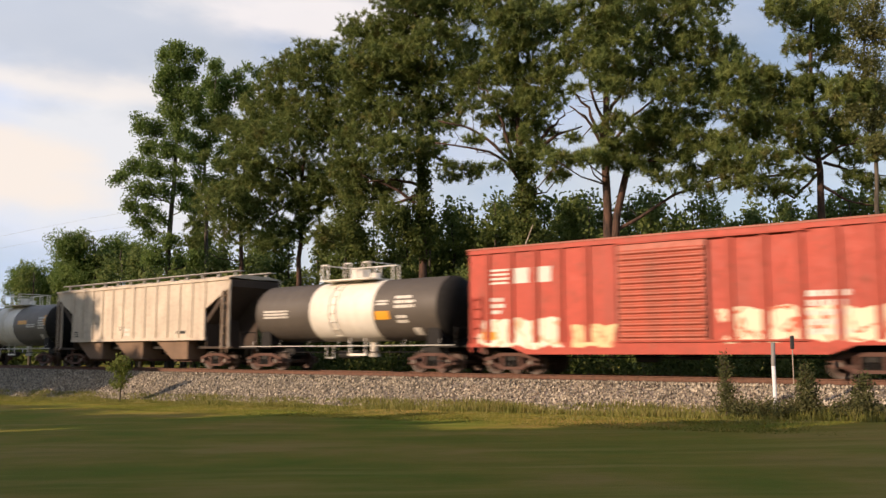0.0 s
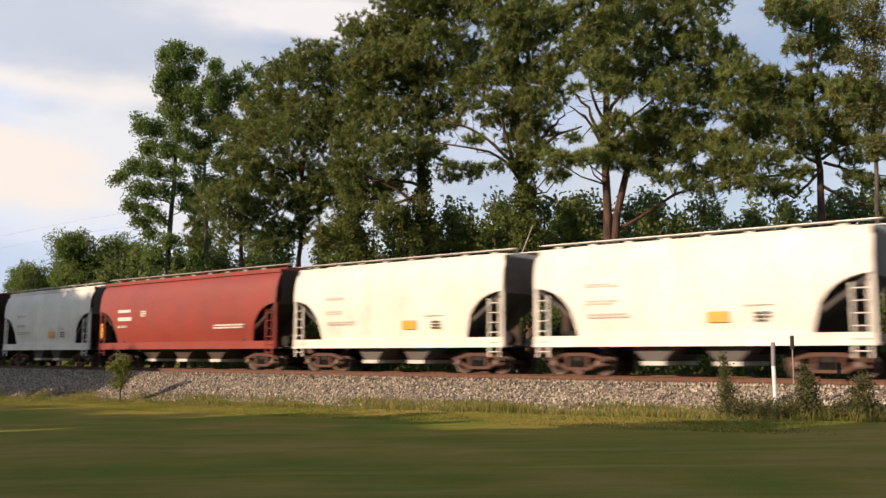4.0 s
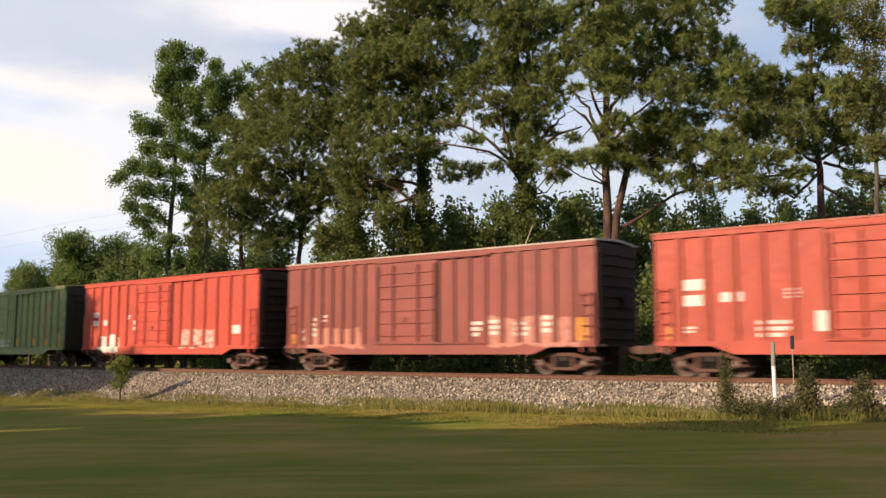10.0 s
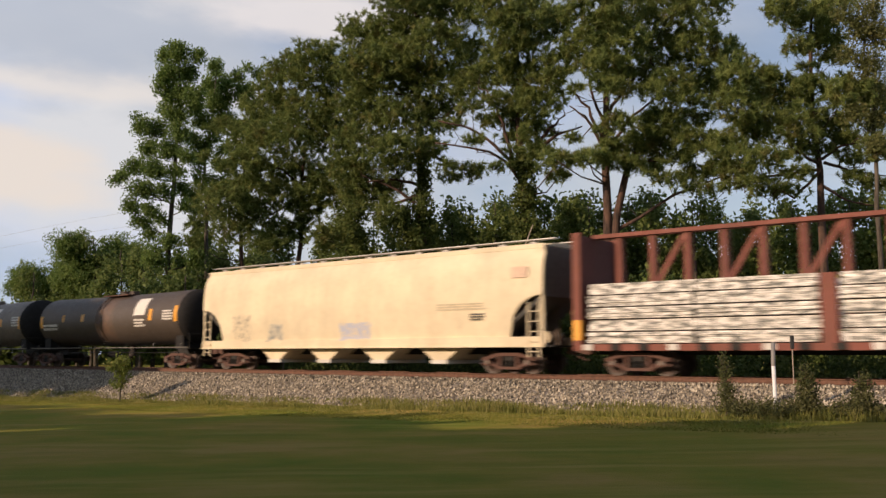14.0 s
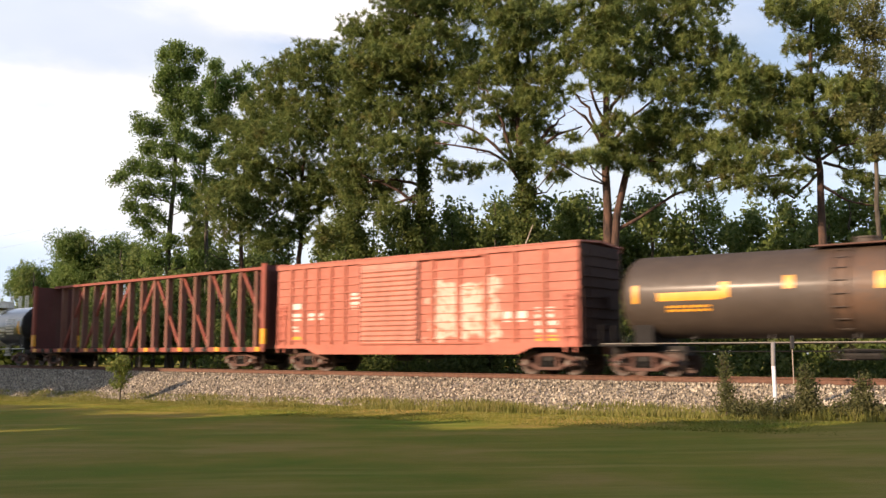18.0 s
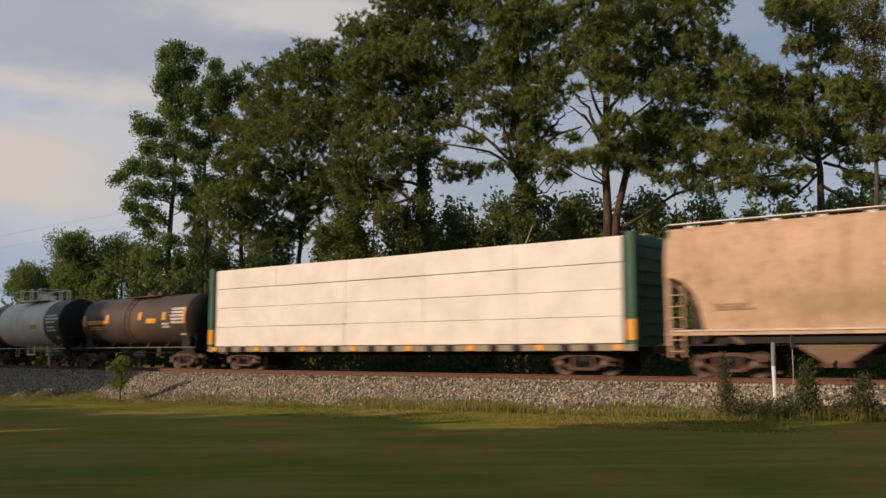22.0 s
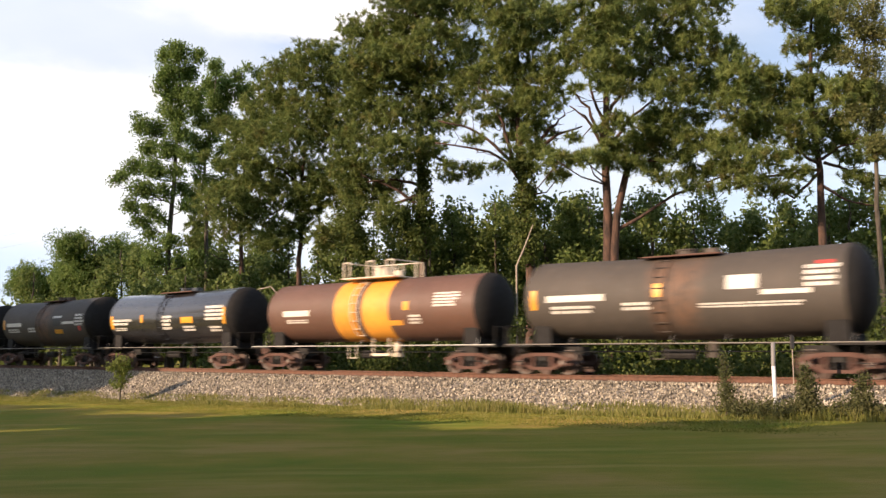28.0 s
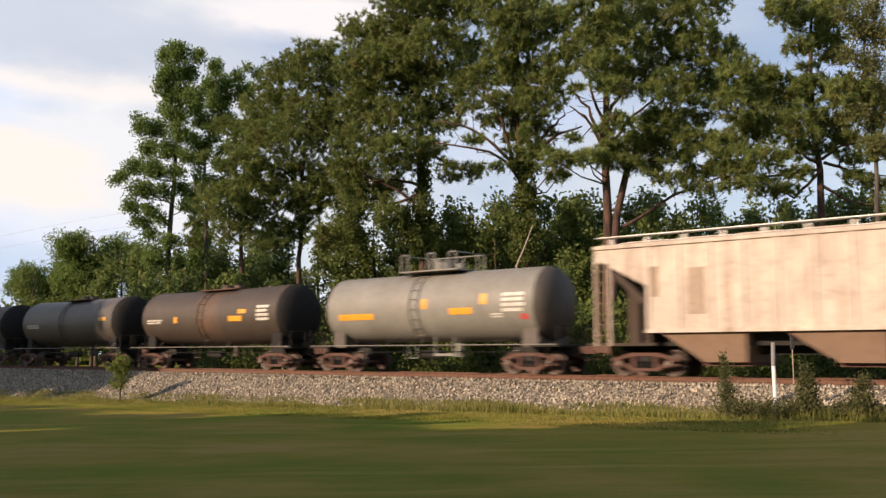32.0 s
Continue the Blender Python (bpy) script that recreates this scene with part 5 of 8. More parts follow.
round_hopper("cream-white two-bay covered hopper car with an orange square", 187.2, 198.35, HOP_WHITE, HOP_SHADE, bays=2, eave=4.5, marks=WH, bulge=0.16, bay_mat=HOP_SHADE)
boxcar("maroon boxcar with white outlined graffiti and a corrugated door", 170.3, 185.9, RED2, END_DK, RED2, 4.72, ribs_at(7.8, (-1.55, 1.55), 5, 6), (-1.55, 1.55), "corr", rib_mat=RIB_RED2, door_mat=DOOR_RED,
       marks=LOGO + [(-0.5, 0.7, 3.7, 3.78, W_, 1)])
tank_car("dark grey-brown tank car with a cream band and railed platform", 157.5, 169.1, T_DARK, 1.31, 3.90, [(0.35, 0.62, B_CREAM)], "cage", mat_fit=B_CREAM,
         marks=[(-4.6, -2.6, 2.3, 2.65, W_, 3), (2.7, 3.9, 2.75, 3.1, W_, 3), (2.4, 3.8, 2.1, 2.4, W_, 2)])
PL = (-2.35, 0.85)
boxcar("orange-red plug-door boxcar with lilac and yellow graffiti", 140.0, 155.7, RED3, END_DK, RED3, 4.70, ribs_at(7.85, PL, 5, 6), PL, "plug", rib_mat=RIB_RED3,
       marks=[(-6.9, -6.1, 2.9, 3.2, W_, 1), (-6.9, -6.1, 2.5, 2.8, W_, 1), (-5.5, -4.8, 2.9, 3.2, W_, 1), (-5.5, -4.8, 2.5, 2.8, W_, 1), (-3.3, -2.8, 2.8, 3.1, W_, 3), (-1.4, 0.2, 3.6, 3.78, W_, 1), (-7.0, -6.5, 1.3, 2.2, Y_, 1), (5.2, 6.3, 1.75, 2.1, K_, 2)])
boxcar("orange-red plug-door boxcar with white lettering panels", 122.05, 137.65, RED4, END_DK, ROOF_RED, 4.70, ribs_at(7.8, PL, 5, 6), PL, "plug", rib_mat=RIB_RED4,
       marks=[(-6.9, -6.1, 2.75, 3.1, W_, 1), (-6.9, -6.2, 2.25, 2.6, W_, 1), (-5.6, -4.9, 2.35, 2.65, W_, 1), (-6.9, -6.4, 1.4, 1.6, W_, 2), (-4.5, -3.4, 1.25, 1.75, W_, 3), (-3.6, -3.1, 2.4, 2.7, W_, 3), (-2.75, -2.4, 1.4, 2.0, W_, 1),
              (-1.3, 0.2, 3.66, 3.82, W_, 1), (4.0, 5.0, 1.6, 2.1, W_, 4), (5.6, 6.6, 1.65, 2.1, W_, 3), (-7.4, -7.2, 1.2, 1.6, Y_, 1), (7.3, 7.5, 1.2, 1.6, Y_, 1), (-2.3, -1.1, 2.95, 3.0, W_, 1)])
boxcar("faded maroon plug-door boxcar with a pale roof edge", 104.3, 119.9, MAROON, END_DK, ROOF_GREY, 4.72, ribs_at(7.8, PL, 7, 8), PL, "plug", rib_mat=RIB_MAROON,
       marks=[(-0.7, 0.5, 4.0, 4.1, W_, 1), (-0.7, 0.4, 3.82, 3.92, W_, 1), (-0.7, 0.3, 3.64, 3.74, W_, 1), (-1.1, -0.1, 2.35, 2.45, W_, 1), (-0.8, -0.4, 2.25, 2.6, W_, 1), (-7.1, -6.7, 1.3, 2.2, W_, 3), (-6.4, -5.9, 1.5, 2.3, W_, 4), (-5.7, -5.3, 2.1, 2.4, W_, 2),
              (2.2, 3.0, 1.4, 1.95, W_, 3), (3.3, 4.0, 1.45, 2.0, W_, 3), (4.4, 5.1, 1.4, 1.9, W_, 3), (5.6, 6.3, 1.5, 2.1, W_, 3), (7.0, 7.4, 1.2, 2.0, Y_, 1), (-7.5, -7.2, 1.2, 1.6, Y_, 1)])
boxcar("bright red plug-door boxcar with white paint patches", 86.7, 102.3, RED5, END_DK, RED5, 4.70, ribs_at(7.8, PL, 5, 6), PL, "plug", rib_mat=RIB_RED5,
       marks=[(-6.9, -6.1, 2.75, 3.05, W_, 1), (-6.9, -6.1, 2.3, 2.6, W_, 1), (-5.7, -5.1, 2.3, 2.6, W_, 1), (-3.4, -3.0, 2.6, 2.8, W_, 2), (-1.3, 0.2, 3.7, 3.85, W_, 1), (-2.7, -2.4, 2.0, 2.5, W_, 2), (5.9, 6.7, 1.7, 2.1, W_, 1)])
boxcar("olive green plug-door boxcar with rust patches", 68.85, 84.45, GREEN, END_GREEN, ROOF_GREEN, 4.78, ribs_at(7.8, (-2.5, 1.1), 7, 7), (-2.5, 1.1), "plug", rib_mat=RIB_GREEN,
       marks=[(-6.9, -6.2, 1.9, 2.5, W_, 1), (5.2, 5.5, 1.3, 1.8, Y_, 1), (1.3, 1.5, 1.3, 1.7, Y_, 1), (3.6, 3.9, 1.3, 1.7, Y_, 1), (6.9, 7.2, 1.2, 2.0, Y_, 1), (4.9, 6.0, 1.6, 3.9, P("boxcar_rust_panel", (0.33, 0.24, 0.12), seed=50), 1)])
centre_beam("red centre-beam flat car with low stacks of wrapped lumber", 44.5, 67.1, BEAM_MAROON, BEAM_DK, "low", LUMBER, 5.0)
round_hopper("long cream four-bay covered hopper car with faded graffiti", 23.65, 43.35, HOP_CREAM, HOP_SHADE, bays=4, eave=4.62, bulge=0.14, tc=16.0, cut=1.5, cut_z=2.85, bay_mat=HOP_CREAM,
             marks=[(6.6, 7.3, 2.0, 2.25, K_, 3), (5.0, 7.6, 2.4, 2.65, P("lettering_faded", (0.5, 0.43, 0.3), seed=51), 3), (8.5, 9.2, 3.5, 3.9, P("patch_faded_pink", (0.66, 0.48, 0.36), seed=52), 1)])
tank_car("dark brown tank car with a white paint splash and amber bars", 5.9, 21.9, T_BROWN, 1.42, 4.1, (), "low", sag=0.08,
         marks=[(-7.8, -7.5, 2.3, 3.0, Y_, 1), (-7.0, -5.2, 2.15, 2.5, W_, 2), (-4.6, -4.4, 2.6, 3.0, Y_, 1), (-2.4, -2.1, 2.6, 3.0, Y_, 1), (3.2, 4.3, 2.8, 3.7, W_, 1), (3.3, 4.4, 2.2, 2.6, W_, 3), (4.7, 5.0, 2.5, 3.1, Y_, 1), (6.0, 7.0, 2.5, 3.0, W_, 4), (7.3, 7.6, 2.4, 3.2, Y_, 1)])
tank_car("long taupe tank car with a dark stain and a white placard", -12.25, 4.4, T_TAN, 1.46, 4.2, (), "low", sag=0.08,
         marks=[(-8.0, -7.7, 2.2, 2.9, Y_, 1), (-6.9, -4.8, 2.65, 2.85, W_, 1), (-6.6, -5.2, 2.1, 2.45, W_, 3), (-4.4, -4.1, 2.5, 2.95, Y_, 1), (-0.2, 0.05, 2.5, 3.0, Y_, 1), (2.9, 4.1, 2.9, 3.7, W_, 1), (2.9, 4.2, 2.35, 2.65, W_, 3), (4.6, 4.9, 2.5, 3.0, Y_, 1), (6.4, 7.6, 2.5, 3.1, W_, 4), (7.8, 8.05, 2.3, 3.1, Y_, 1), (0.6, 1.3, 2.2, 2.3, M_REDMARK, 1)])
tank_car("dark grey-brown tank car with amber lettering bars", -29.2, -13.7, T_BROWN, 1.40, 4.06, (), "low", sag=0.06,
         marks=[(-7.0, -6.8, 2.4, 3.0, Y_, 1), (-6.1, -3.9, 2.45, 2.72, Y_, 1), (-4.0, -3.7, 2.5, 3.0, Y_, 1), (-5.8, -4.2, 2.1, 2.3, Y_, 2), (-2.0, -1.7, 2.7, 3.1, Y_, 1), (0.6, 0.9, 2.6, 3.1, Y_, 1), (2.9, 3.2, 2.6, 3.1, Y_, 1), (5.2, 6.8, 2.4, 3.0, W_, 4), (6.9, 7.15, 2.4, 3.2, Y_, 1), (4.4, 4.9, 1.9, 2.2, W_, 2)])
KD = (-2.6, 0.5)
boxcar("faded salmon boxcar with horizontal ribs and a corrugated door", -46.0, -30.35, SALMON, END_DK, ROOF_RED, 4.72, ribs_at(7.8, KD, 5, 5), KD, "corr", rib_mat=RIB_SALMON, door_mat=DOOR_SALMON, hribs=True,
       marks=[(-7.0, -6.3, 2.65, 2.95, W_, 1), (-7.0, -6.3, 2.2, 2.5, W_, 1), (-5.8, -4.9, 2.2, 2.5, W_, 1), (-7.0, -6.2, 1.3, 1.5, Y_, 1), (-7.0, -6.4, 1.7, 1.95, W_, 2), (4.6, 5.6, 1.9, 2.3, W_, 1), (6.0, 6.9, 1.5, 2.4, W_, 4), (6.0, 6.9, 1.2, 1.4, Y_, 1), (-3.2, -2.7, 2.6, 3.3, W_, 4)])
centre_beam("empty red centre-beam flat car, its truss bare", -69.5, -46.9, BEAM_RED, BEAM_DK, None, None, 4.95)
tank_car("glossy black tank car with a white band and white platform posts", -84.0, -70.95, T_BLACK, 1.27, 3.80, [(0.31, 0.64, B_WHITE)], "posts", mat_fit=B_WHITE,
         marks=[(-6.0, -5.75, 2.1, 2.7, Y_, 1), (-5.0, -3.3, 2.4, 2.62, W_, 2), (-5.0, -3.1, 2.0, 2.25, W_, 2), (-4.4, -3.3, 1.6, 1.68, W_, 1), (0.3, 1.3, 2.05, 2.3, Y_, 1), (1.9, 3.4, 2.2, 2.4, W_, 1), (3.5, 4.9, 2.0, 3.0, W_, 6), (2.4, 3.2, 1.85, 2.1, W_, 2), (5.3, 5.6, 2.0, 2.8, Y_, 1), (5.4, 5.7, 2.85, 3.0, W_, 1)])
tan_hopper = round_hopper("tan rust-stained three-bay covered hopper car with a white diamond", -102.5, -85.2, HOP_TAN, HOP_DK, bays=3, eave=4.70, sill=1.42, bulge=0.10, tc=13.6, cut=1.3, cut_z=3.2, beam=False, low=0.48, bay_mat=HOP_DK,
             marks=[(-8.4, 8.4, 1.44, 1.50, P("sill_stripe_pale", (0.66, 0.58, 0.50), seed=53), 1), (4.6, 5.2, 1.85, 2.0, K_, 2), (-7.0, -5.6, 2.1, 2.3, P("lettering_brown", (0.33, 0.2, 0.13), seed=54), 3)])
bm = bmesh.new()
prism(bm, [(-1.4, 2.8), (-0.85, 3.3), (-1.4, 3.8), (-1.95, 3.3)], -1.60, -1.578)
part("emblem", bm, P("emblem_pale", (0.68, 0.62, 0.55), seed=57), tan_hopper, "white diamond emblem")
centre_beam("green centre-beam flat car fully loaded with white wrapped lumber", -126.4, -103.6, BEAM_GREY, BEAM_GREEN, "full", WRAP, 4.9, bulk_mat=BEAM_GREEN)
tank_car("dark brown tank car with amber lettering bars and white panels", -139.4, -128.0, T_BROWN, 1.33, 3.90, (), "low", sag=0.06,
         marks=[(-5.4, -5.15, 2.3, 2.9, Y_, 1), (-4.5, -2.5, 2.4, 2.6, Y_, 1), (-2.6, -2.3, 2.45, 2.9, Y_, 1), (-4.3, -2.8, 2.1, 2.25, Y_, 2), (0.7, 1.0, 2.55, 2.95, Y_, 1), (1.5, 2.4, 2.35, 2.6, Y_, 1), (3.0, 3.3, 2.5, 2.9, Y_, 1), (3.0, 3.7, 2.1, 2.35, W_, 2), (3.9, 5.1, 2.3, 3.1, W_, 5), (4.4, 4.8, 1.6, 1.8, W_, 1), (5.25, 5.45, 2.3, 3.1, Y_, 1)])
tank_car("dark grey tank car mostly covered by a broad white band", -152.1, -140.95, T_DARK, 1.42, 4.06, [(0.18, 0.765, B_WHITE)], "cage", mat_fit=B_WHITE,
         marks=[(-5.2, -3.9, 2.5, 2.75, Y_, 1), (-5.1, -3.9, 2.0, 2.35, W_, 3), (1.2, 2.0, 2.3, 2.55, Y_, 1), (3.3, 4.9, 2.6, 3.1, W_, 3), (3.4, 4.7, 2.1, 2.4, W_, 2), (4.2, 4.6, 1.5, 1.8, W_, 1)])
BND = [(-5.6, -4.0, 2.35, 2.6, W_, 2), (2.2, 3.3, 2.3, 2.55, Y_, 1), (2.2, 3.4, 2.0, 2.2, W_, 2), (3.9, 5.2, 2.3, 3.0, W_, 4), (4.5, 4.9, 1.55, 1.85, W_, 1), (5.4, 5.7, 2.2, 2.7, Y_, 1)]
tank_car("dark grey tank car with a cream band and railed platform", -167.0, -153.5, T_DARK, 1.33, 3.92, [(0.25, 0.64, B_CREAM)], "cage", mat_fit=B_CREAM, marks=BND)
tank_car("dark grey tank car with a tall cream band and loading rails", -181.45, -168.5, T_DARK, 1.33, 3.92, [(0.245, 0.65, B_CREAM)], "cage", mat_fit=B_CREAM, marks=BND)
tank_car("mid grey tank car with a cream band", -194.7, -183.3, T_GREY, 1.31, 3.88, [(0.33, 0.64, B_CREAM)], "cage", mat_fit=B_CREAM,
         marks=[(-4.6, -2.9, 2.1, 2.3, W_, 2), (0.7, 1.3, 2.1, 2.3, Y_, 1), (3.0, 4.4, 2.5, 2.9, W_, 3), (3.3, 3.6, 1.7, 1.9, W_, 1)])
tank_car("grey-brown tank car with a dark spill down its side", -208.5, -196.7, T_SPILL, 1.40, 4.08, (), "low", sag=0.08,
         marks=[(-5.5, -5.25, 2.3, 3.0, Y_, 1), (-4.6, -2.3, 2.45, 2.68, W_, 1), (-4.4, -2.5, 2.1, 2.3, W_, 2), (-3.6, -3.3, 2.7, 3.0, Y_, 1), (-1.6, -0.2, 2.2, 2.6, W_, 3), (0.0, 0.4, 2.5, 3.0, Y_, 1), (4.0, 4.4, 2.7, 3.1, Y_, 1)])
tank_car("grey-brown tank car with white lettering bars and a pale panel", -221.95, -209.9, T_TAUPE, 1.40, 4.10, (), "low", sag=0.10,
         marks=[(-5.5, -5.25, 2.3, 3.0, Y_, 1), (-4.7, -2.4, 2.55, 2.78, W_, 1), (-4.5, -2.6, 2.15, 2.4, W_, 2), (-1.7, -0.6, 2.2, 2.45, W_, 2), (-0.6, -0.3, 2.6, 3.05, Y_, 1), (1.9, 2.9, 2.75, 3.2, W_, 1), (3.0, 4.5, 2.55, 2.7, W_, 1), (1.0, 4.6, 2.2, 2.35, W_, 2), (4.3, 5.3, 2.75, 3.4, W_, 4), (4.6, 5.1, 3.42, 3.52, M_REDMARK, 1)])
tank_car("red-brown tank car with an orange band and ladder", -236.25, -223.3, T_BROWN2, 1.33, 3.92, [(0.37, 0.47, B_ORANGE), (0.50, 0.615, B_ORANGE)], "cage", mat_fit=B_CREAM,
         marks=[(-4.9, -3.2, 2.4, 2.65, W_, 1), (-4.7, -3.3, 2.1, 2.25, W_, 2), (2.3, 2.6, 2.5, 2.85, Y_, 1), (3.9, 5.3, 2.6, 3.15, W_, 5), (2.6, 3.3, 1.95, 2.3, W_, 3), (1.4, 2.2, 1.9, 2.1, B_ORANGE, 1)])
tank_car("glossy black tank car with white lettering bars", -249.85, -238.2, T_BLACK, 1.36, 4.03, (), "low", sag=0.08,
         marks=[(-5.5, -5.25, 2.1, 2.8, Y_, 1), (-4.9, -3.0, 2.3, 2.6, W_, 2), (-4.8, -3.6, 2.0, 2.15, W_, 2), (-2.2, -1.95, 2.4, 2.8, Y_, 1), (-0.2, 0.7, 2.0, 2.7, W_, 4), (1.5, 2.5, 2.3, 2.6, Y_, 1), (1.6, 2.8, 1.9, 2.15, W_, 2), (3.6, 5.2, 2.4, 3.1, W_, 4), (3.8, 4.8, 1.85, 2.1, W_, 2), (5.3, 5.5, 2.2, 3.0, Y_, 1)])
YM = [(-5.5, -5.25, 2.3, 2.9, Y_, 1), (-4.8, -2.7, 2.45, 2.68, W_, 1), (-4.6, -2.9, 2.1, 2.3, W_, 2), (-1.8, -0.7, 2.1, 2.35, W_, 2), (1.6, 2.5, 2.4, 2.85, K_, 1), (1.5, 2.6, 2.88, 3.0, W_, 1), (1.7, 2.7, 1.95, 2.2, Y_, 1), (2.7, 4.2, 2.5, 2.65, W_, 1), (4.3, 5.4, 2.4, 3.05, W_, 4), (4.6, 4.9, 2.1, 2.35, M_REDMARK, 1)]
tank_car("taupe tank car with an amber oval and white panels", -263.45, -251.4, T_TAUPE, 1.40, 4.08, (), "low", sag=0.10, marks=YM)
tank_car("dusty taupe tank car with an amber oval and white panels", -277.05, -265.1, T_TAUPE, 1.40, 4.05, (), "low", sag=0.10, marks=YM)
ribbed_hopper("pale ribbed covered hopper car heavily streaked with rust", -295.1, -278.4, HOP_BEIGE2, HOP_DK,
              marks=[(-6.4, -6.0, 2.6, 3.6, P("rust_panel_brown", (0.30, 0.22, 0.15), seed=55), 1), (-5.0, -4.4, 2.0, 3.5, P("rust_panel_tan", (0.36, 0.27, 0.2), seed=56), 1), (4.4, 5.0, 1.8, 2.0, K_, 2)])
tank_car("light grey tank car with an amber panel", -308.8, -297.1, T_LIGHT, 1.40, 4.02, (), "cage", mat_fit=T_LIGHT, mat_head=T_DARK,
         marks=[(-4.6, -2.6, 2.15, 2.4, Y_, 1), (0.0, 0.3, 2.5, 2.9, Y_, 1), (1.4, 2.5, 2.25, 2.5, Y_, 1), (3.9, 5.0, 2.3, 3.0, W_, 4), (2.9, 3.2, 2.6, 3.0, Y_, 1), (3.4, 4.0, 2.1, 2.25, W_, 2), (4.7, 5.0, 2.0, 2.2, M_REDMARK, 1)])
tank_car("dark brown tank car with an amber panel and white bars", -323.0, -311.0, T_BROWN, 1.38, 4.0, (), "low", sag=0.08,
         marks=[(-5.0, -3.4, 2.3, 2.5, W_, 2), (-2.6, -2.3, 2.3, 2.6, Y_, 1), (1.9, 2.9, 2.3, 2.55, Y_, 1), (2.6, 3.2, 2.65, 2.85, Y_, 1), (4.0, 5.0, 2.3, 3.0, W_, 4)])
tank_car("sooty black tank car with faint lettering bars", -337.0, -325.0, T_DARK, 1.38, 4.0, (), "low", sag=0.08, marks=[(4.0, 4.8, 2.6, 2.8, Y_, 1), (-4.8, -3.2, 2.3, 2.5, W_, 2)])
tank_car("dark grey tank car at the end of the view", -351.0, -339.2, T_TAUPE, 1.38, 4.0, (), "low", sag=0.08)


# ---- trees and plants ----
def leaf_material(name, dark, mid, light, rough=0.6, brown=0.0):
    m, nt, b = nodes_of(name)
    gi = nt.nodes.new("ShaderNodeNewGeometry")
    c = ramp(nt, gi.outputs["Random Per Island"], [(0.0, dark), (0.5, mid), (1.0, light)])
    big = add_noise(nt, 0.35, 3)
    c = mix(nt, ramp(nt, big, [(0.4, (0, 0, 0)), (0.7, (0.5, 0.5, 0.5))]), c, scaled(mid, 0.75))
    # shoots and sprays differ: dark old growth, light young tips, a few browned ones
    spray = add_noise(nt, 1.7, 2, 0.5, offset=5)
    c = mix(nt, ramp(nt, spray, [(0.36, (0.55, 0.55, 0.55)), (0.52, (0, 0, 0))]), c, dark)
    c = mix(nt, ramp(nt, spray, [(0.52, (0, 0, 0)), (0.68, (0.6, 0.6, 0.6))]), c, light)
    if brown:
        dead = add_noise(nt, 0.9, 4, 0.6, offset=17)
        c = mix(nt, ramp(nt, dead, [(0.55, (0, 0, 0)), (0.70, (brown,) * 3)]), c, (0.20, 0.115, 0.045))
    nt.links.new(c, b.inputs["Base Color"])
    b.inputs["Roughness"].default_value = rough
    b.inputs["Specular IOR Level"].default_value = 0.2
    tr = nt.nodes.new("ShaderNodeBsdfTranslucent")
    nt.links.new(c, tr.inputs["Color"])
    mx = nt.nodes.new("ShaderNodeMixShader")
    mx.inputs[0].default_value = 0.42
    out = nt.nodes["Material Output"]
    nt.links.new(b.outputs[0], mx.inputs[1])
    nt.links.new(tr.outputs[0], mx.inputs[2])
    nt.links.new(mx.outputs[0], out.inputs["Surface"])
    return m


M_NEEDLE = leaf_material("pine_needles", (0.077, 0.116, 0.032), (0.172, 0.226, 0.062), (0.310, 0.350, 0.111), brown=0.5)
M_LEAF = leaf_material("sweetgum_leaves", (0.072, 0.122, 0.028), (0.142, 0.218, 0.052), (0.23, 0.305, 0.09))
M_LEAF_FAR = leaf_material("far_leaves", (0.075, 0.12, 0.030), (0.145, 0.195, 0.050), (0.22, 0.26, 0.085))
M_OLIVE = leaf_material("oak_leaves", (0.085, 0.10, 0.030), (0.15, 0.165, 0.055), (0.23, 0.225, 0.09), brown=0.4)
M_SHRUB = leaf_material("shrub_leaves", (0.055, 0.090, 0.022), (0.115, 0.155, 0.040), (0.195, 0.235, 0.065))
M_VINE = leaf_material("ivy_leaves", (0.045, 0.068, 0.015), (0.10, 0.135, 0.03), (0.18, 0.20, 0.06))
M_GRASS = leaf_material("tall_grass", (0.145, 0.165, 0.036), (0.245, 0.25, 0.065), (0.38, 0.335, 0.125))
M_SAPLING = leaf_material("sapling_leaves", (0.11, 0.15, 0.03), (0.185, 0.225, 0.05), (0.26, 0.29, 0.085))
M_WEED = leaf_material("weed_leaves", (0.052, 0.066, 0.024), (0.098, 0.112, 0.04), (0.16, 0.155, 0.07))


def bark_material(name, a, b2):
    m, nt, b = nodes_of(name)
    f = add_noise(nt, 5.0, 6, 0.65, stretch=(1, 1, 0.25))
    nt.links.new(ramp(nt, f, [(0.35, a), (0.65, b2)]), b.inputs["Base Color"])
    b.inputs["Roughness"].default_value = 0.95
    bump(nt, b, f, 0.8, 0.05)
    return m


M_PINEBARK = bark_material("pine_bark", (0.028, 0.020, 0.016), (0.125, 0.068, 0.046))
M_GUMBARK = bark_material("gum_bark", (0.04, 0.032, 0.025), (0.12, 0.10, 0.075))
M_DEADWOOD = bark_material("dead_wood", (0.25, 0.20, 0.15), (0.45, 0.38, 0.30))


def unit(v):
    return v / np.maximum(np.linalg.norm(v, axis=-1, keepdims=True), 1e-6)


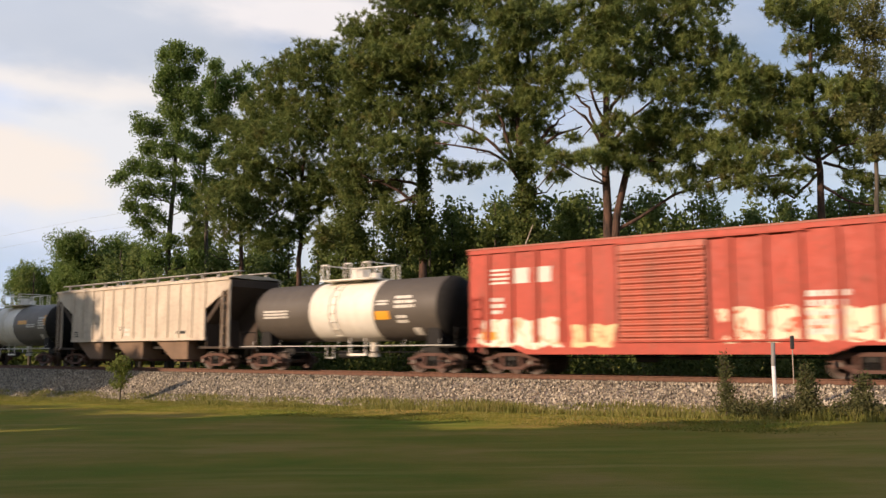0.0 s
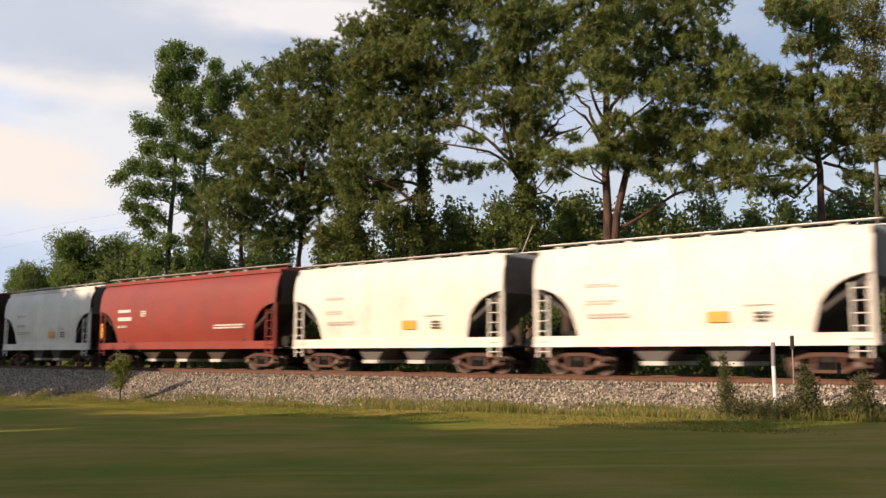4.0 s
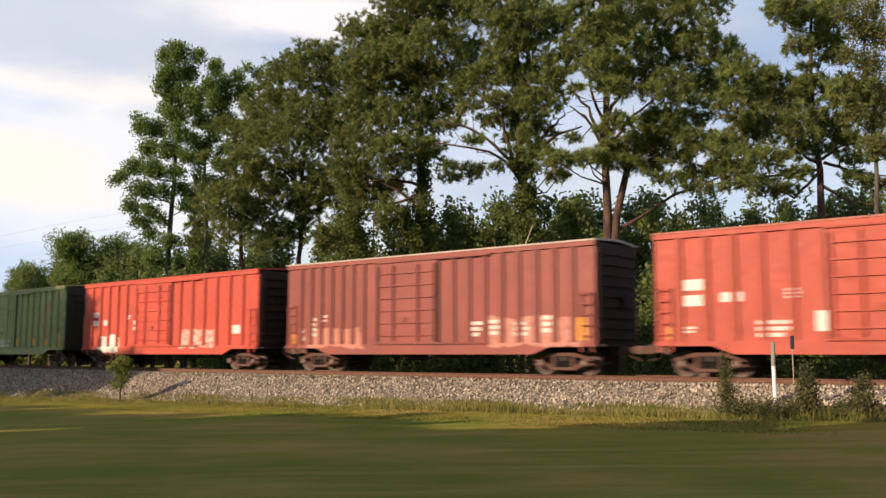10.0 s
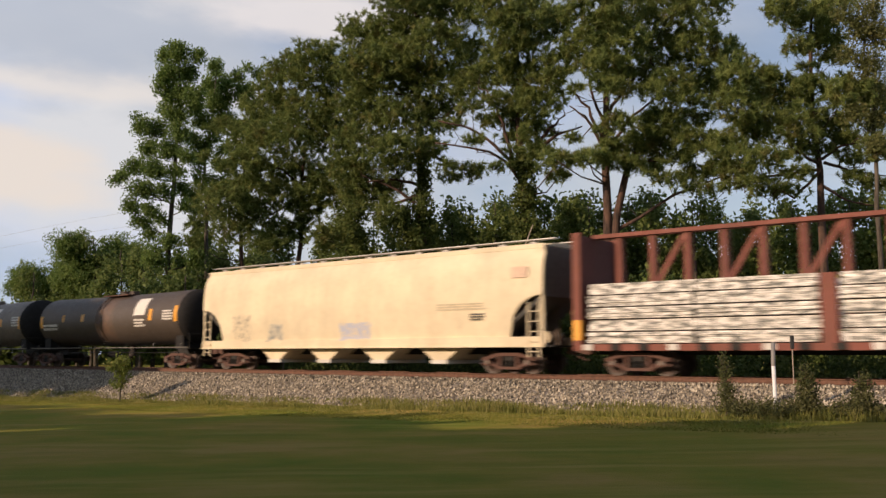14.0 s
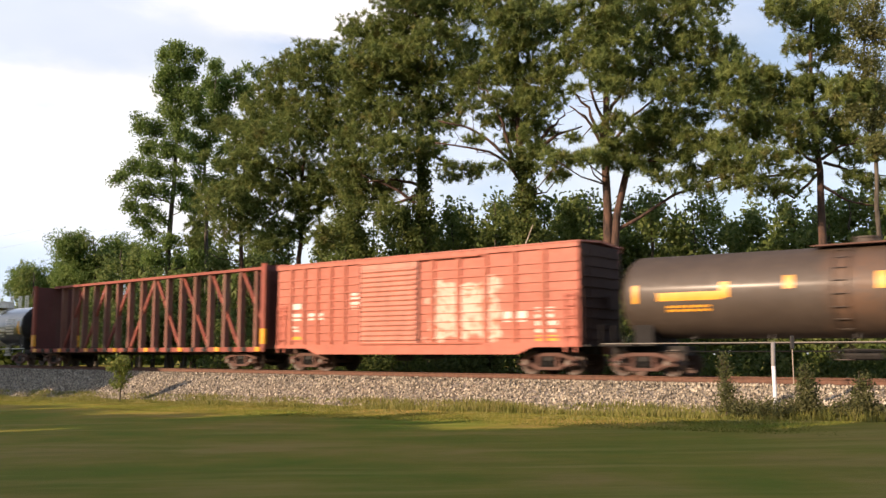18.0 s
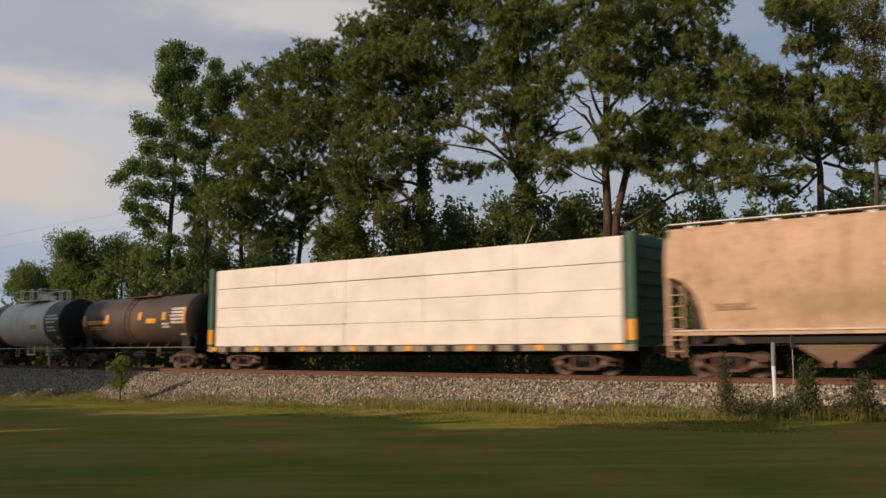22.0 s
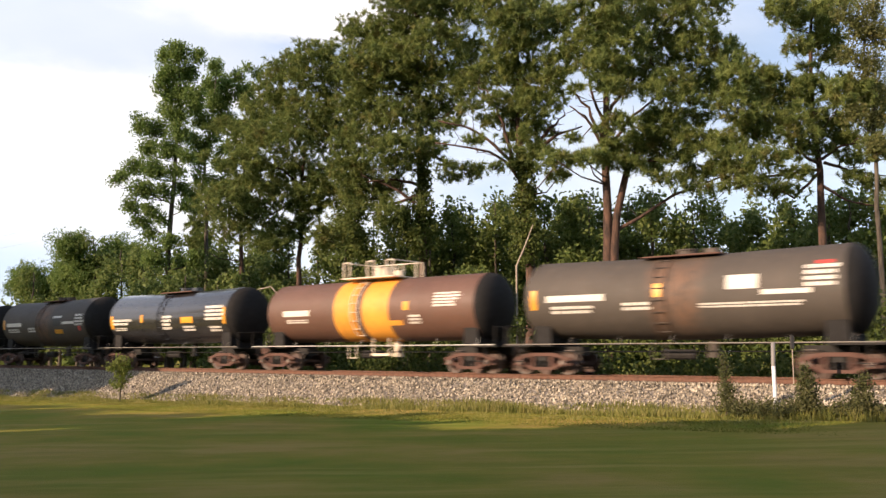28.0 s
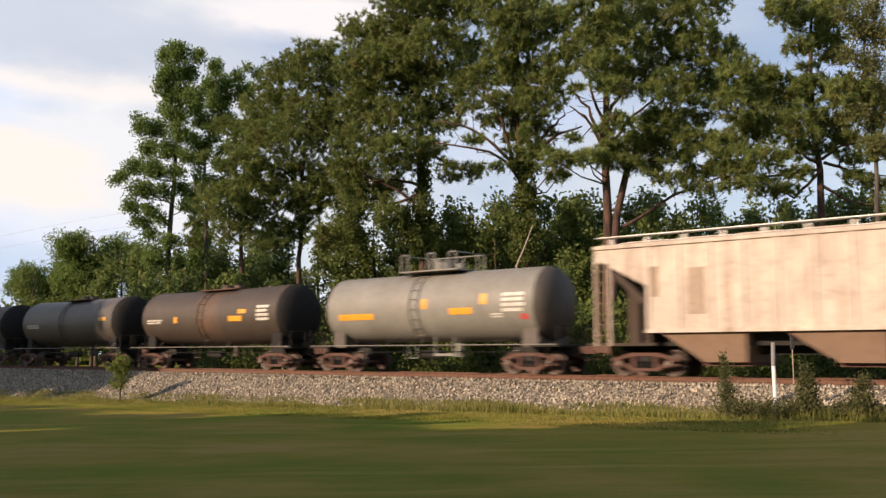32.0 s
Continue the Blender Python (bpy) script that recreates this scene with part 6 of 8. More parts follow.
def clump_points(rng, blobs, per_area, depth=0.9, lift=0.0):
    """Centres of leaf clumps in flattened ellipsoids, thicker outside, with an uneven rim."""
    out = []
    for x, y, z, rx, rz in blobs:
        n = max(6, int(per_area * math.pi * rx * rz))
        d = unit(rng.normal(size=(n, 3)) + np.array([0, 0, lift]))
        lump = 0.94 + 0.25 * np.sin(d[:, 0] * 5 + x) * np.sin(d[:, 2] * 6 + z) + 0.10 * np.clip(rng.normal(size=n), -2, 2)
        if not lift:
            lump = 0.88 + 0.3 * np.sin(d[:, 0] * 7 + x * 3) * np.sin(d[:, 2] * 8 + z * 2) + 0.2 * np.clip(rng.normal(size=n), -1.6, 1.6)
        r = rng.uniform(0.2, 1.0, n) ** 0.55 * np.minimum(lump, 1.12 if lift else 1.3)
        ry = depth * (rx + rz) / 2
        out.append(np.stack([x + d[:, 0] * r * rx, y + d[:, 1] * r * ry, z + d[:, 2] * r * rz], 1))
    return np.concatenate(out) if out else np.zeros((1, 3))


def needle_mesh(name, rng, centres, count=38, length=0.30, width=0.0215):
    """Tufts of needles that fan out from the tip of a shoot, each tuft leaning its own way."""
    n = len(centres)
    axis = unit(rng.normal(size=(n, 3)) * np.array([0.8, 0.8, 0.35]) + np.array([0, 0, 0.75]))
    size = rng.uniform(0.65, 1.35, n)
    axis, size = np.repeat(axis, count, 0), np.repeat(size, count)
    along = rng.uniform(-0.5, 0.25, n * count)
    c = np.repeat(centres, count, 0) + axis * (along * size * 0.5)[:, None]
    d = unit(axis * rng.uniform(0.1, 1.0, n * count)[:, None] + unit(rng.normal(size=(n * count, 3))) * 0.8)
    s = unit(np.cross(d, rng.normal(size=(n * count, 3))))
    l = (length * size * rng.uniform(0.75, 1.15, n * count))[:, None]
    w = width * rng.uniform(0.7, 1.3, n * count)[:, None]
    return quads_mesh(name, np.stack([c - s * w, c + s * w, c + d * l], 1), 3)


def leaf_mesh(name, rng, centres, count=22, size=0.14, spread=0.26):
    n = len(centres)
    c = np.repeat(centres, count, 0) + np.clip(rng.normal(size=(n * count, 3)), -1.5, 1.5) * spread
    nrm = unit(rng.normal(size=(n * count, 3)) + np.array([-0.3, -0.5, 0.5]))
    a = unit(np.cross(nrm, rng.normal(size=(n * count, 3))))
    b = np.cross(nrm, a)
    s = size * rng.uniform(0.6, 1.3, n * count)[:, None]
    q = np.stack([c - a * s, c - b * s * 0.55, c + a * s, c + b * s * 0.55], 1)
    return quads_mesh(name, q, 4)


def tube(bm, pts, radii, n=8):
    rings = []
    for i, (p, r) in enumerate(zip(pts, radii)):
        p = Vector(p)
        d = (Vector(pts[min(i + 1, len(pts) - 1)]) - Vector(pts[max(i - 1, 0)])).normalized()
        u = d.cross(Vector((0.3, 1, 0.1))).normalized()
        w = d.cross(u)
        rings.append([bm.verts.new(p + (u * math.cos(2 * math.pi * k / n) + w * math.sin(2 * math.pi * k / n)) * r) for k in range(n)])
    for a, b in zip(rings, rings[1:]):
        for k in range(n):
            bm.faces.new((a[k], a[(k + 1) % n], b[(k + 1) % n], b[k]))
    bm.faces.new(rings[-1])


def fine_path(pts, steps, rng, wob):
    pts = np.array(pts, float)
    t = np.linspace(0, len(pts) - 1, steps)
    out = np.stack([np.interp(t, np.arange(len(pts)), pts[:, k]) for k in range(3)], 1)
    out[1:-1, :2] += rng.normal(size=(steps - 2, 2)) * wob
    return out


def build_tree(label, category, trunk, r, blobs, seed, kind="pine", vines=(), density=None, base_z=-1.0, limbs=(), leaf=(34, 0.105)):
    """A tapered, slightly crooked trunk, a limb to each bough, and a crown of small clumps."""
    rng = np.random.default_rng(seed)
    x0, y0, _ = trunk[0]
    tree = new("pine_tree" if kind == "pine" else "broadleaf_tree")
    tree.location = (x0, y0, base_z)
    tagged(tree, label, category)
    off = np.array([x0, y0, base_z])
    path = fine_path([(x0, y0, base_z - 0.2)] + list(trunk[1:]), 14, rng, 0.05) - off
    radii = [r * (1.25 if i == 0 else 1) * (1 - 0.8 * i / 13) for i in range(14)]
    bark = M_PINEBARK if kind == "pine" else M_GUMBARK
    bm = bmesh.new()
    tube(bm, path, radii, 10)
    part("trunk", bm, bark, tree, "", True)
    zs = path[:, 2]
    for x, y, z, rx, rz in blobs:
        c = np.array([x, y, z]) - off
        side = math.hypot(c[0] - np.interp(c[2], zs, path[:, 0]), c[1])
        hz = min(max(c[2] - 0.25 * side - 0.4, zs[2]), zs[-2])
        st = np.array([np.interp(hz, zs, path[:, k]) for k in range(3)])
        rr = max(0.03, float(np.interp(hz, zs, radii)) * 0.27)
        # a spray grows from the nearest main bough where there is one, else from the trunk
        for line in limbs:
            for q in fine_path(line, 9, rng, 0.0)[3:] - off:
                if np.linalg.norm(q - c) < 0.8 * np.linalg.norm(st - c):
                    st, rr = q, max(0.025, r * 0.12)
        mid = st * 0.5 + c * 0.5 + np.array([rng.normal() * 0.2, rng.normal() * 0.2, -0.12 * side + rng.normal() * 0.1])
        bm = bmesh.new()
        tube(bm, [st, st * 0.6 + mid * 0.4, mid, mid * 0.4 + c * 0.6, c], [rr, rr * 0.85, rr * 0.66, rr * 0.45, rr * 0.2], 6)
        for k in range(5):
            e = c + rng.normal(size=3) * np.array([rx, rx, rz]) * 0.55
            rod(bm, mid * 0.3 + c * 0.7, e, rr * 0.28, 4, 0, rr * 0.1)
        part("limb", bm, bark, tree, "", True)
    for line in limbs:
        pts = fine_path(line, 9, rng, 0.06) - off
        bm = bmesh.new()
        tube(bm, pts, [r * (0.36 - 0.03 * i) for i in range(9)], 7)
        for k in range(2, 8):
            e = pts[k] + rng.normal(size=3) * np.array([0.4, 0.4, 0.2]) + np.array([0, 0, 0.2])
            rod(bm, pts[k], e, r * 0.10, 4, 0, r * 0.03)
        part("limb", bm, bark, tree, "", True)
    swell = 1.2 if kind == "pine" else 1.1
    cl = clump_points(rng, [(x, y - (0.9 if kind == "pine" else 0), z, a * swell, b * swell) for x, y, z, a, b in blobs], density or (27.0 if kind == "pine" else 20.0), 0.9, 0.35 if kind == "pine" else 0.0) - off
    if kind == "pine":
        me = needle_mesh("crown", rng, cl)
        part("crown", me, M_NEEDLE, tree, "dark olive pine needles in ragged tufts")
    else:
        me = leaf_mesh("crown", rng, cl, leaf[0], leaf[1])
        part("crown", me, M_LEAF, tree, "green leaves in loose clumps")
    if vines:
        cv = clump_points(rng, vines, 26, 1.0) - off
        part("climbing_vine", leaf_mesh("climbing_vine", rng, cv, 16, 0.11, 0.14), M_VINE, tree, "ivy climbing the trunk")
    return tree


TREES = {}
TREES['GUM_A'] = dict(trunk=[(-21.72, 74, 0.15), (-22.3, 74, 9.24), (-22.01, 74, 15.76), (-21.55, 74, 21.45), (-22.02, 74, 26.02)], r=0.26,
    blobs=[(-21.7, 72.9, 25.33, 0.83, 1.02), (-22.9, 73.5, 25.29, 0.47, 0.84), (-20.08, 73, 25.06, 0.51, 0.69), (-22.42, 73.2, 23.61, 1.02, 0.93), (-21.18, 74.6, 24.03, 0.85, 0.94), (-23, 73, 22.58, 0.51, 0.69), (-22, 73.6, 22.04, 1.25, 0.93), (-20.24, 73.1, 21.67, 0.83, 0.92), (-23.37, 75.4, 21.26, 0.57, 0.47), (-21.97, 74, 20.25, 1.12, 0.74), (-24.64, 73.4, 19.21, 0.69, 0.6), (-25.14, 73.7, 20.14, 0.23, 0.37), (-23.88, 75, 19.31, 1.04, 0.8), (-21.44, 73.6, 18.73, 0.92, 0.79), (-24.51, 75, 17.62, 0.8, 0.7), (-22.33, 73.6, 17.33, 1.15, 0.78)]
    + [(-20.5, 72.9, 16.56, 0.59, 0.59), (-25.15, 73.5, 15.9, 0.74, 0.6), (-23.44, 73, 15.55, 1.09, 0.73), (-21.59, 73.2, 15.37, 0.78, 0.64), (-26.45, 74.6, 15.31, 0.65, 0.42), (-24.29, 73, 13.93, 1.18, 0.64), (-26.66, 73.6, 14.64, 0.28, 0.23), (-22.5, 73.1, 13.72, 0.82, 0.64), (-21.58, 75.4, 14.38, 0.61, 0.71), (-25.4, 74, 12.71, 0.74, 0.55), (-23.69, 73.4, 12.3, 0.73, 0.46), (-20.73, 73.7, 12.67, 0.6, 0.5), (-24.86, 75, 11.56, 0.84, 0.51), (-22.72, 73.6, 11.59, 0.55, 0.41), (-24.25, 75, 10.52, 0.74, 0.42), (-22.07, 73.6, 9.75, 0.91, 0.55), (-19.88, 73.3, 8.48, 0.63, 1.13), (-21.55, 75.2, 7.98, 0.74, 0.93), (-22.85, 72.6, 8.41, 0.99, 0.99)])
TREES['GUM_B'] = dict(trunk=[(-19.94, 78, 0.12), (-20.28, 78, 11.65), (-20.57, 78, 16.57), (-19.86, 78, 22.57), (-19.82, 78, 26.22)], r=0.2,
    blobs=[(-19.85, 78, 25.7, 0.64, 0.89), (-20.47, 79.1, 24.3, 0.9, 0.85), (-18.76, 76.8, 23.62, 0.63, 0.97), (-19.52, 77.6, 22.32, 1.27, 1.08), (-16.78, 76.6, 25.08, 0.24, 0.44), (-18, 78.4, 24.83, 0.6, 0.6), (-15.94, 77.1, 24.81, 0.34, 0.68), (-17.2, 77.4, 23.16, 0.88, 0.93), (-18.97, 79, 21.21, 1.19, 0.6), (-19.43, 76.7, 18.99, 0.58, 0.43), (-20.75, 77, 15.48, 0.38, 1.06), (-21.03, 77.4, 20.81, 0.68, 0.58), (-19.7, 78.9, 17.36, 0.49, 0.69), (-21.04, 77.9, 13.35, 0.58, 0.97), (-15.16, 78.4, 24.61, 0.3, 0.45), (-20.81, 79.2, 10.83, 0.88, 1.08)]
    + [(-21.01, 76.3, 18.8, 0.72, 0.72), (-20.8, 76.6, 17.16, 0.62, 0.72), (-19.71, 76.7, 20.13, 0.82, 0.63), (-20.23, 77.1, 18.25, 0.53, 0.63), (-21.18, 76.6, 14, 0.62, 0.62), (-19.8, 77, 15.3, 0.62, 0.62), (-18.01, 74.9, 17.75, 0.66, 0.56), (-20.99, 75.9, 21.4, 0.67, 0.67), (-18.71, 77.1, 15.4, 0.58, 0.58)])
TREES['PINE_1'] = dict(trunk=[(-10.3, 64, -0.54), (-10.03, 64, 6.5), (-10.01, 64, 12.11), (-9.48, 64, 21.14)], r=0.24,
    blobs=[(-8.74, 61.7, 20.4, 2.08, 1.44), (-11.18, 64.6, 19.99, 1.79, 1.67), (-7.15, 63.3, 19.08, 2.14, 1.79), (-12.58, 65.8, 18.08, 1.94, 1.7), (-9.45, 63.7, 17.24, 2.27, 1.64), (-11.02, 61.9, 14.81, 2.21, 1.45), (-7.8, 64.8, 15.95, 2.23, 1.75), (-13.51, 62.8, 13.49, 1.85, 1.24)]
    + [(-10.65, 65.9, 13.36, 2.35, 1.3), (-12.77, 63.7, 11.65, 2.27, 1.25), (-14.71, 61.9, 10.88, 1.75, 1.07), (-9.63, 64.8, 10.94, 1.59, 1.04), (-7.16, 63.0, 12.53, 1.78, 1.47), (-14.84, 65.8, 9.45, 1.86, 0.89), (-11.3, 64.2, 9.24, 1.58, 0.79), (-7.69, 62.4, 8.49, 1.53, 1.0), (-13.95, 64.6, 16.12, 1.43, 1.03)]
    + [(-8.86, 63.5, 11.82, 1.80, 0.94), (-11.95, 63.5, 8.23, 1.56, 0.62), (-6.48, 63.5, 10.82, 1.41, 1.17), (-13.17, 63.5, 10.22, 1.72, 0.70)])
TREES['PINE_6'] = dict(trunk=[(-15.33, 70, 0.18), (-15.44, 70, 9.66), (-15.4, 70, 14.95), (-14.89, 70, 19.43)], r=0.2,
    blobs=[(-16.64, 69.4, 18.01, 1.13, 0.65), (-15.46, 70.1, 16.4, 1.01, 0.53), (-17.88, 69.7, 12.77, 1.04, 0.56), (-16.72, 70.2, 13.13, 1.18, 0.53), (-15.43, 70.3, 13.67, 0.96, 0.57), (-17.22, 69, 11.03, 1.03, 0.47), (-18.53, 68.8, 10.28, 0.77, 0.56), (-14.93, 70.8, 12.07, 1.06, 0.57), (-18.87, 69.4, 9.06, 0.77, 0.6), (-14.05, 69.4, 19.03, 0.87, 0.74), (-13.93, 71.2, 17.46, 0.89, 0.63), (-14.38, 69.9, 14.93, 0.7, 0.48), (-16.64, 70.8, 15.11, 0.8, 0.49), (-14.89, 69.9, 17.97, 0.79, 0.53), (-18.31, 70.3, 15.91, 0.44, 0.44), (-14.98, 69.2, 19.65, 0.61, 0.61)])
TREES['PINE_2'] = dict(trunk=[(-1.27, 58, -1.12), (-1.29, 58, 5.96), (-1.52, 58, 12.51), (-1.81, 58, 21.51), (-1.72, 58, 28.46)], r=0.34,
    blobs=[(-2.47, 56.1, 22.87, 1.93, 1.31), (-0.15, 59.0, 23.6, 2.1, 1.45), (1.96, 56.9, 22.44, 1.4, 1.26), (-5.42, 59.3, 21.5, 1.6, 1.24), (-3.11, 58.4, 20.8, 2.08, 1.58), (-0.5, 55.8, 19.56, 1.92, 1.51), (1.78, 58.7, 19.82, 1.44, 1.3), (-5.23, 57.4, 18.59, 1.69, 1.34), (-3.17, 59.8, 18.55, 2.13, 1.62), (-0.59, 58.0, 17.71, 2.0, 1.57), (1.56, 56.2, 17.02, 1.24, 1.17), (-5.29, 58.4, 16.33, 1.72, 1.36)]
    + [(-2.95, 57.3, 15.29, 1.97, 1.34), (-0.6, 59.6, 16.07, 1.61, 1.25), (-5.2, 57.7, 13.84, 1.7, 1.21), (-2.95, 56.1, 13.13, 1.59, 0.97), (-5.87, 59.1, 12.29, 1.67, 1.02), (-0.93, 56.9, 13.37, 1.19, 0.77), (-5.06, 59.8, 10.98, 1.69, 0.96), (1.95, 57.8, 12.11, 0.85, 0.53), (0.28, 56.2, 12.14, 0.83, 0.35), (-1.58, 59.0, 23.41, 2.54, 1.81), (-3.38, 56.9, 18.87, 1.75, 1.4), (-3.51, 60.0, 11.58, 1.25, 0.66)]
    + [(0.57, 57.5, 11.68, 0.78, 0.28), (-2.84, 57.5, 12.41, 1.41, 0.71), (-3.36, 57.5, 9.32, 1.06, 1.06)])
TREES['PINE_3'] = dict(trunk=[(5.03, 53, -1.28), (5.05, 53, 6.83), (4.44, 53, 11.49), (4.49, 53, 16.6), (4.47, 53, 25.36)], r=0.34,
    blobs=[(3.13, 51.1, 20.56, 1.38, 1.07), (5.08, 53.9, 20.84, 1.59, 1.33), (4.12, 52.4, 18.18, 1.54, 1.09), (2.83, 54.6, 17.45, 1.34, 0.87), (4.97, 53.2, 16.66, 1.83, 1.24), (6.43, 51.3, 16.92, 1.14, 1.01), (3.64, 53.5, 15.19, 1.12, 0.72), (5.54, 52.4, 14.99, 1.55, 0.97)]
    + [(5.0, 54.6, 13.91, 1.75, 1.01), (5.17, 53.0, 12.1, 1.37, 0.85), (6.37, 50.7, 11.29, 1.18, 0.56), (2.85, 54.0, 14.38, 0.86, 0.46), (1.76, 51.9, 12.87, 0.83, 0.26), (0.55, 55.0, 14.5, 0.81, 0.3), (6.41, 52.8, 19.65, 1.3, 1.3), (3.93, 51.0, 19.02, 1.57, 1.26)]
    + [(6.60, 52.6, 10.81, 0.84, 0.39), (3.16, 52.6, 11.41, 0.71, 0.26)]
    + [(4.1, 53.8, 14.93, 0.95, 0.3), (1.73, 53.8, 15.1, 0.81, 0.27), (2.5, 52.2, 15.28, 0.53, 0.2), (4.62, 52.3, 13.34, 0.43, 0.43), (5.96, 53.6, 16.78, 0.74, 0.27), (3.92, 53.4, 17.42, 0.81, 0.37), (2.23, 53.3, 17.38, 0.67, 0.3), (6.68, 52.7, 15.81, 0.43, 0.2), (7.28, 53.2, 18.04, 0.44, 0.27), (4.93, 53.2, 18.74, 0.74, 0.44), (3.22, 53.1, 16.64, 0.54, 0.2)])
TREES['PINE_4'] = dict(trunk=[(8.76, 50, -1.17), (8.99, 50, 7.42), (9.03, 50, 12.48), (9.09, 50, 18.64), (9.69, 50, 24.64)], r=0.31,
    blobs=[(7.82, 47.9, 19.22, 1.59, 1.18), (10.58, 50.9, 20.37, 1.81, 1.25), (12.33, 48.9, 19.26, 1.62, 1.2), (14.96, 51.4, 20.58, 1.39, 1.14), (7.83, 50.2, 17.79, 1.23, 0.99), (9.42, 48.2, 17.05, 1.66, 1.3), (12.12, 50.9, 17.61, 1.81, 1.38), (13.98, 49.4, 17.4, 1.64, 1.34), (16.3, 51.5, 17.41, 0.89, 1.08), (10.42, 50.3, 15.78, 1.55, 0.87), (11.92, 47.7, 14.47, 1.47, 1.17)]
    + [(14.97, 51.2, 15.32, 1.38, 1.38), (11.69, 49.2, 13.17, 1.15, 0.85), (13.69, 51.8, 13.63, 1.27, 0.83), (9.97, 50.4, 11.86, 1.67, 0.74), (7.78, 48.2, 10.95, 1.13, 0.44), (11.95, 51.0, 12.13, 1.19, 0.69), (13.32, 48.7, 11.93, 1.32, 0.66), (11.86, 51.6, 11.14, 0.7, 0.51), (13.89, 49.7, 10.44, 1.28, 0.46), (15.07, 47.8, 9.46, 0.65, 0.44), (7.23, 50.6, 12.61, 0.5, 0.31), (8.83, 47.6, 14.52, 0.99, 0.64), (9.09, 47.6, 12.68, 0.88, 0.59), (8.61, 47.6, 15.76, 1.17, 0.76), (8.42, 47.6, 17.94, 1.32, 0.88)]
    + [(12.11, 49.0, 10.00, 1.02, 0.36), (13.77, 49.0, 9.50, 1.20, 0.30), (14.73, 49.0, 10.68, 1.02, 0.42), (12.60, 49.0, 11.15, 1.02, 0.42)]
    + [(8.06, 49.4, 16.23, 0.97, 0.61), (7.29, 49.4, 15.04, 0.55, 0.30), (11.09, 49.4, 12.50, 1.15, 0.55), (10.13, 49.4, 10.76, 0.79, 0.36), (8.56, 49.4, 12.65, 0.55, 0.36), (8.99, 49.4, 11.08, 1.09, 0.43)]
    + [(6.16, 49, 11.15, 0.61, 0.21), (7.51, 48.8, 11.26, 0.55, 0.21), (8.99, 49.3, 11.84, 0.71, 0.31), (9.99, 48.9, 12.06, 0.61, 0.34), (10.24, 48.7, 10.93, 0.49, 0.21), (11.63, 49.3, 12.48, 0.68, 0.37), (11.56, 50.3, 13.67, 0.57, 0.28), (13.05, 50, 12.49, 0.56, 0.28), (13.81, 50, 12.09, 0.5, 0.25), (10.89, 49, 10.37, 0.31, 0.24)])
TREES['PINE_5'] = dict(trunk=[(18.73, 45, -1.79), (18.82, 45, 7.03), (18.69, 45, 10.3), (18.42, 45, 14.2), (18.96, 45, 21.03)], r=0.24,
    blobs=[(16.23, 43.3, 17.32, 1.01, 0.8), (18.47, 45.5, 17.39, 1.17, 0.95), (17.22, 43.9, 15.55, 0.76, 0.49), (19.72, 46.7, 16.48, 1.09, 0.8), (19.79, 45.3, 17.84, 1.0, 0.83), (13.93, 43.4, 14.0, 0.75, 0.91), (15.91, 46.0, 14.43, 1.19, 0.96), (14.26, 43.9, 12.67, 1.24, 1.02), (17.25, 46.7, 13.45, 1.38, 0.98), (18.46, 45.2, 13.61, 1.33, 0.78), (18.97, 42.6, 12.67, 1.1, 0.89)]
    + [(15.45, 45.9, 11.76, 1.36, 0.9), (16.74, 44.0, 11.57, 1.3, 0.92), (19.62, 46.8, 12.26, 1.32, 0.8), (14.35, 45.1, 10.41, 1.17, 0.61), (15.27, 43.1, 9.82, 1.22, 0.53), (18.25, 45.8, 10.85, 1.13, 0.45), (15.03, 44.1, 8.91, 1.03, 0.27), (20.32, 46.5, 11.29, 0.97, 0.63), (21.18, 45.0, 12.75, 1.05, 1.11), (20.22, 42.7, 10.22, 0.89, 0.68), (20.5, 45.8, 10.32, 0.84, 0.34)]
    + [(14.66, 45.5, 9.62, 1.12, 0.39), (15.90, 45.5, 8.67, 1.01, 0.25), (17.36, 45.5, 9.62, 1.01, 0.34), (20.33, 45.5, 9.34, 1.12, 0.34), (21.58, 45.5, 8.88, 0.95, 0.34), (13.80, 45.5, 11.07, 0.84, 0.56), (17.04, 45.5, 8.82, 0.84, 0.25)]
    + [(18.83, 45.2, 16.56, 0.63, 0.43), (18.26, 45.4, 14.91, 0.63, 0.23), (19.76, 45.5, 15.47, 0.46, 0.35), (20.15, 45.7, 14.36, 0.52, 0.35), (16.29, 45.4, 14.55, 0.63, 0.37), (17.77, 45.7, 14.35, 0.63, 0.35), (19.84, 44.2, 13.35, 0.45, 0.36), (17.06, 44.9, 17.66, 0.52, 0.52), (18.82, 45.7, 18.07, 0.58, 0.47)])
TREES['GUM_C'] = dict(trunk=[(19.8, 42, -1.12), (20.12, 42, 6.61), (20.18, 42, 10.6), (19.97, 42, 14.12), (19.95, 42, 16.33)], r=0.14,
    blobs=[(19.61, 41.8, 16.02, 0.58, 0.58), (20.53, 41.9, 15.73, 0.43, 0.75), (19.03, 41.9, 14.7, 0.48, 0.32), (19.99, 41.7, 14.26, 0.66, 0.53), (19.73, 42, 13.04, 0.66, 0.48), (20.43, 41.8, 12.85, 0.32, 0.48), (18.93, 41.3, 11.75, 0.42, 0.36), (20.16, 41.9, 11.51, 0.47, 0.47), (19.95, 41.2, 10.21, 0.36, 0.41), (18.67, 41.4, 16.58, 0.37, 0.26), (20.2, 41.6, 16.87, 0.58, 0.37)])
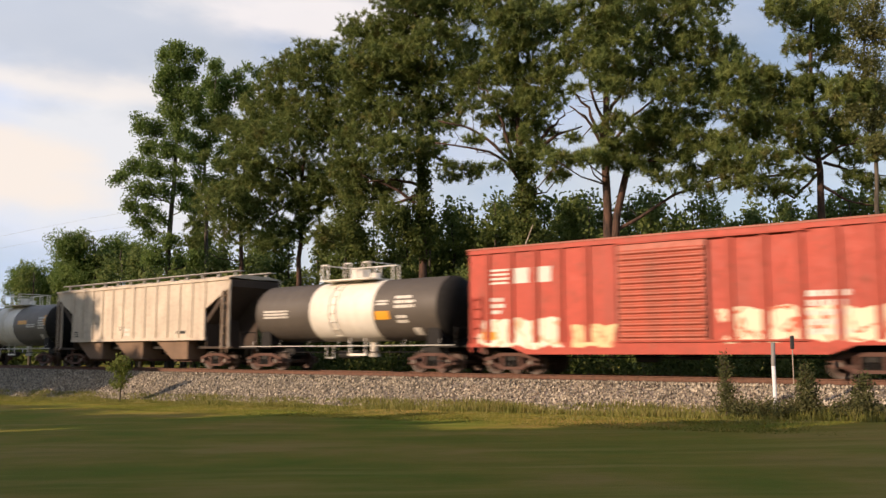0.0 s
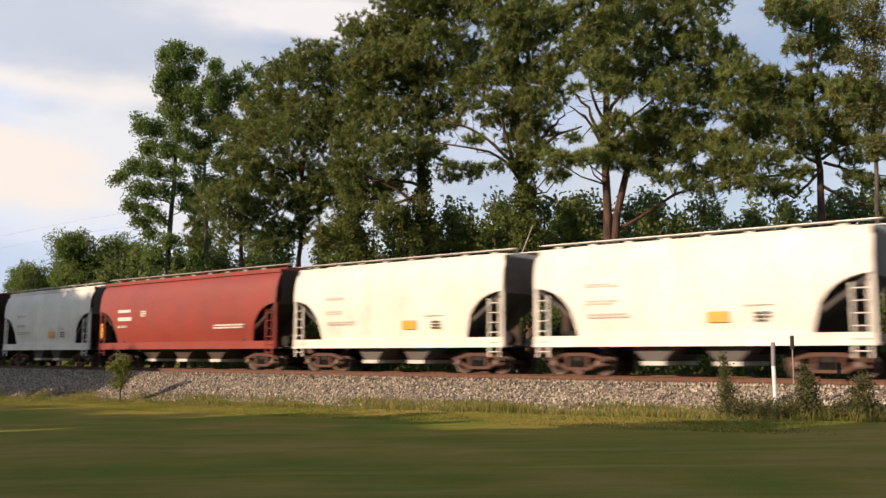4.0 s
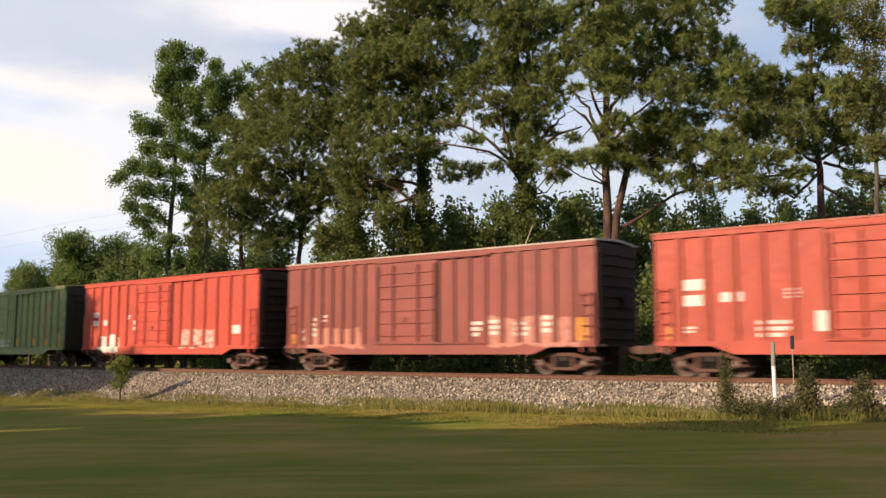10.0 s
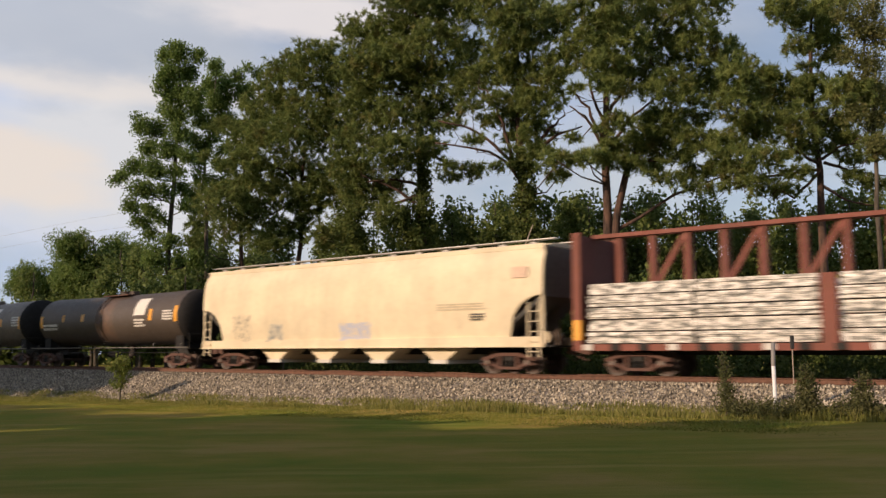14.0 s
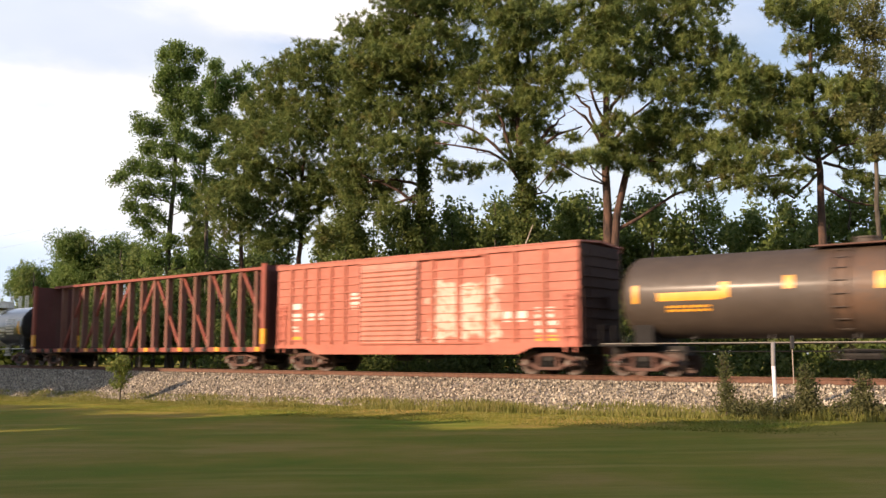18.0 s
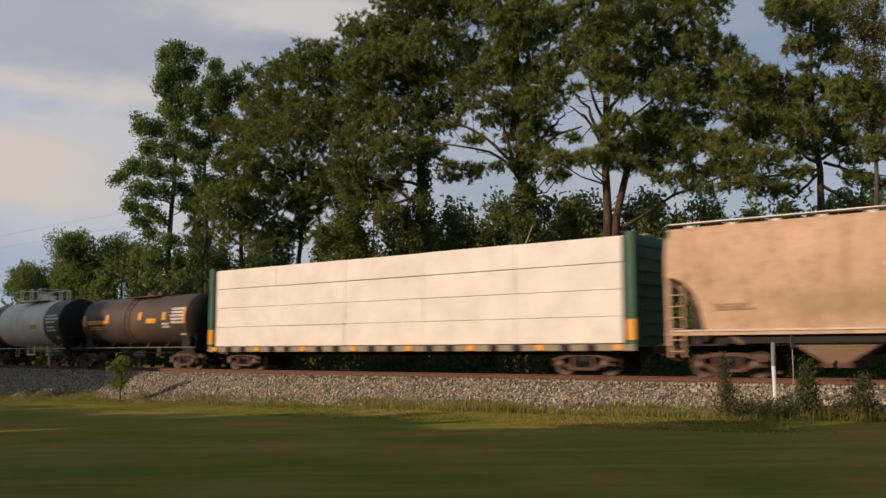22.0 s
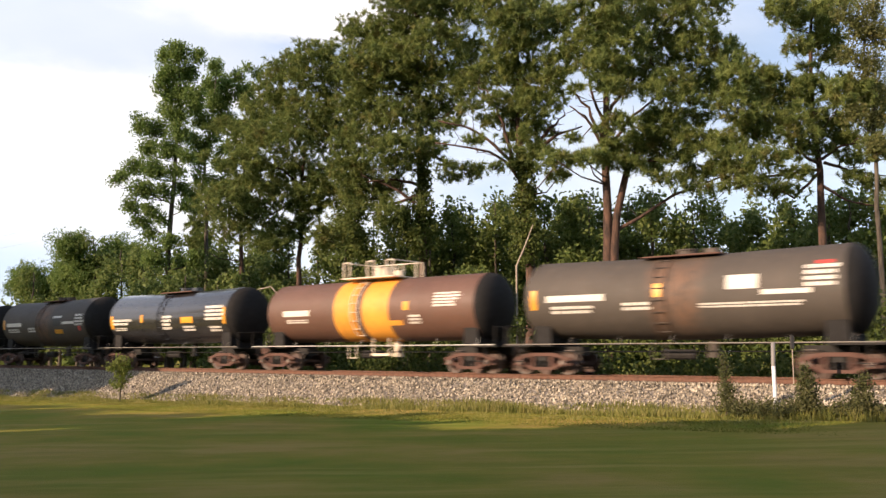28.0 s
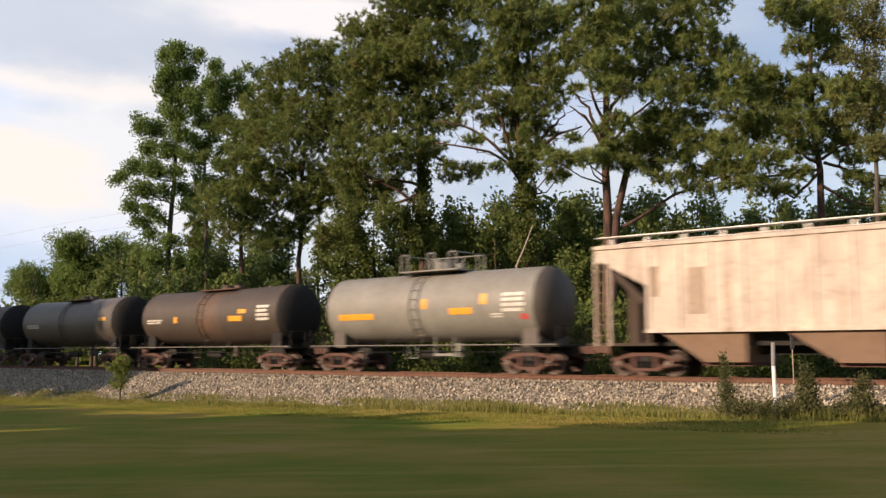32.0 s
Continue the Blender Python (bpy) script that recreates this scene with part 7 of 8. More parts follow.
TREES['GUM_D'] = dict(trunk=[(-35.59, 95, -0.01), (-36.31, 95, 9.89), (-36.44, 95, 12.84)], r=0.25,
    blobs=[(-37.38, 91.5, 11.54, 1.87, 1.52), (-34.32, 95.8, 11.3, 2.45, 1.75), (-36.28, 93.2, 9.18, 2.69, 2.1), (-32.38, 97.5, 9.89, 2.22, 2.1), (-38.9, 94.8, 8.71, 1.52, 1.75)])
TREES['GUM_E'] = dict(trunk=[(-47.52, 112, -0.14), (-47.59, 112, 8.07), (-47.04, 112, 10.83)], r=0.25,
    blobs=[(-48.92, 108.5, 9.66, 2.48, 1.79), (-46.46, 112.8, 10.14, 2.07, 1.65), (-50.39, 110.2, 8.76, 1.93, 1.51), (-44.89, 114.5, 9.1, 1.93, 1.65), (-47.46, 111.8, 8.07, 3.44, 1.79)])
WOODS = [(0.7, 70, 11.0), (2.3, 72, 12.5), (3.7, 66, 12.3), (6.3, 74, 12.7), (8.3, 70, 12.3), (9.2, 64, 11.9), (11.9, 72, 12.4), (14.2, 70, 12.7), (14.6, 64, 12.4), (17.4, 68, 12.6), (20.4, 72, 12.7), (22.0, 70, 11.1), (21.6, 62, 10.2), (22.2, 58, 10.6), (26.1, 64, 11.2), (25.0, 56, 10.6), (26.9, 56, 11.0), (-0.6, 72, 10.8), (-2.8, 70, 11.0), (-5.5, 72, 11.7), (-7.8, 72, 11.5), (-10.8, 78, 11.7), (-13.6, 80, 11.7), (-17.9, 84, 10.9), (-17.5, 90, 13.3), (-21.7, 90, 11.9), (-23.4, 86, 12.0)]
MAIN_BOUGHS = {
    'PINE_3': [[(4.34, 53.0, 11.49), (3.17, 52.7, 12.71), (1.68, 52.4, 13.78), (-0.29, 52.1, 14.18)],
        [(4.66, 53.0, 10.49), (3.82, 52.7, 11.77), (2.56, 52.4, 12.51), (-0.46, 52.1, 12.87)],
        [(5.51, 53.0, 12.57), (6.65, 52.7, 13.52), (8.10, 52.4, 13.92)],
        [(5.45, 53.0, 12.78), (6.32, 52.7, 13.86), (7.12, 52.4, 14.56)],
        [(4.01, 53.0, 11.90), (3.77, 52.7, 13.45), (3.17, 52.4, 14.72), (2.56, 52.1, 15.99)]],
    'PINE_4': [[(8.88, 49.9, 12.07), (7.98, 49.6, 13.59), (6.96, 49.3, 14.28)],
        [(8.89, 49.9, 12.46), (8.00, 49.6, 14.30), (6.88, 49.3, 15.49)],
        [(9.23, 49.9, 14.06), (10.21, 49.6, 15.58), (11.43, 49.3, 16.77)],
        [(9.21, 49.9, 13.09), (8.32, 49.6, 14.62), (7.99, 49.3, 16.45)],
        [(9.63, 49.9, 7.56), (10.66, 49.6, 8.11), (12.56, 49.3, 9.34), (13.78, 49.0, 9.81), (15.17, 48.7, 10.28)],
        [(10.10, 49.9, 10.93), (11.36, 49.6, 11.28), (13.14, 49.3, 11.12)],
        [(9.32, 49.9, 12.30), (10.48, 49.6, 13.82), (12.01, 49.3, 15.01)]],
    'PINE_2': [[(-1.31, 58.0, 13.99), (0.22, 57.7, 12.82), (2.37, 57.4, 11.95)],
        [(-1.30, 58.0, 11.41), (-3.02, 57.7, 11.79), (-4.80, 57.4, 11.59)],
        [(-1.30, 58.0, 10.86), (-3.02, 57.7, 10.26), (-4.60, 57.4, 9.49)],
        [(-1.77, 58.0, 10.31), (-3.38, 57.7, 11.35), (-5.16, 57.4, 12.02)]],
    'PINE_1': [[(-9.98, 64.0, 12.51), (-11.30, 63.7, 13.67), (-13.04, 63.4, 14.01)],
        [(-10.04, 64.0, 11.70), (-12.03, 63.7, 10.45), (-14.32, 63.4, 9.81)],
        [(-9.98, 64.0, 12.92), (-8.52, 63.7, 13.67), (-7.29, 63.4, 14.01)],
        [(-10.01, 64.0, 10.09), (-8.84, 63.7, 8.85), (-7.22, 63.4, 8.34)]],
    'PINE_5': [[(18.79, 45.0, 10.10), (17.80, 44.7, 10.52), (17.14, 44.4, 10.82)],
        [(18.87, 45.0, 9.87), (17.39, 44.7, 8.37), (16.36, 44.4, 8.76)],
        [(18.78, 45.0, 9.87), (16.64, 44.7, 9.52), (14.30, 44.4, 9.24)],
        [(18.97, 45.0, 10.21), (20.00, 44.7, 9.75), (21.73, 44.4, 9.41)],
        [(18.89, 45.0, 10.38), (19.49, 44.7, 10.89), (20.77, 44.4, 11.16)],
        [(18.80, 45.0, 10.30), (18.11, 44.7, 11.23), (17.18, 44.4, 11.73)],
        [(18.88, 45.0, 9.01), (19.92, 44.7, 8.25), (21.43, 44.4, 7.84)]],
}
VINE_OF = {
    'PINE_2': [(-1.23, 57.7, 12.45, 0.5, 1.6), (-1.29, 57.7, 10.26, 0.75, 1.8), (-1.39, 57.6, 8.07, 1.3, 1.6), (-2.46, 57.4, 8.95, 0.9, 1.5), (-5.52, 57.0, 8.71, 0.9, 2.0)],
    'PINE_3': [(4.81, 52.7, 11.43, 0.75, 1.2), (4.79, 52.7, 9.77, 0.85, 1.3), (4.84, 52.7, 8.11, 0.95, 1.5), (4.76, 52.7, 6.79, 1.0, 1.3)],
    'PINE_1': [(-9.96, 63.7, 9.65, 0.5, 1.6)],
}
LABEL_OF = {
    'GUM_A': "tall sweetgum tree with bright green leaves behind the track",
    'GUM_B': "slim sweetgum tree with green leaves among the pines",
    'PINE_1': "pine tree with flat layered boughs",
    'PINE_6': "slender pine tree between a sweetgum and a larger pine",
    'PINE_2': "tall pine tree with ivy on its dark trunk",
    'PINE_3': "forked pine tree, its trunk wrapped in ivy",
    'PINE_4': "large twin-trunked pine tree with reddish bark",
    'PINE_5': "pine tree with a reddish trunk and spreading boughs",
    'GUM_C': "broadleaf tree with small olive leaves",
    'GUM_D': "rounded broadleaf tree at the far edge of the field",
    'GUM_E': "distant low broadleaf tree at the edge of the field",
}
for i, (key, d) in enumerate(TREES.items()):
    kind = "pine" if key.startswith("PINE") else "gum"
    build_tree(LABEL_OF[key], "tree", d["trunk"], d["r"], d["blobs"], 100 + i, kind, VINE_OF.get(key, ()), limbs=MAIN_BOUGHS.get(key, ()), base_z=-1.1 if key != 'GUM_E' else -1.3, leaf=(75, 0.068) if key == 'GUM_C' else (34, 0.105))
olive = [ch for t in bpy.data.objects if t.get("label") == LABEL_OF['GUM_C'] for ch in t.children if ch.name.startswith("crown")]
for ch in olive:
    ch.data.materials[0] = M_OLIVE

# the twin trunk and the low bare limb of the large pine, the dead sticks beside it
rng = np.random.default_rng(5)
twin = next(ob for ob in bpy.data.objects if ob.get("label") == LABEL_OF['PINE_4'])
o = np.array(twin.location)
bm = bmesh.new()
tube(bm, np.array([(8.95, 49.8, -1.1), (9.37, 49.8, 6.71), (9.53, 49.8, 8.33), (9.91, 49.8, 9.90), (10.21, 49.8, 11.10), (10.96, 49.8, 12.43), (11.47, 49.8, 14.03)]) - o, [0.25, 0.23, 0.21, 0.19, 0.17, 0.13, 0.07], 10)
part("second_trunk", bm, M_PINEBARK, twin, "", True)

# woods behind, tree by tree
WOODS = WOODS + [(-44.7, 100, 10.2), (-40.2, 97, 11.9), (-35.0, 92, 12.6), (-31.0, 88, 11.3), (-27.5, 84, 10.4), (-23.9, 80, 9.5), (-21.5, 80, 9.9), (-18.3, 77, 9.1), (-16.2, 76, 8.8), (-19.1, 68, 7.1), (-22.0, 70, 6.8), (-16.7, 68, 6.9), (-25.0, 74, 6.5)]
WOODS = WOODS + [(-1.0, 66, 10.6), (0.7, 68, 11.9), (7.3, 66, 12.0), (9.9, 62, 11.4), (12.2, 66, 11.7), (5.1, 70, 12.6), (17.5, 64, 11.6), (21.7, 64, 11.2), (25.3, 60, 11.1)]
WOODS = WOODS + [(x + 1.6, y + 9, top - 0.3 - (i % 3) * 0.7) for i, (x, y, top) in enumerate(WOODS) if i % 2]
for i, (x, y, top) in enumerate(WOODS):
    g = np.random.default_rng(300 + i)
    w = g.uniform(1.7, 2.3)
    m = 7
    bl = [(x + g.uniform(-1.4, 1.4), y + g.uniform(-1.5, 1.5), top - 1.0 - k * (top - 2.0) / m, w * (0.5 + 0.12 * k), 1.25) for k in range(m)]
    t = build_tree("broadleaf tree in the woods behind the pines", "tree", [(x, y, -1), (x + 0.2, y, top * 0.5), (x, y, top - 0.6)], 0.2, bl, 300 + i, "gum", density=8.0, base_z=-0.9, leaf=(13, 0.165))
    for ch in t.children:
        if ch.name.startswith("crown"):
            ch.data.materials[0] = M_LEAF_FAR
    tagged(t, group="woods behind the pines")

# the far edge of the field, a low dark wall of trees
g = np.random.default_rng(77)
n = 4200
fx = g.uniform(-130, 40, n)
fy = 128 + g.uniform(-6, 6, n)
crest = 5.5 + 1.6 * np.sin(fx * 0.21) + 1.1 * np.sin(fx * 0.53 + 1) + g.normal(size=n) * 0.5
pts = np.stack([fx, fy, -1.2 + (crest + 1.2) * g.uniform(0, 1, n) ** 0.8], 1)
tagged(part("far_woods", leaf_mesh("far_woods", g, pts, 9, 0.55, 0.8), M_LEAF_FAR), "distant dark green woods along the field's edge", "woods", kind="stuff")

# undergrowth along the far side of the track, shrub by shrub
for i in range(62):
    g = np.random.default_rng(500 + i)
    s = -34 + i * 1.0 + g.uniform(-0.5, 0.5)
    lat = -g.uniform(6.5, 12.5)
    x, y, _ = track(s, lat)
    hgt = g.uniform(3.2, 6.2) * (0.6 if s < -20 else 0.72 if s > 12 else 1.0)
    if s < -26:
        lat = -g.uniform(12, 18)
        x, y, _ = track(s, lat)
    sh = new("shrub")
    sh.location = (x, y, -0.9)
    tagged(sh, "dense dark green shrub under the pines", "shrub", "undergrowth along the track")
    for k in range(5):
        a = g.uniform(0, 6.28)
        bm = bmesh.new()
        rod(bm, (0, 0, -0.2), (math.cos(a) * 0.5, math.sin(a) * 0.5, hgt * g.uniform(0.5, 0.85)), 0.035, 5, 0, 0.012)
        part("stem", bm, M_GUMBARK, sh)
    bl = [(g.uniform(-0.6, 0.6), g.uniform(-0.5, 0.5), 0.5 + k * hgt / 4, g.uniform(0.8, 1.5), hgt * 0.2) for k in range(4)]
    part("foliage", leaf_mesh("foliage", g, clump_points(g, bl, 13), 15, 0.112, 0.2), M_SHRUB, sh)
# low brush at the foot of the far bank
g = np.random.default_rng(900)
n = 1500
s = g.uniform(-22, 24, n)
lat = -g.uniform(4.2, 7.5, n)
p = np.interp(s, _s, _phi)
pts = np.stack([np.interp(s, _s, _x) - np.sin(p) * lat, np.interp(s, _s, _y) - np.cos(p) * lat, -0.85 + g.uniform(0, 1, n) ** 1.6 * 1.5], 1)
tagged(part("brush", leaf_mesh("brush", g, pts, 16, 0.10, 0.22), M_VINE), "low green brush beside the far rail", "brush", kind="stuff")

# dead sticks
for path, lab in ((((3.9, 48.5, 5.4), (4.3, 48.5, 6.3), (4.65, 48.5, 7.2), (4.8, 48.5, 7.6)), "pale bare stick leaning among the undergrowth"),
                  (((-8.2, 47.5, 2.2), (-8.35, 47.5, 3.6), (-8.9, 47.4, 4.2), (-9.7, 47.3, 4.0)), "bare bent branch arching over the undergrowth")):
    st = new("dead_branch")
    st.location = (path[0][0], path[0][1], -0.9)
    tagged(st, lab, "branch")
    bm = bmesh.new()
    pts = [(0, 0, -0.1)] + [(a - path[0][0], b - path[0][1], c + 0.9) for a, b, c in path]
    tube(bm, pts, [0.06, 0.055, 0.045, 0.035, 0.02], 6)
    part("stem", bm, M_DEADWOOD, st, "", True)

# ---- plants between lawn and track ----
def grass_blades(name, label, n, s_rng, lat_rng, h_rng, seed, z_fn, mat, width=0.012, thin=1.0):
    g = np.random.default_rng(seed)
    s = g.uniform(*s_rng, n)
    lat = lat_rng[0] + (lat_rng[1] - lat_rng[0]) * g.uniform(0, 1, n) ** thin
    p = np.interp(s, _s, _phi)
    x = np.interp(s, _s, _x) - np.sin(p) * lat
    y = np.interp(s, _s, _y) - np.cos(p) * lat
    z = z_fn(s, lat)
    patch = 0.65 + 0.35 * np.sin(s * 0.9 + 1.3 * np.sin(lat * 2)) * np.sin(s * 0.37 + 2)
    h = g.uniform(*h_rng, n) * patch * np.interp(s, (-50, -6, 8), (0.55, 0.62, 1.0))
    a = g.uniform(0, 6.28, n)
    base = np.stack([x, y, z], 1)
    sd = np.stack([np.cos(a), np.sin(a), 0 * a], 1) * width * g.uniform(0.7, 1.5, n)[:, None]
    lean = np.stack([g.normal(size=n) * 0.22, g.normal(size=n) * 0.22, np.ones(n)], 1) * h[:, None]
    tri = np.stack([base - sd, base + sd, base + lean], 1)
    return tagged(part(name, quads_mesh(name, tri, 3), mat), label, "grass", kind="stuff")


def bank_z(s, lat):
    lz = -1.20 + 0.0165 * np.clip(s, -45, 22)
    return np.where(lat > 4.75, lz, np.minimum(-0.27 + (lat - 1.95) / 2.95 * (lz - 0.1 + 0.27), -0.2))


grass_blades("tall_grass", "tall uncut grass with dry seed heads at the foot of the bank", 52000, (-50, 21), (4.0, 5.7), (0.14, 0.44), 41, bank_z, M_GRASS, 0.014)
grass_blades("grass_tufts", "ragged green grass at the edge of the lawn", 24000, (-50, 21), (5.2, 7.6), (0.03, 0.10), 42, bank_z, M_GRASS, 0.014)

M_LAWNBLADE = leaf_material("mown_grass", (0.15, 0.18, 0.026), (0.24, 0.235, 0.042), (0.34, 0.29, 0.08))
grass_blades("mown_grass", "short mown grass, green with dry brown blades", 80000, (-34, 21), (5.0, 10.0), (0.015, 0.045), 43, bank_z, M_LAWNBLADE, 0.02, 1.5)


def small_plant(label, category, x, y, z0, height, width, mat, seed, blobs, leaf=0.07, per=40, stem=0.02, name="sapling"):
    g = np.random.default_rng(seed)
    ob = new(name)
    ob.location = (x, y, z0)
    tagged(ob, label, category)
    bm = bmesh.new()
    tube(bm, [(0, 0, -0.15), (0.04, 0, height * 0.35), (-0.02, 0.02, height * 0.7), (0, 0, height * 0.95)], [stem, stem * 0.8, stem * 0.5, stem * 0.2], 6)
    part("stem", bm, M_GUMBARK, ob)
    for k in range(9):
        a, hz = g.uniform(0, 6.28), g.uniform(0.3, 0.85) * height
        bm = bmesh.new()
        rod(bm, (0, 0, hz), (math.cos(a) * width * 0.4, math.sin(a) * width * 0.4, hz + 0.2 * height * g.uniform(0.3, 1)), stem * 0.35, 4, 0, 0.004)
        part("twig", bm, M_GUMBARK, ob)
    part("foliage", leaf_mesh("foliage", g, clump_points(g, blobs, per, 1.0), 9, leaf, 0.07), mat, ob)
    return ob


small_plant("young sapling with a round light green crown on a thin stem", "sapling", -14.72, 42.36, -1.42, 2.2, 1.2, M_SAPLING, 61,
            [(0, 0, 1.80, 0.44, 0.34), (0.2, 0, 1.5, 0.42, 0.32), (-0.24, 0, 1.55, 0.36, 0.30), (0.05, 0, 1.15, 0.42, 0.30), (-0.15, 0, 0.78, 0.40, 0.26)], 0.06, 95, 0.035)
small_plant("tall feathery weed, thin and dark", "weed", 7.58, 24.98, -0.98, 1.85, 0.6, M_WEED, 62,
            [(0, 0, 1.2, 0.16, 0.42), (0.02, 0, 0.75, 0.24, 0.36), (0.1, 0, 0.4, 0.40, 0.32), (0.0, 0, 1.6, 0.08, 0.24)], 0.035, 260, 0.02, "weed")
small_plant("young cedar with a dense pointed crown", "cedar", 9.27, 23.67, -0.95, 1.45, 0.9, M_WEED, 63,
            [(0, 0, 0.6, 0.36, 0.42), (0.0, 0, 1.0, 0.25, 0.34), (0.1, 0.1, 0.3, 0.46, 0.26), (0, 0, 1.3, 0.12, 0.18)], 0.035, 300, 0.03, "cedar")
small_plant("scrubby dark green bush in the long grass", "bush", 10.27, 22.89, -0.93, 1.3, 1.0, M_WEED, 64,
            [(0, 0, 0.55, 0.36, 0.4), (0.1, 0, 0.98, 0.22, 0.3), (0.3, 0.1, 0.3, 0.48, 0.26)], 0.035, 300, 0.03, "bush")
for k, (x, y) in enumerate(((8.3, 24.2), (8.8, 23.9), (9.75, 23.2), (10.1, 22.9), (10.8, 22.4), (7.9, 24.6))):
    small_plant("low clump of weeds in the long grass", "weed", x, y, -0.98, 0.5, 0.6, M_WEED, 70 + k,
                [(0, 0, 0.24, 0.42, 0.25), (0.2, 0, 0.4, 0.3, 0.2)], 0.035, 190, 0.015, "weed")

# marker post and stake
post = new("marker_post")
post.location = (8.69, 24.37, -0.98)
tagged(post, "white-painted round marker post with a grey top in the grass", "post")
bm = bmesh.new()
tube(bm, [(0.02, 0, -0.1), (0.0, 0, 1.40)], [0.052, 0.05], 14)
part("shaft", bm, paint("post_white", (0.74, 0.74, 0.74), 0.6, dirt=0.3), post, "", True)
bm = bmesh.new()
tube(bm, [(0.0, 0, 1.401), (0.012, 0, 2.02)], [0.054, 0.054], 14)
part("cap_sleeve", bm, paint("post_grey", (0.23, 0.22, 0.21), 0.6, dirt=0.4), post, "", True)
stake = new("signal_stake")
stake.location = (9.83, 26.02, -0.95)
tagged(stake, "thin rusty steel stake with a small dark box on top", "stake")
bm = bmesh.new()
rod(bm, (0, 0, -0.1), (0, 0, 1.86), 0.016, 8)
part("rod", bm, paint("stake_rust", (0.36, 0.30, 0.24), 0.6), stake)
bm = bmesh.new()
box(bm, -0.05, 0.05, -0.04, 0.04, 1.83, 2.2)
bmesh.ops.bevel(bm, geom=bm.edges[:], offset=0.01, segments=1, affect='EDGES')
part("top_box", bm, M_BLACKMARK, stake)

# power line behind the trees: pole and wires
pole = new("utility_pole")
pole.location = (-17.2, 88, -1.0)
tagged(pole, "weathered grey wooden utility pole behind the woods", "pole")
bm = bmesh.new()
tube(bm, [(0, 0, -0.3), (0, 0, 13.2)], [0.16, 0.11], 10)
part("shaft", bm, M_GUMBARK, pole, "", True)
bm = bmesh.new()
box(bm, -1.2, 1.2, -0.06, 0.06, 12.3, 12.45)
part("cross_arm", bm, M_GUMBARK, pole)
M_WIRE = plain("wire_weathered", (0.42, 0.42, 0.43), 0.6)
for z0, z1 in ((12.3, 14.9), (11.1, 13.45)):
    wob = new("power_wire")
    tagged(wob, "thin dark overhead power wire", "wire", "power line")
    bm = bmesh.new()
    pts = []
    for k in range(25):
        u = k / 24
        x = -60 + 120 * u
        pts.append((x, 90, z0 + (z1 - z0) * (x + 43.7) / 12.8 * (1 if x < -30 else 0) + (0 if x < -30 else (z1 - z0) + (17.5 - z1 + (0.6 if z0 > 12 else 0)) * min(1, (x + 30) / 26) + 1.9 * min(1, max(0, (x + 4.7) / 22.5)) - 1.2 * max(0, (x - 18) / 26))))
    tube(bm, pts, [0.008] * 25, 5)
    part("strand", bm, M_WIRE, wob)

# ---- the grove behind the camera, whose shade lies over the lawn ----
def shade_tree(x, y, height, width, seed, low=0.14):
    g = np.random.default_rng(seed)
    bl = []
    for k in range(7):
        u = k / 6
        bl.append((x + g.uniform(-1, 1), y + g.uniform(-1, 1), -1.4 + height * (low + (0.94 - low) * u), width * (1.1 - 0.55 * u ** 2.2), height * 0.125 * (0.94 - low)))
    t = build_tree("broad oak of the grove that shades the lawn", "tree", [(x, y, -1.4), (x, y, height * 0.5), (x + 0.3, y, height * 0.9)], 0.35, [], seed, "gum", base_z=-1.4)
    for ch in list(t.children):
        if ch.name.startswith("crown"):
            bpy.data.objects.remove(ch)
    me = leaf_mesh("crown", g, clump_points(g, bl, 4.2) - np.array([x, y, -1.4]), 8, 0.52, 0.5)
    part("crown", me, M_LEAF, t)
    tagged(t, group="grove behind the lawn")


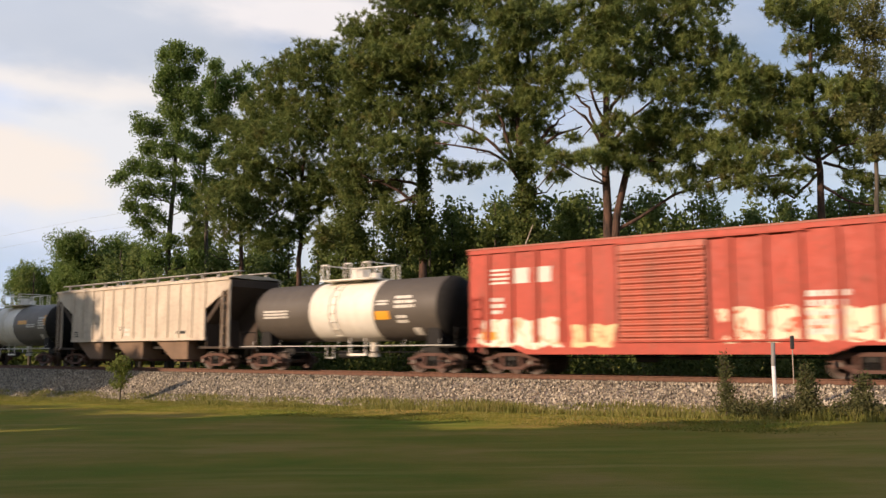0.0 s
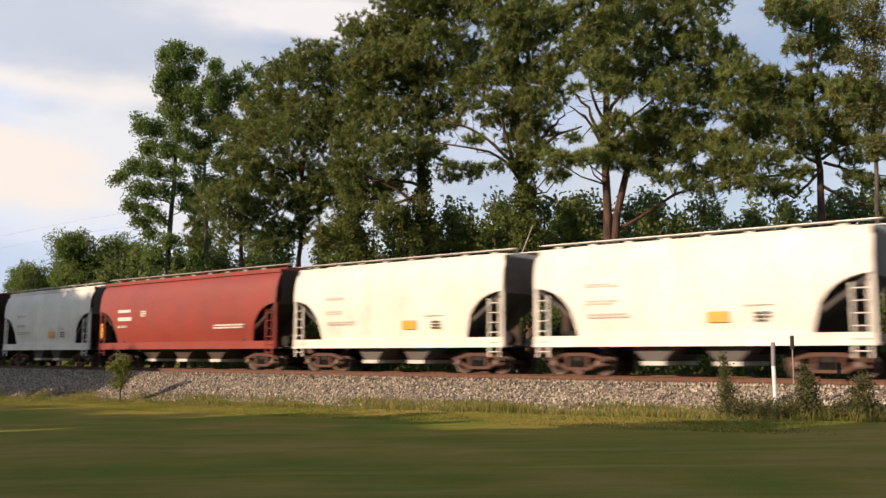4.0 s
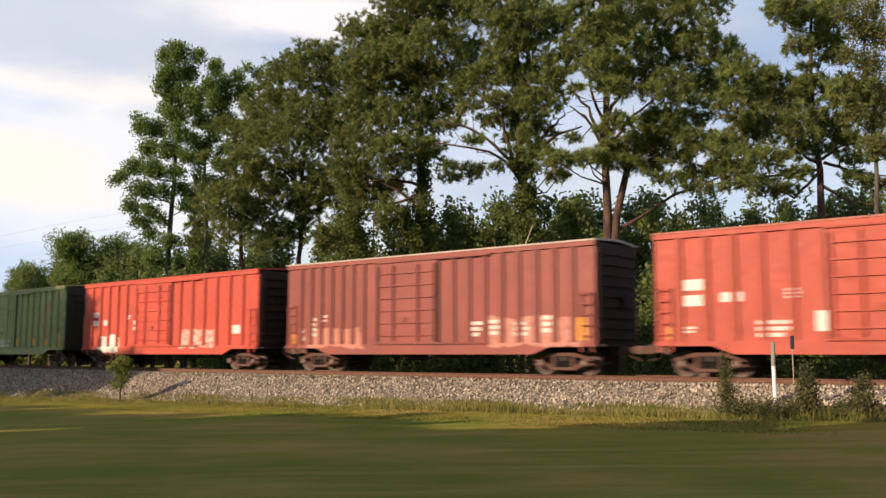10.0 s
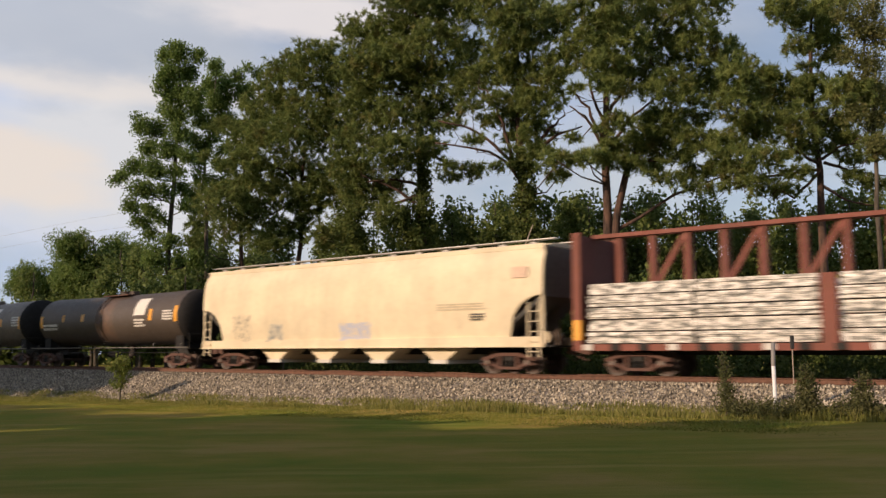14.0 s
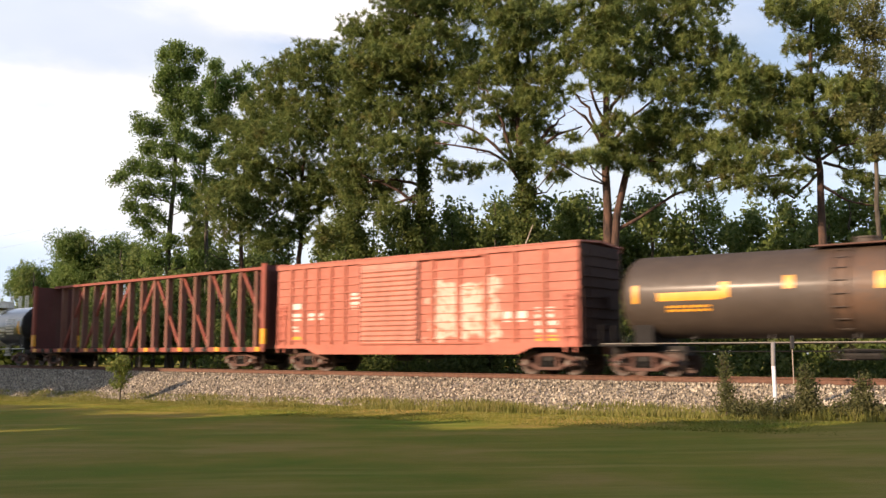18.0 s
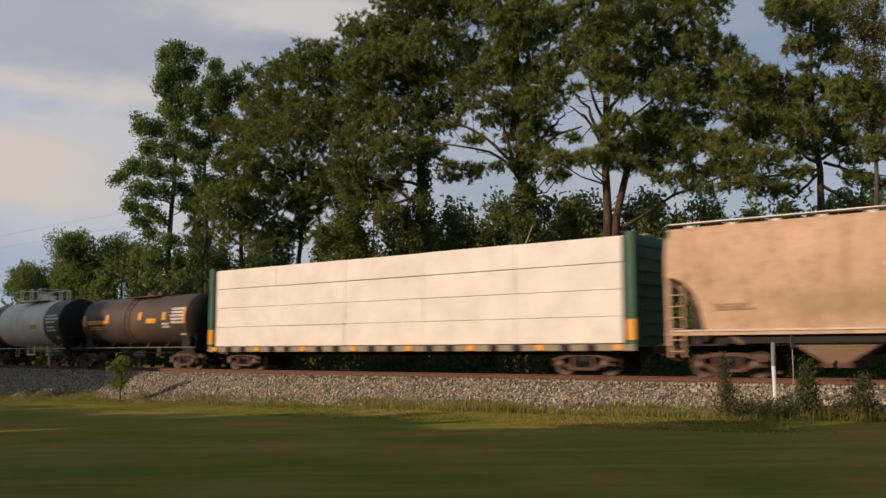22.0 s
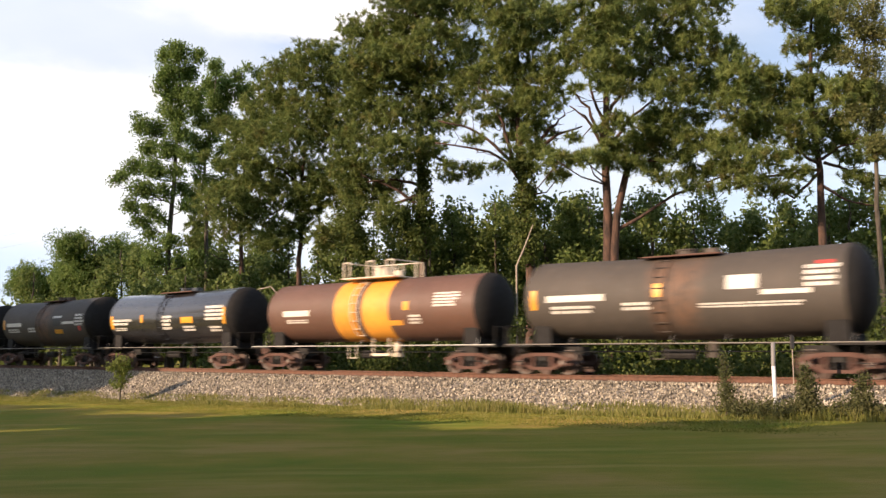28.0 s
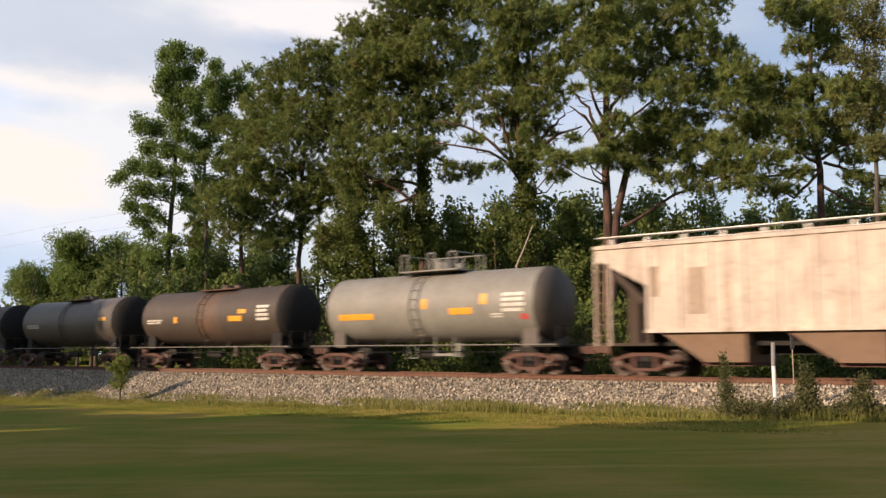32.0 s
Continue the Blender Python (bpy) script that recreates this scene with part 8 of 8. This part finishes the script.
k = 0
for s in np.arange(-52, 40, 3.5):
    edge = float(np.interp(s, (-25, -7, -2.7, 3, 7.5, 10, 13, 16, 22), (7.4, 8.0, 6.2, 6.8, 7.0, 5.4, 3.4, 1.6, 1.4)))
    x, y, _ = track(float(s), edge + 5.4)
    r = 34 + 2.5 * math.sin(k * 2.1)
    shade_tree(x + r * SUN_AZ.x, y + r * SUN_AZ.y, r * math.tan(SUN_EL) + 0.3 + 0.7 * math.sin(k * 1.3), 3.7, 700 + k)
    k += 1
for s, extra, w in ((-34.5, 12.5, 7.2), (-27.0, 6.0, 5.6), (-24.5, 2.6, 4.6), (-20.4, 2.2, 3.4), (-30, 5.0, 5.0), (-43, 12.5, 7.2), (-51, 12.5, 6.5), (-60, 12.5, 6.5)):
    x, y, _ = track(s, 1.5)
    hgt = 46 * math.tan(SUN_EL) + extra
    # high crowns: the sun comes in under them onto the grass at the foot of the bank
    shade_tree(x + 46 * SUN_AZ.x, y + 46 * SUN_AZ.y, hgt, w, 700 + k, 17.7 / hgt)
    k += 1


# ---- the moves ----
JITTER = [(0, -0.13), (1, -0.11), (2, 0.22), (3, 0.02), (3.5, 0.0), (7, 0.0), (8, 0.11), (9, 0.41), (10, -0.03), (11, -0.17), (12, 0.11),
          (13, 0.16), (14, -0.11), (16.5, -0.08), (17, -0.08), (18, 0.12), (19, 0.15), (20, 0.1), (21, 0.2), (22, 0.09), (23, -0.03), (24, 0.09),
          (25, -0.17), (25.5, -0.16), (27.5, -0.12), (28, -0.11), (29, -0.11), (30, 0.21), (31, 0.06), (32, 0.1)]


def run(t):
    """Metres that the train has gone since 16 s: about 67 km/h, gathering a little speed."""
    j = float(np.interp(t, [a for a, _ in JITTER], [b for _, b in JITTER]))
    return 18.7314 * (t - 16) + 0.01223 * (t - 16) ** 2 + j


def car_pose(s, tc):
    fx, fy, _ = track(s + tc / 2)
    rx, ry, _ = track(s - tc / 2)
    return pose((fx + rx) / 2, (fy + ry) / 2, 0, 0, 0, math.degrees(math.atan2(fy - ry, fx - rx)))


def motions():
    times = [k * 0.5 for k in range(65)]
    for car, s16, tc, sets in TRAIN:
        rows = []
        seen = []
        for t in times:
            s = s16 + run(t)
            if -95 < s < 60:
                seen.append(t)
            if t in (0.0, 32.0) or t % 2 == 0 or -95 < s < 60:
                rows.append((t, car_pose(s, tc)))
        walk(car, rows)
        # wheels roll without slipping while the car is near
        near = [k / FPS for k in range(0, 32 * FPS + 1) if -52 < s16 + run(k / FPS) < 30]
        if not near:
            continue
        base = run(near[0])
        for w in sets:
            x = w.location.x
            spin = [(t, pose(x, 0, 0.42, 0, math.degrees((run(t) - base) / 0.42) % 360, 0)) for t in near]
            if near[0] > 0.01:
                spin.insert(0, (0.0, spin[0][1]))
            if near[-1] < 31.99:
                spin.append((32.0, spin[-1][1]))
            walk(w, spin)


motions()
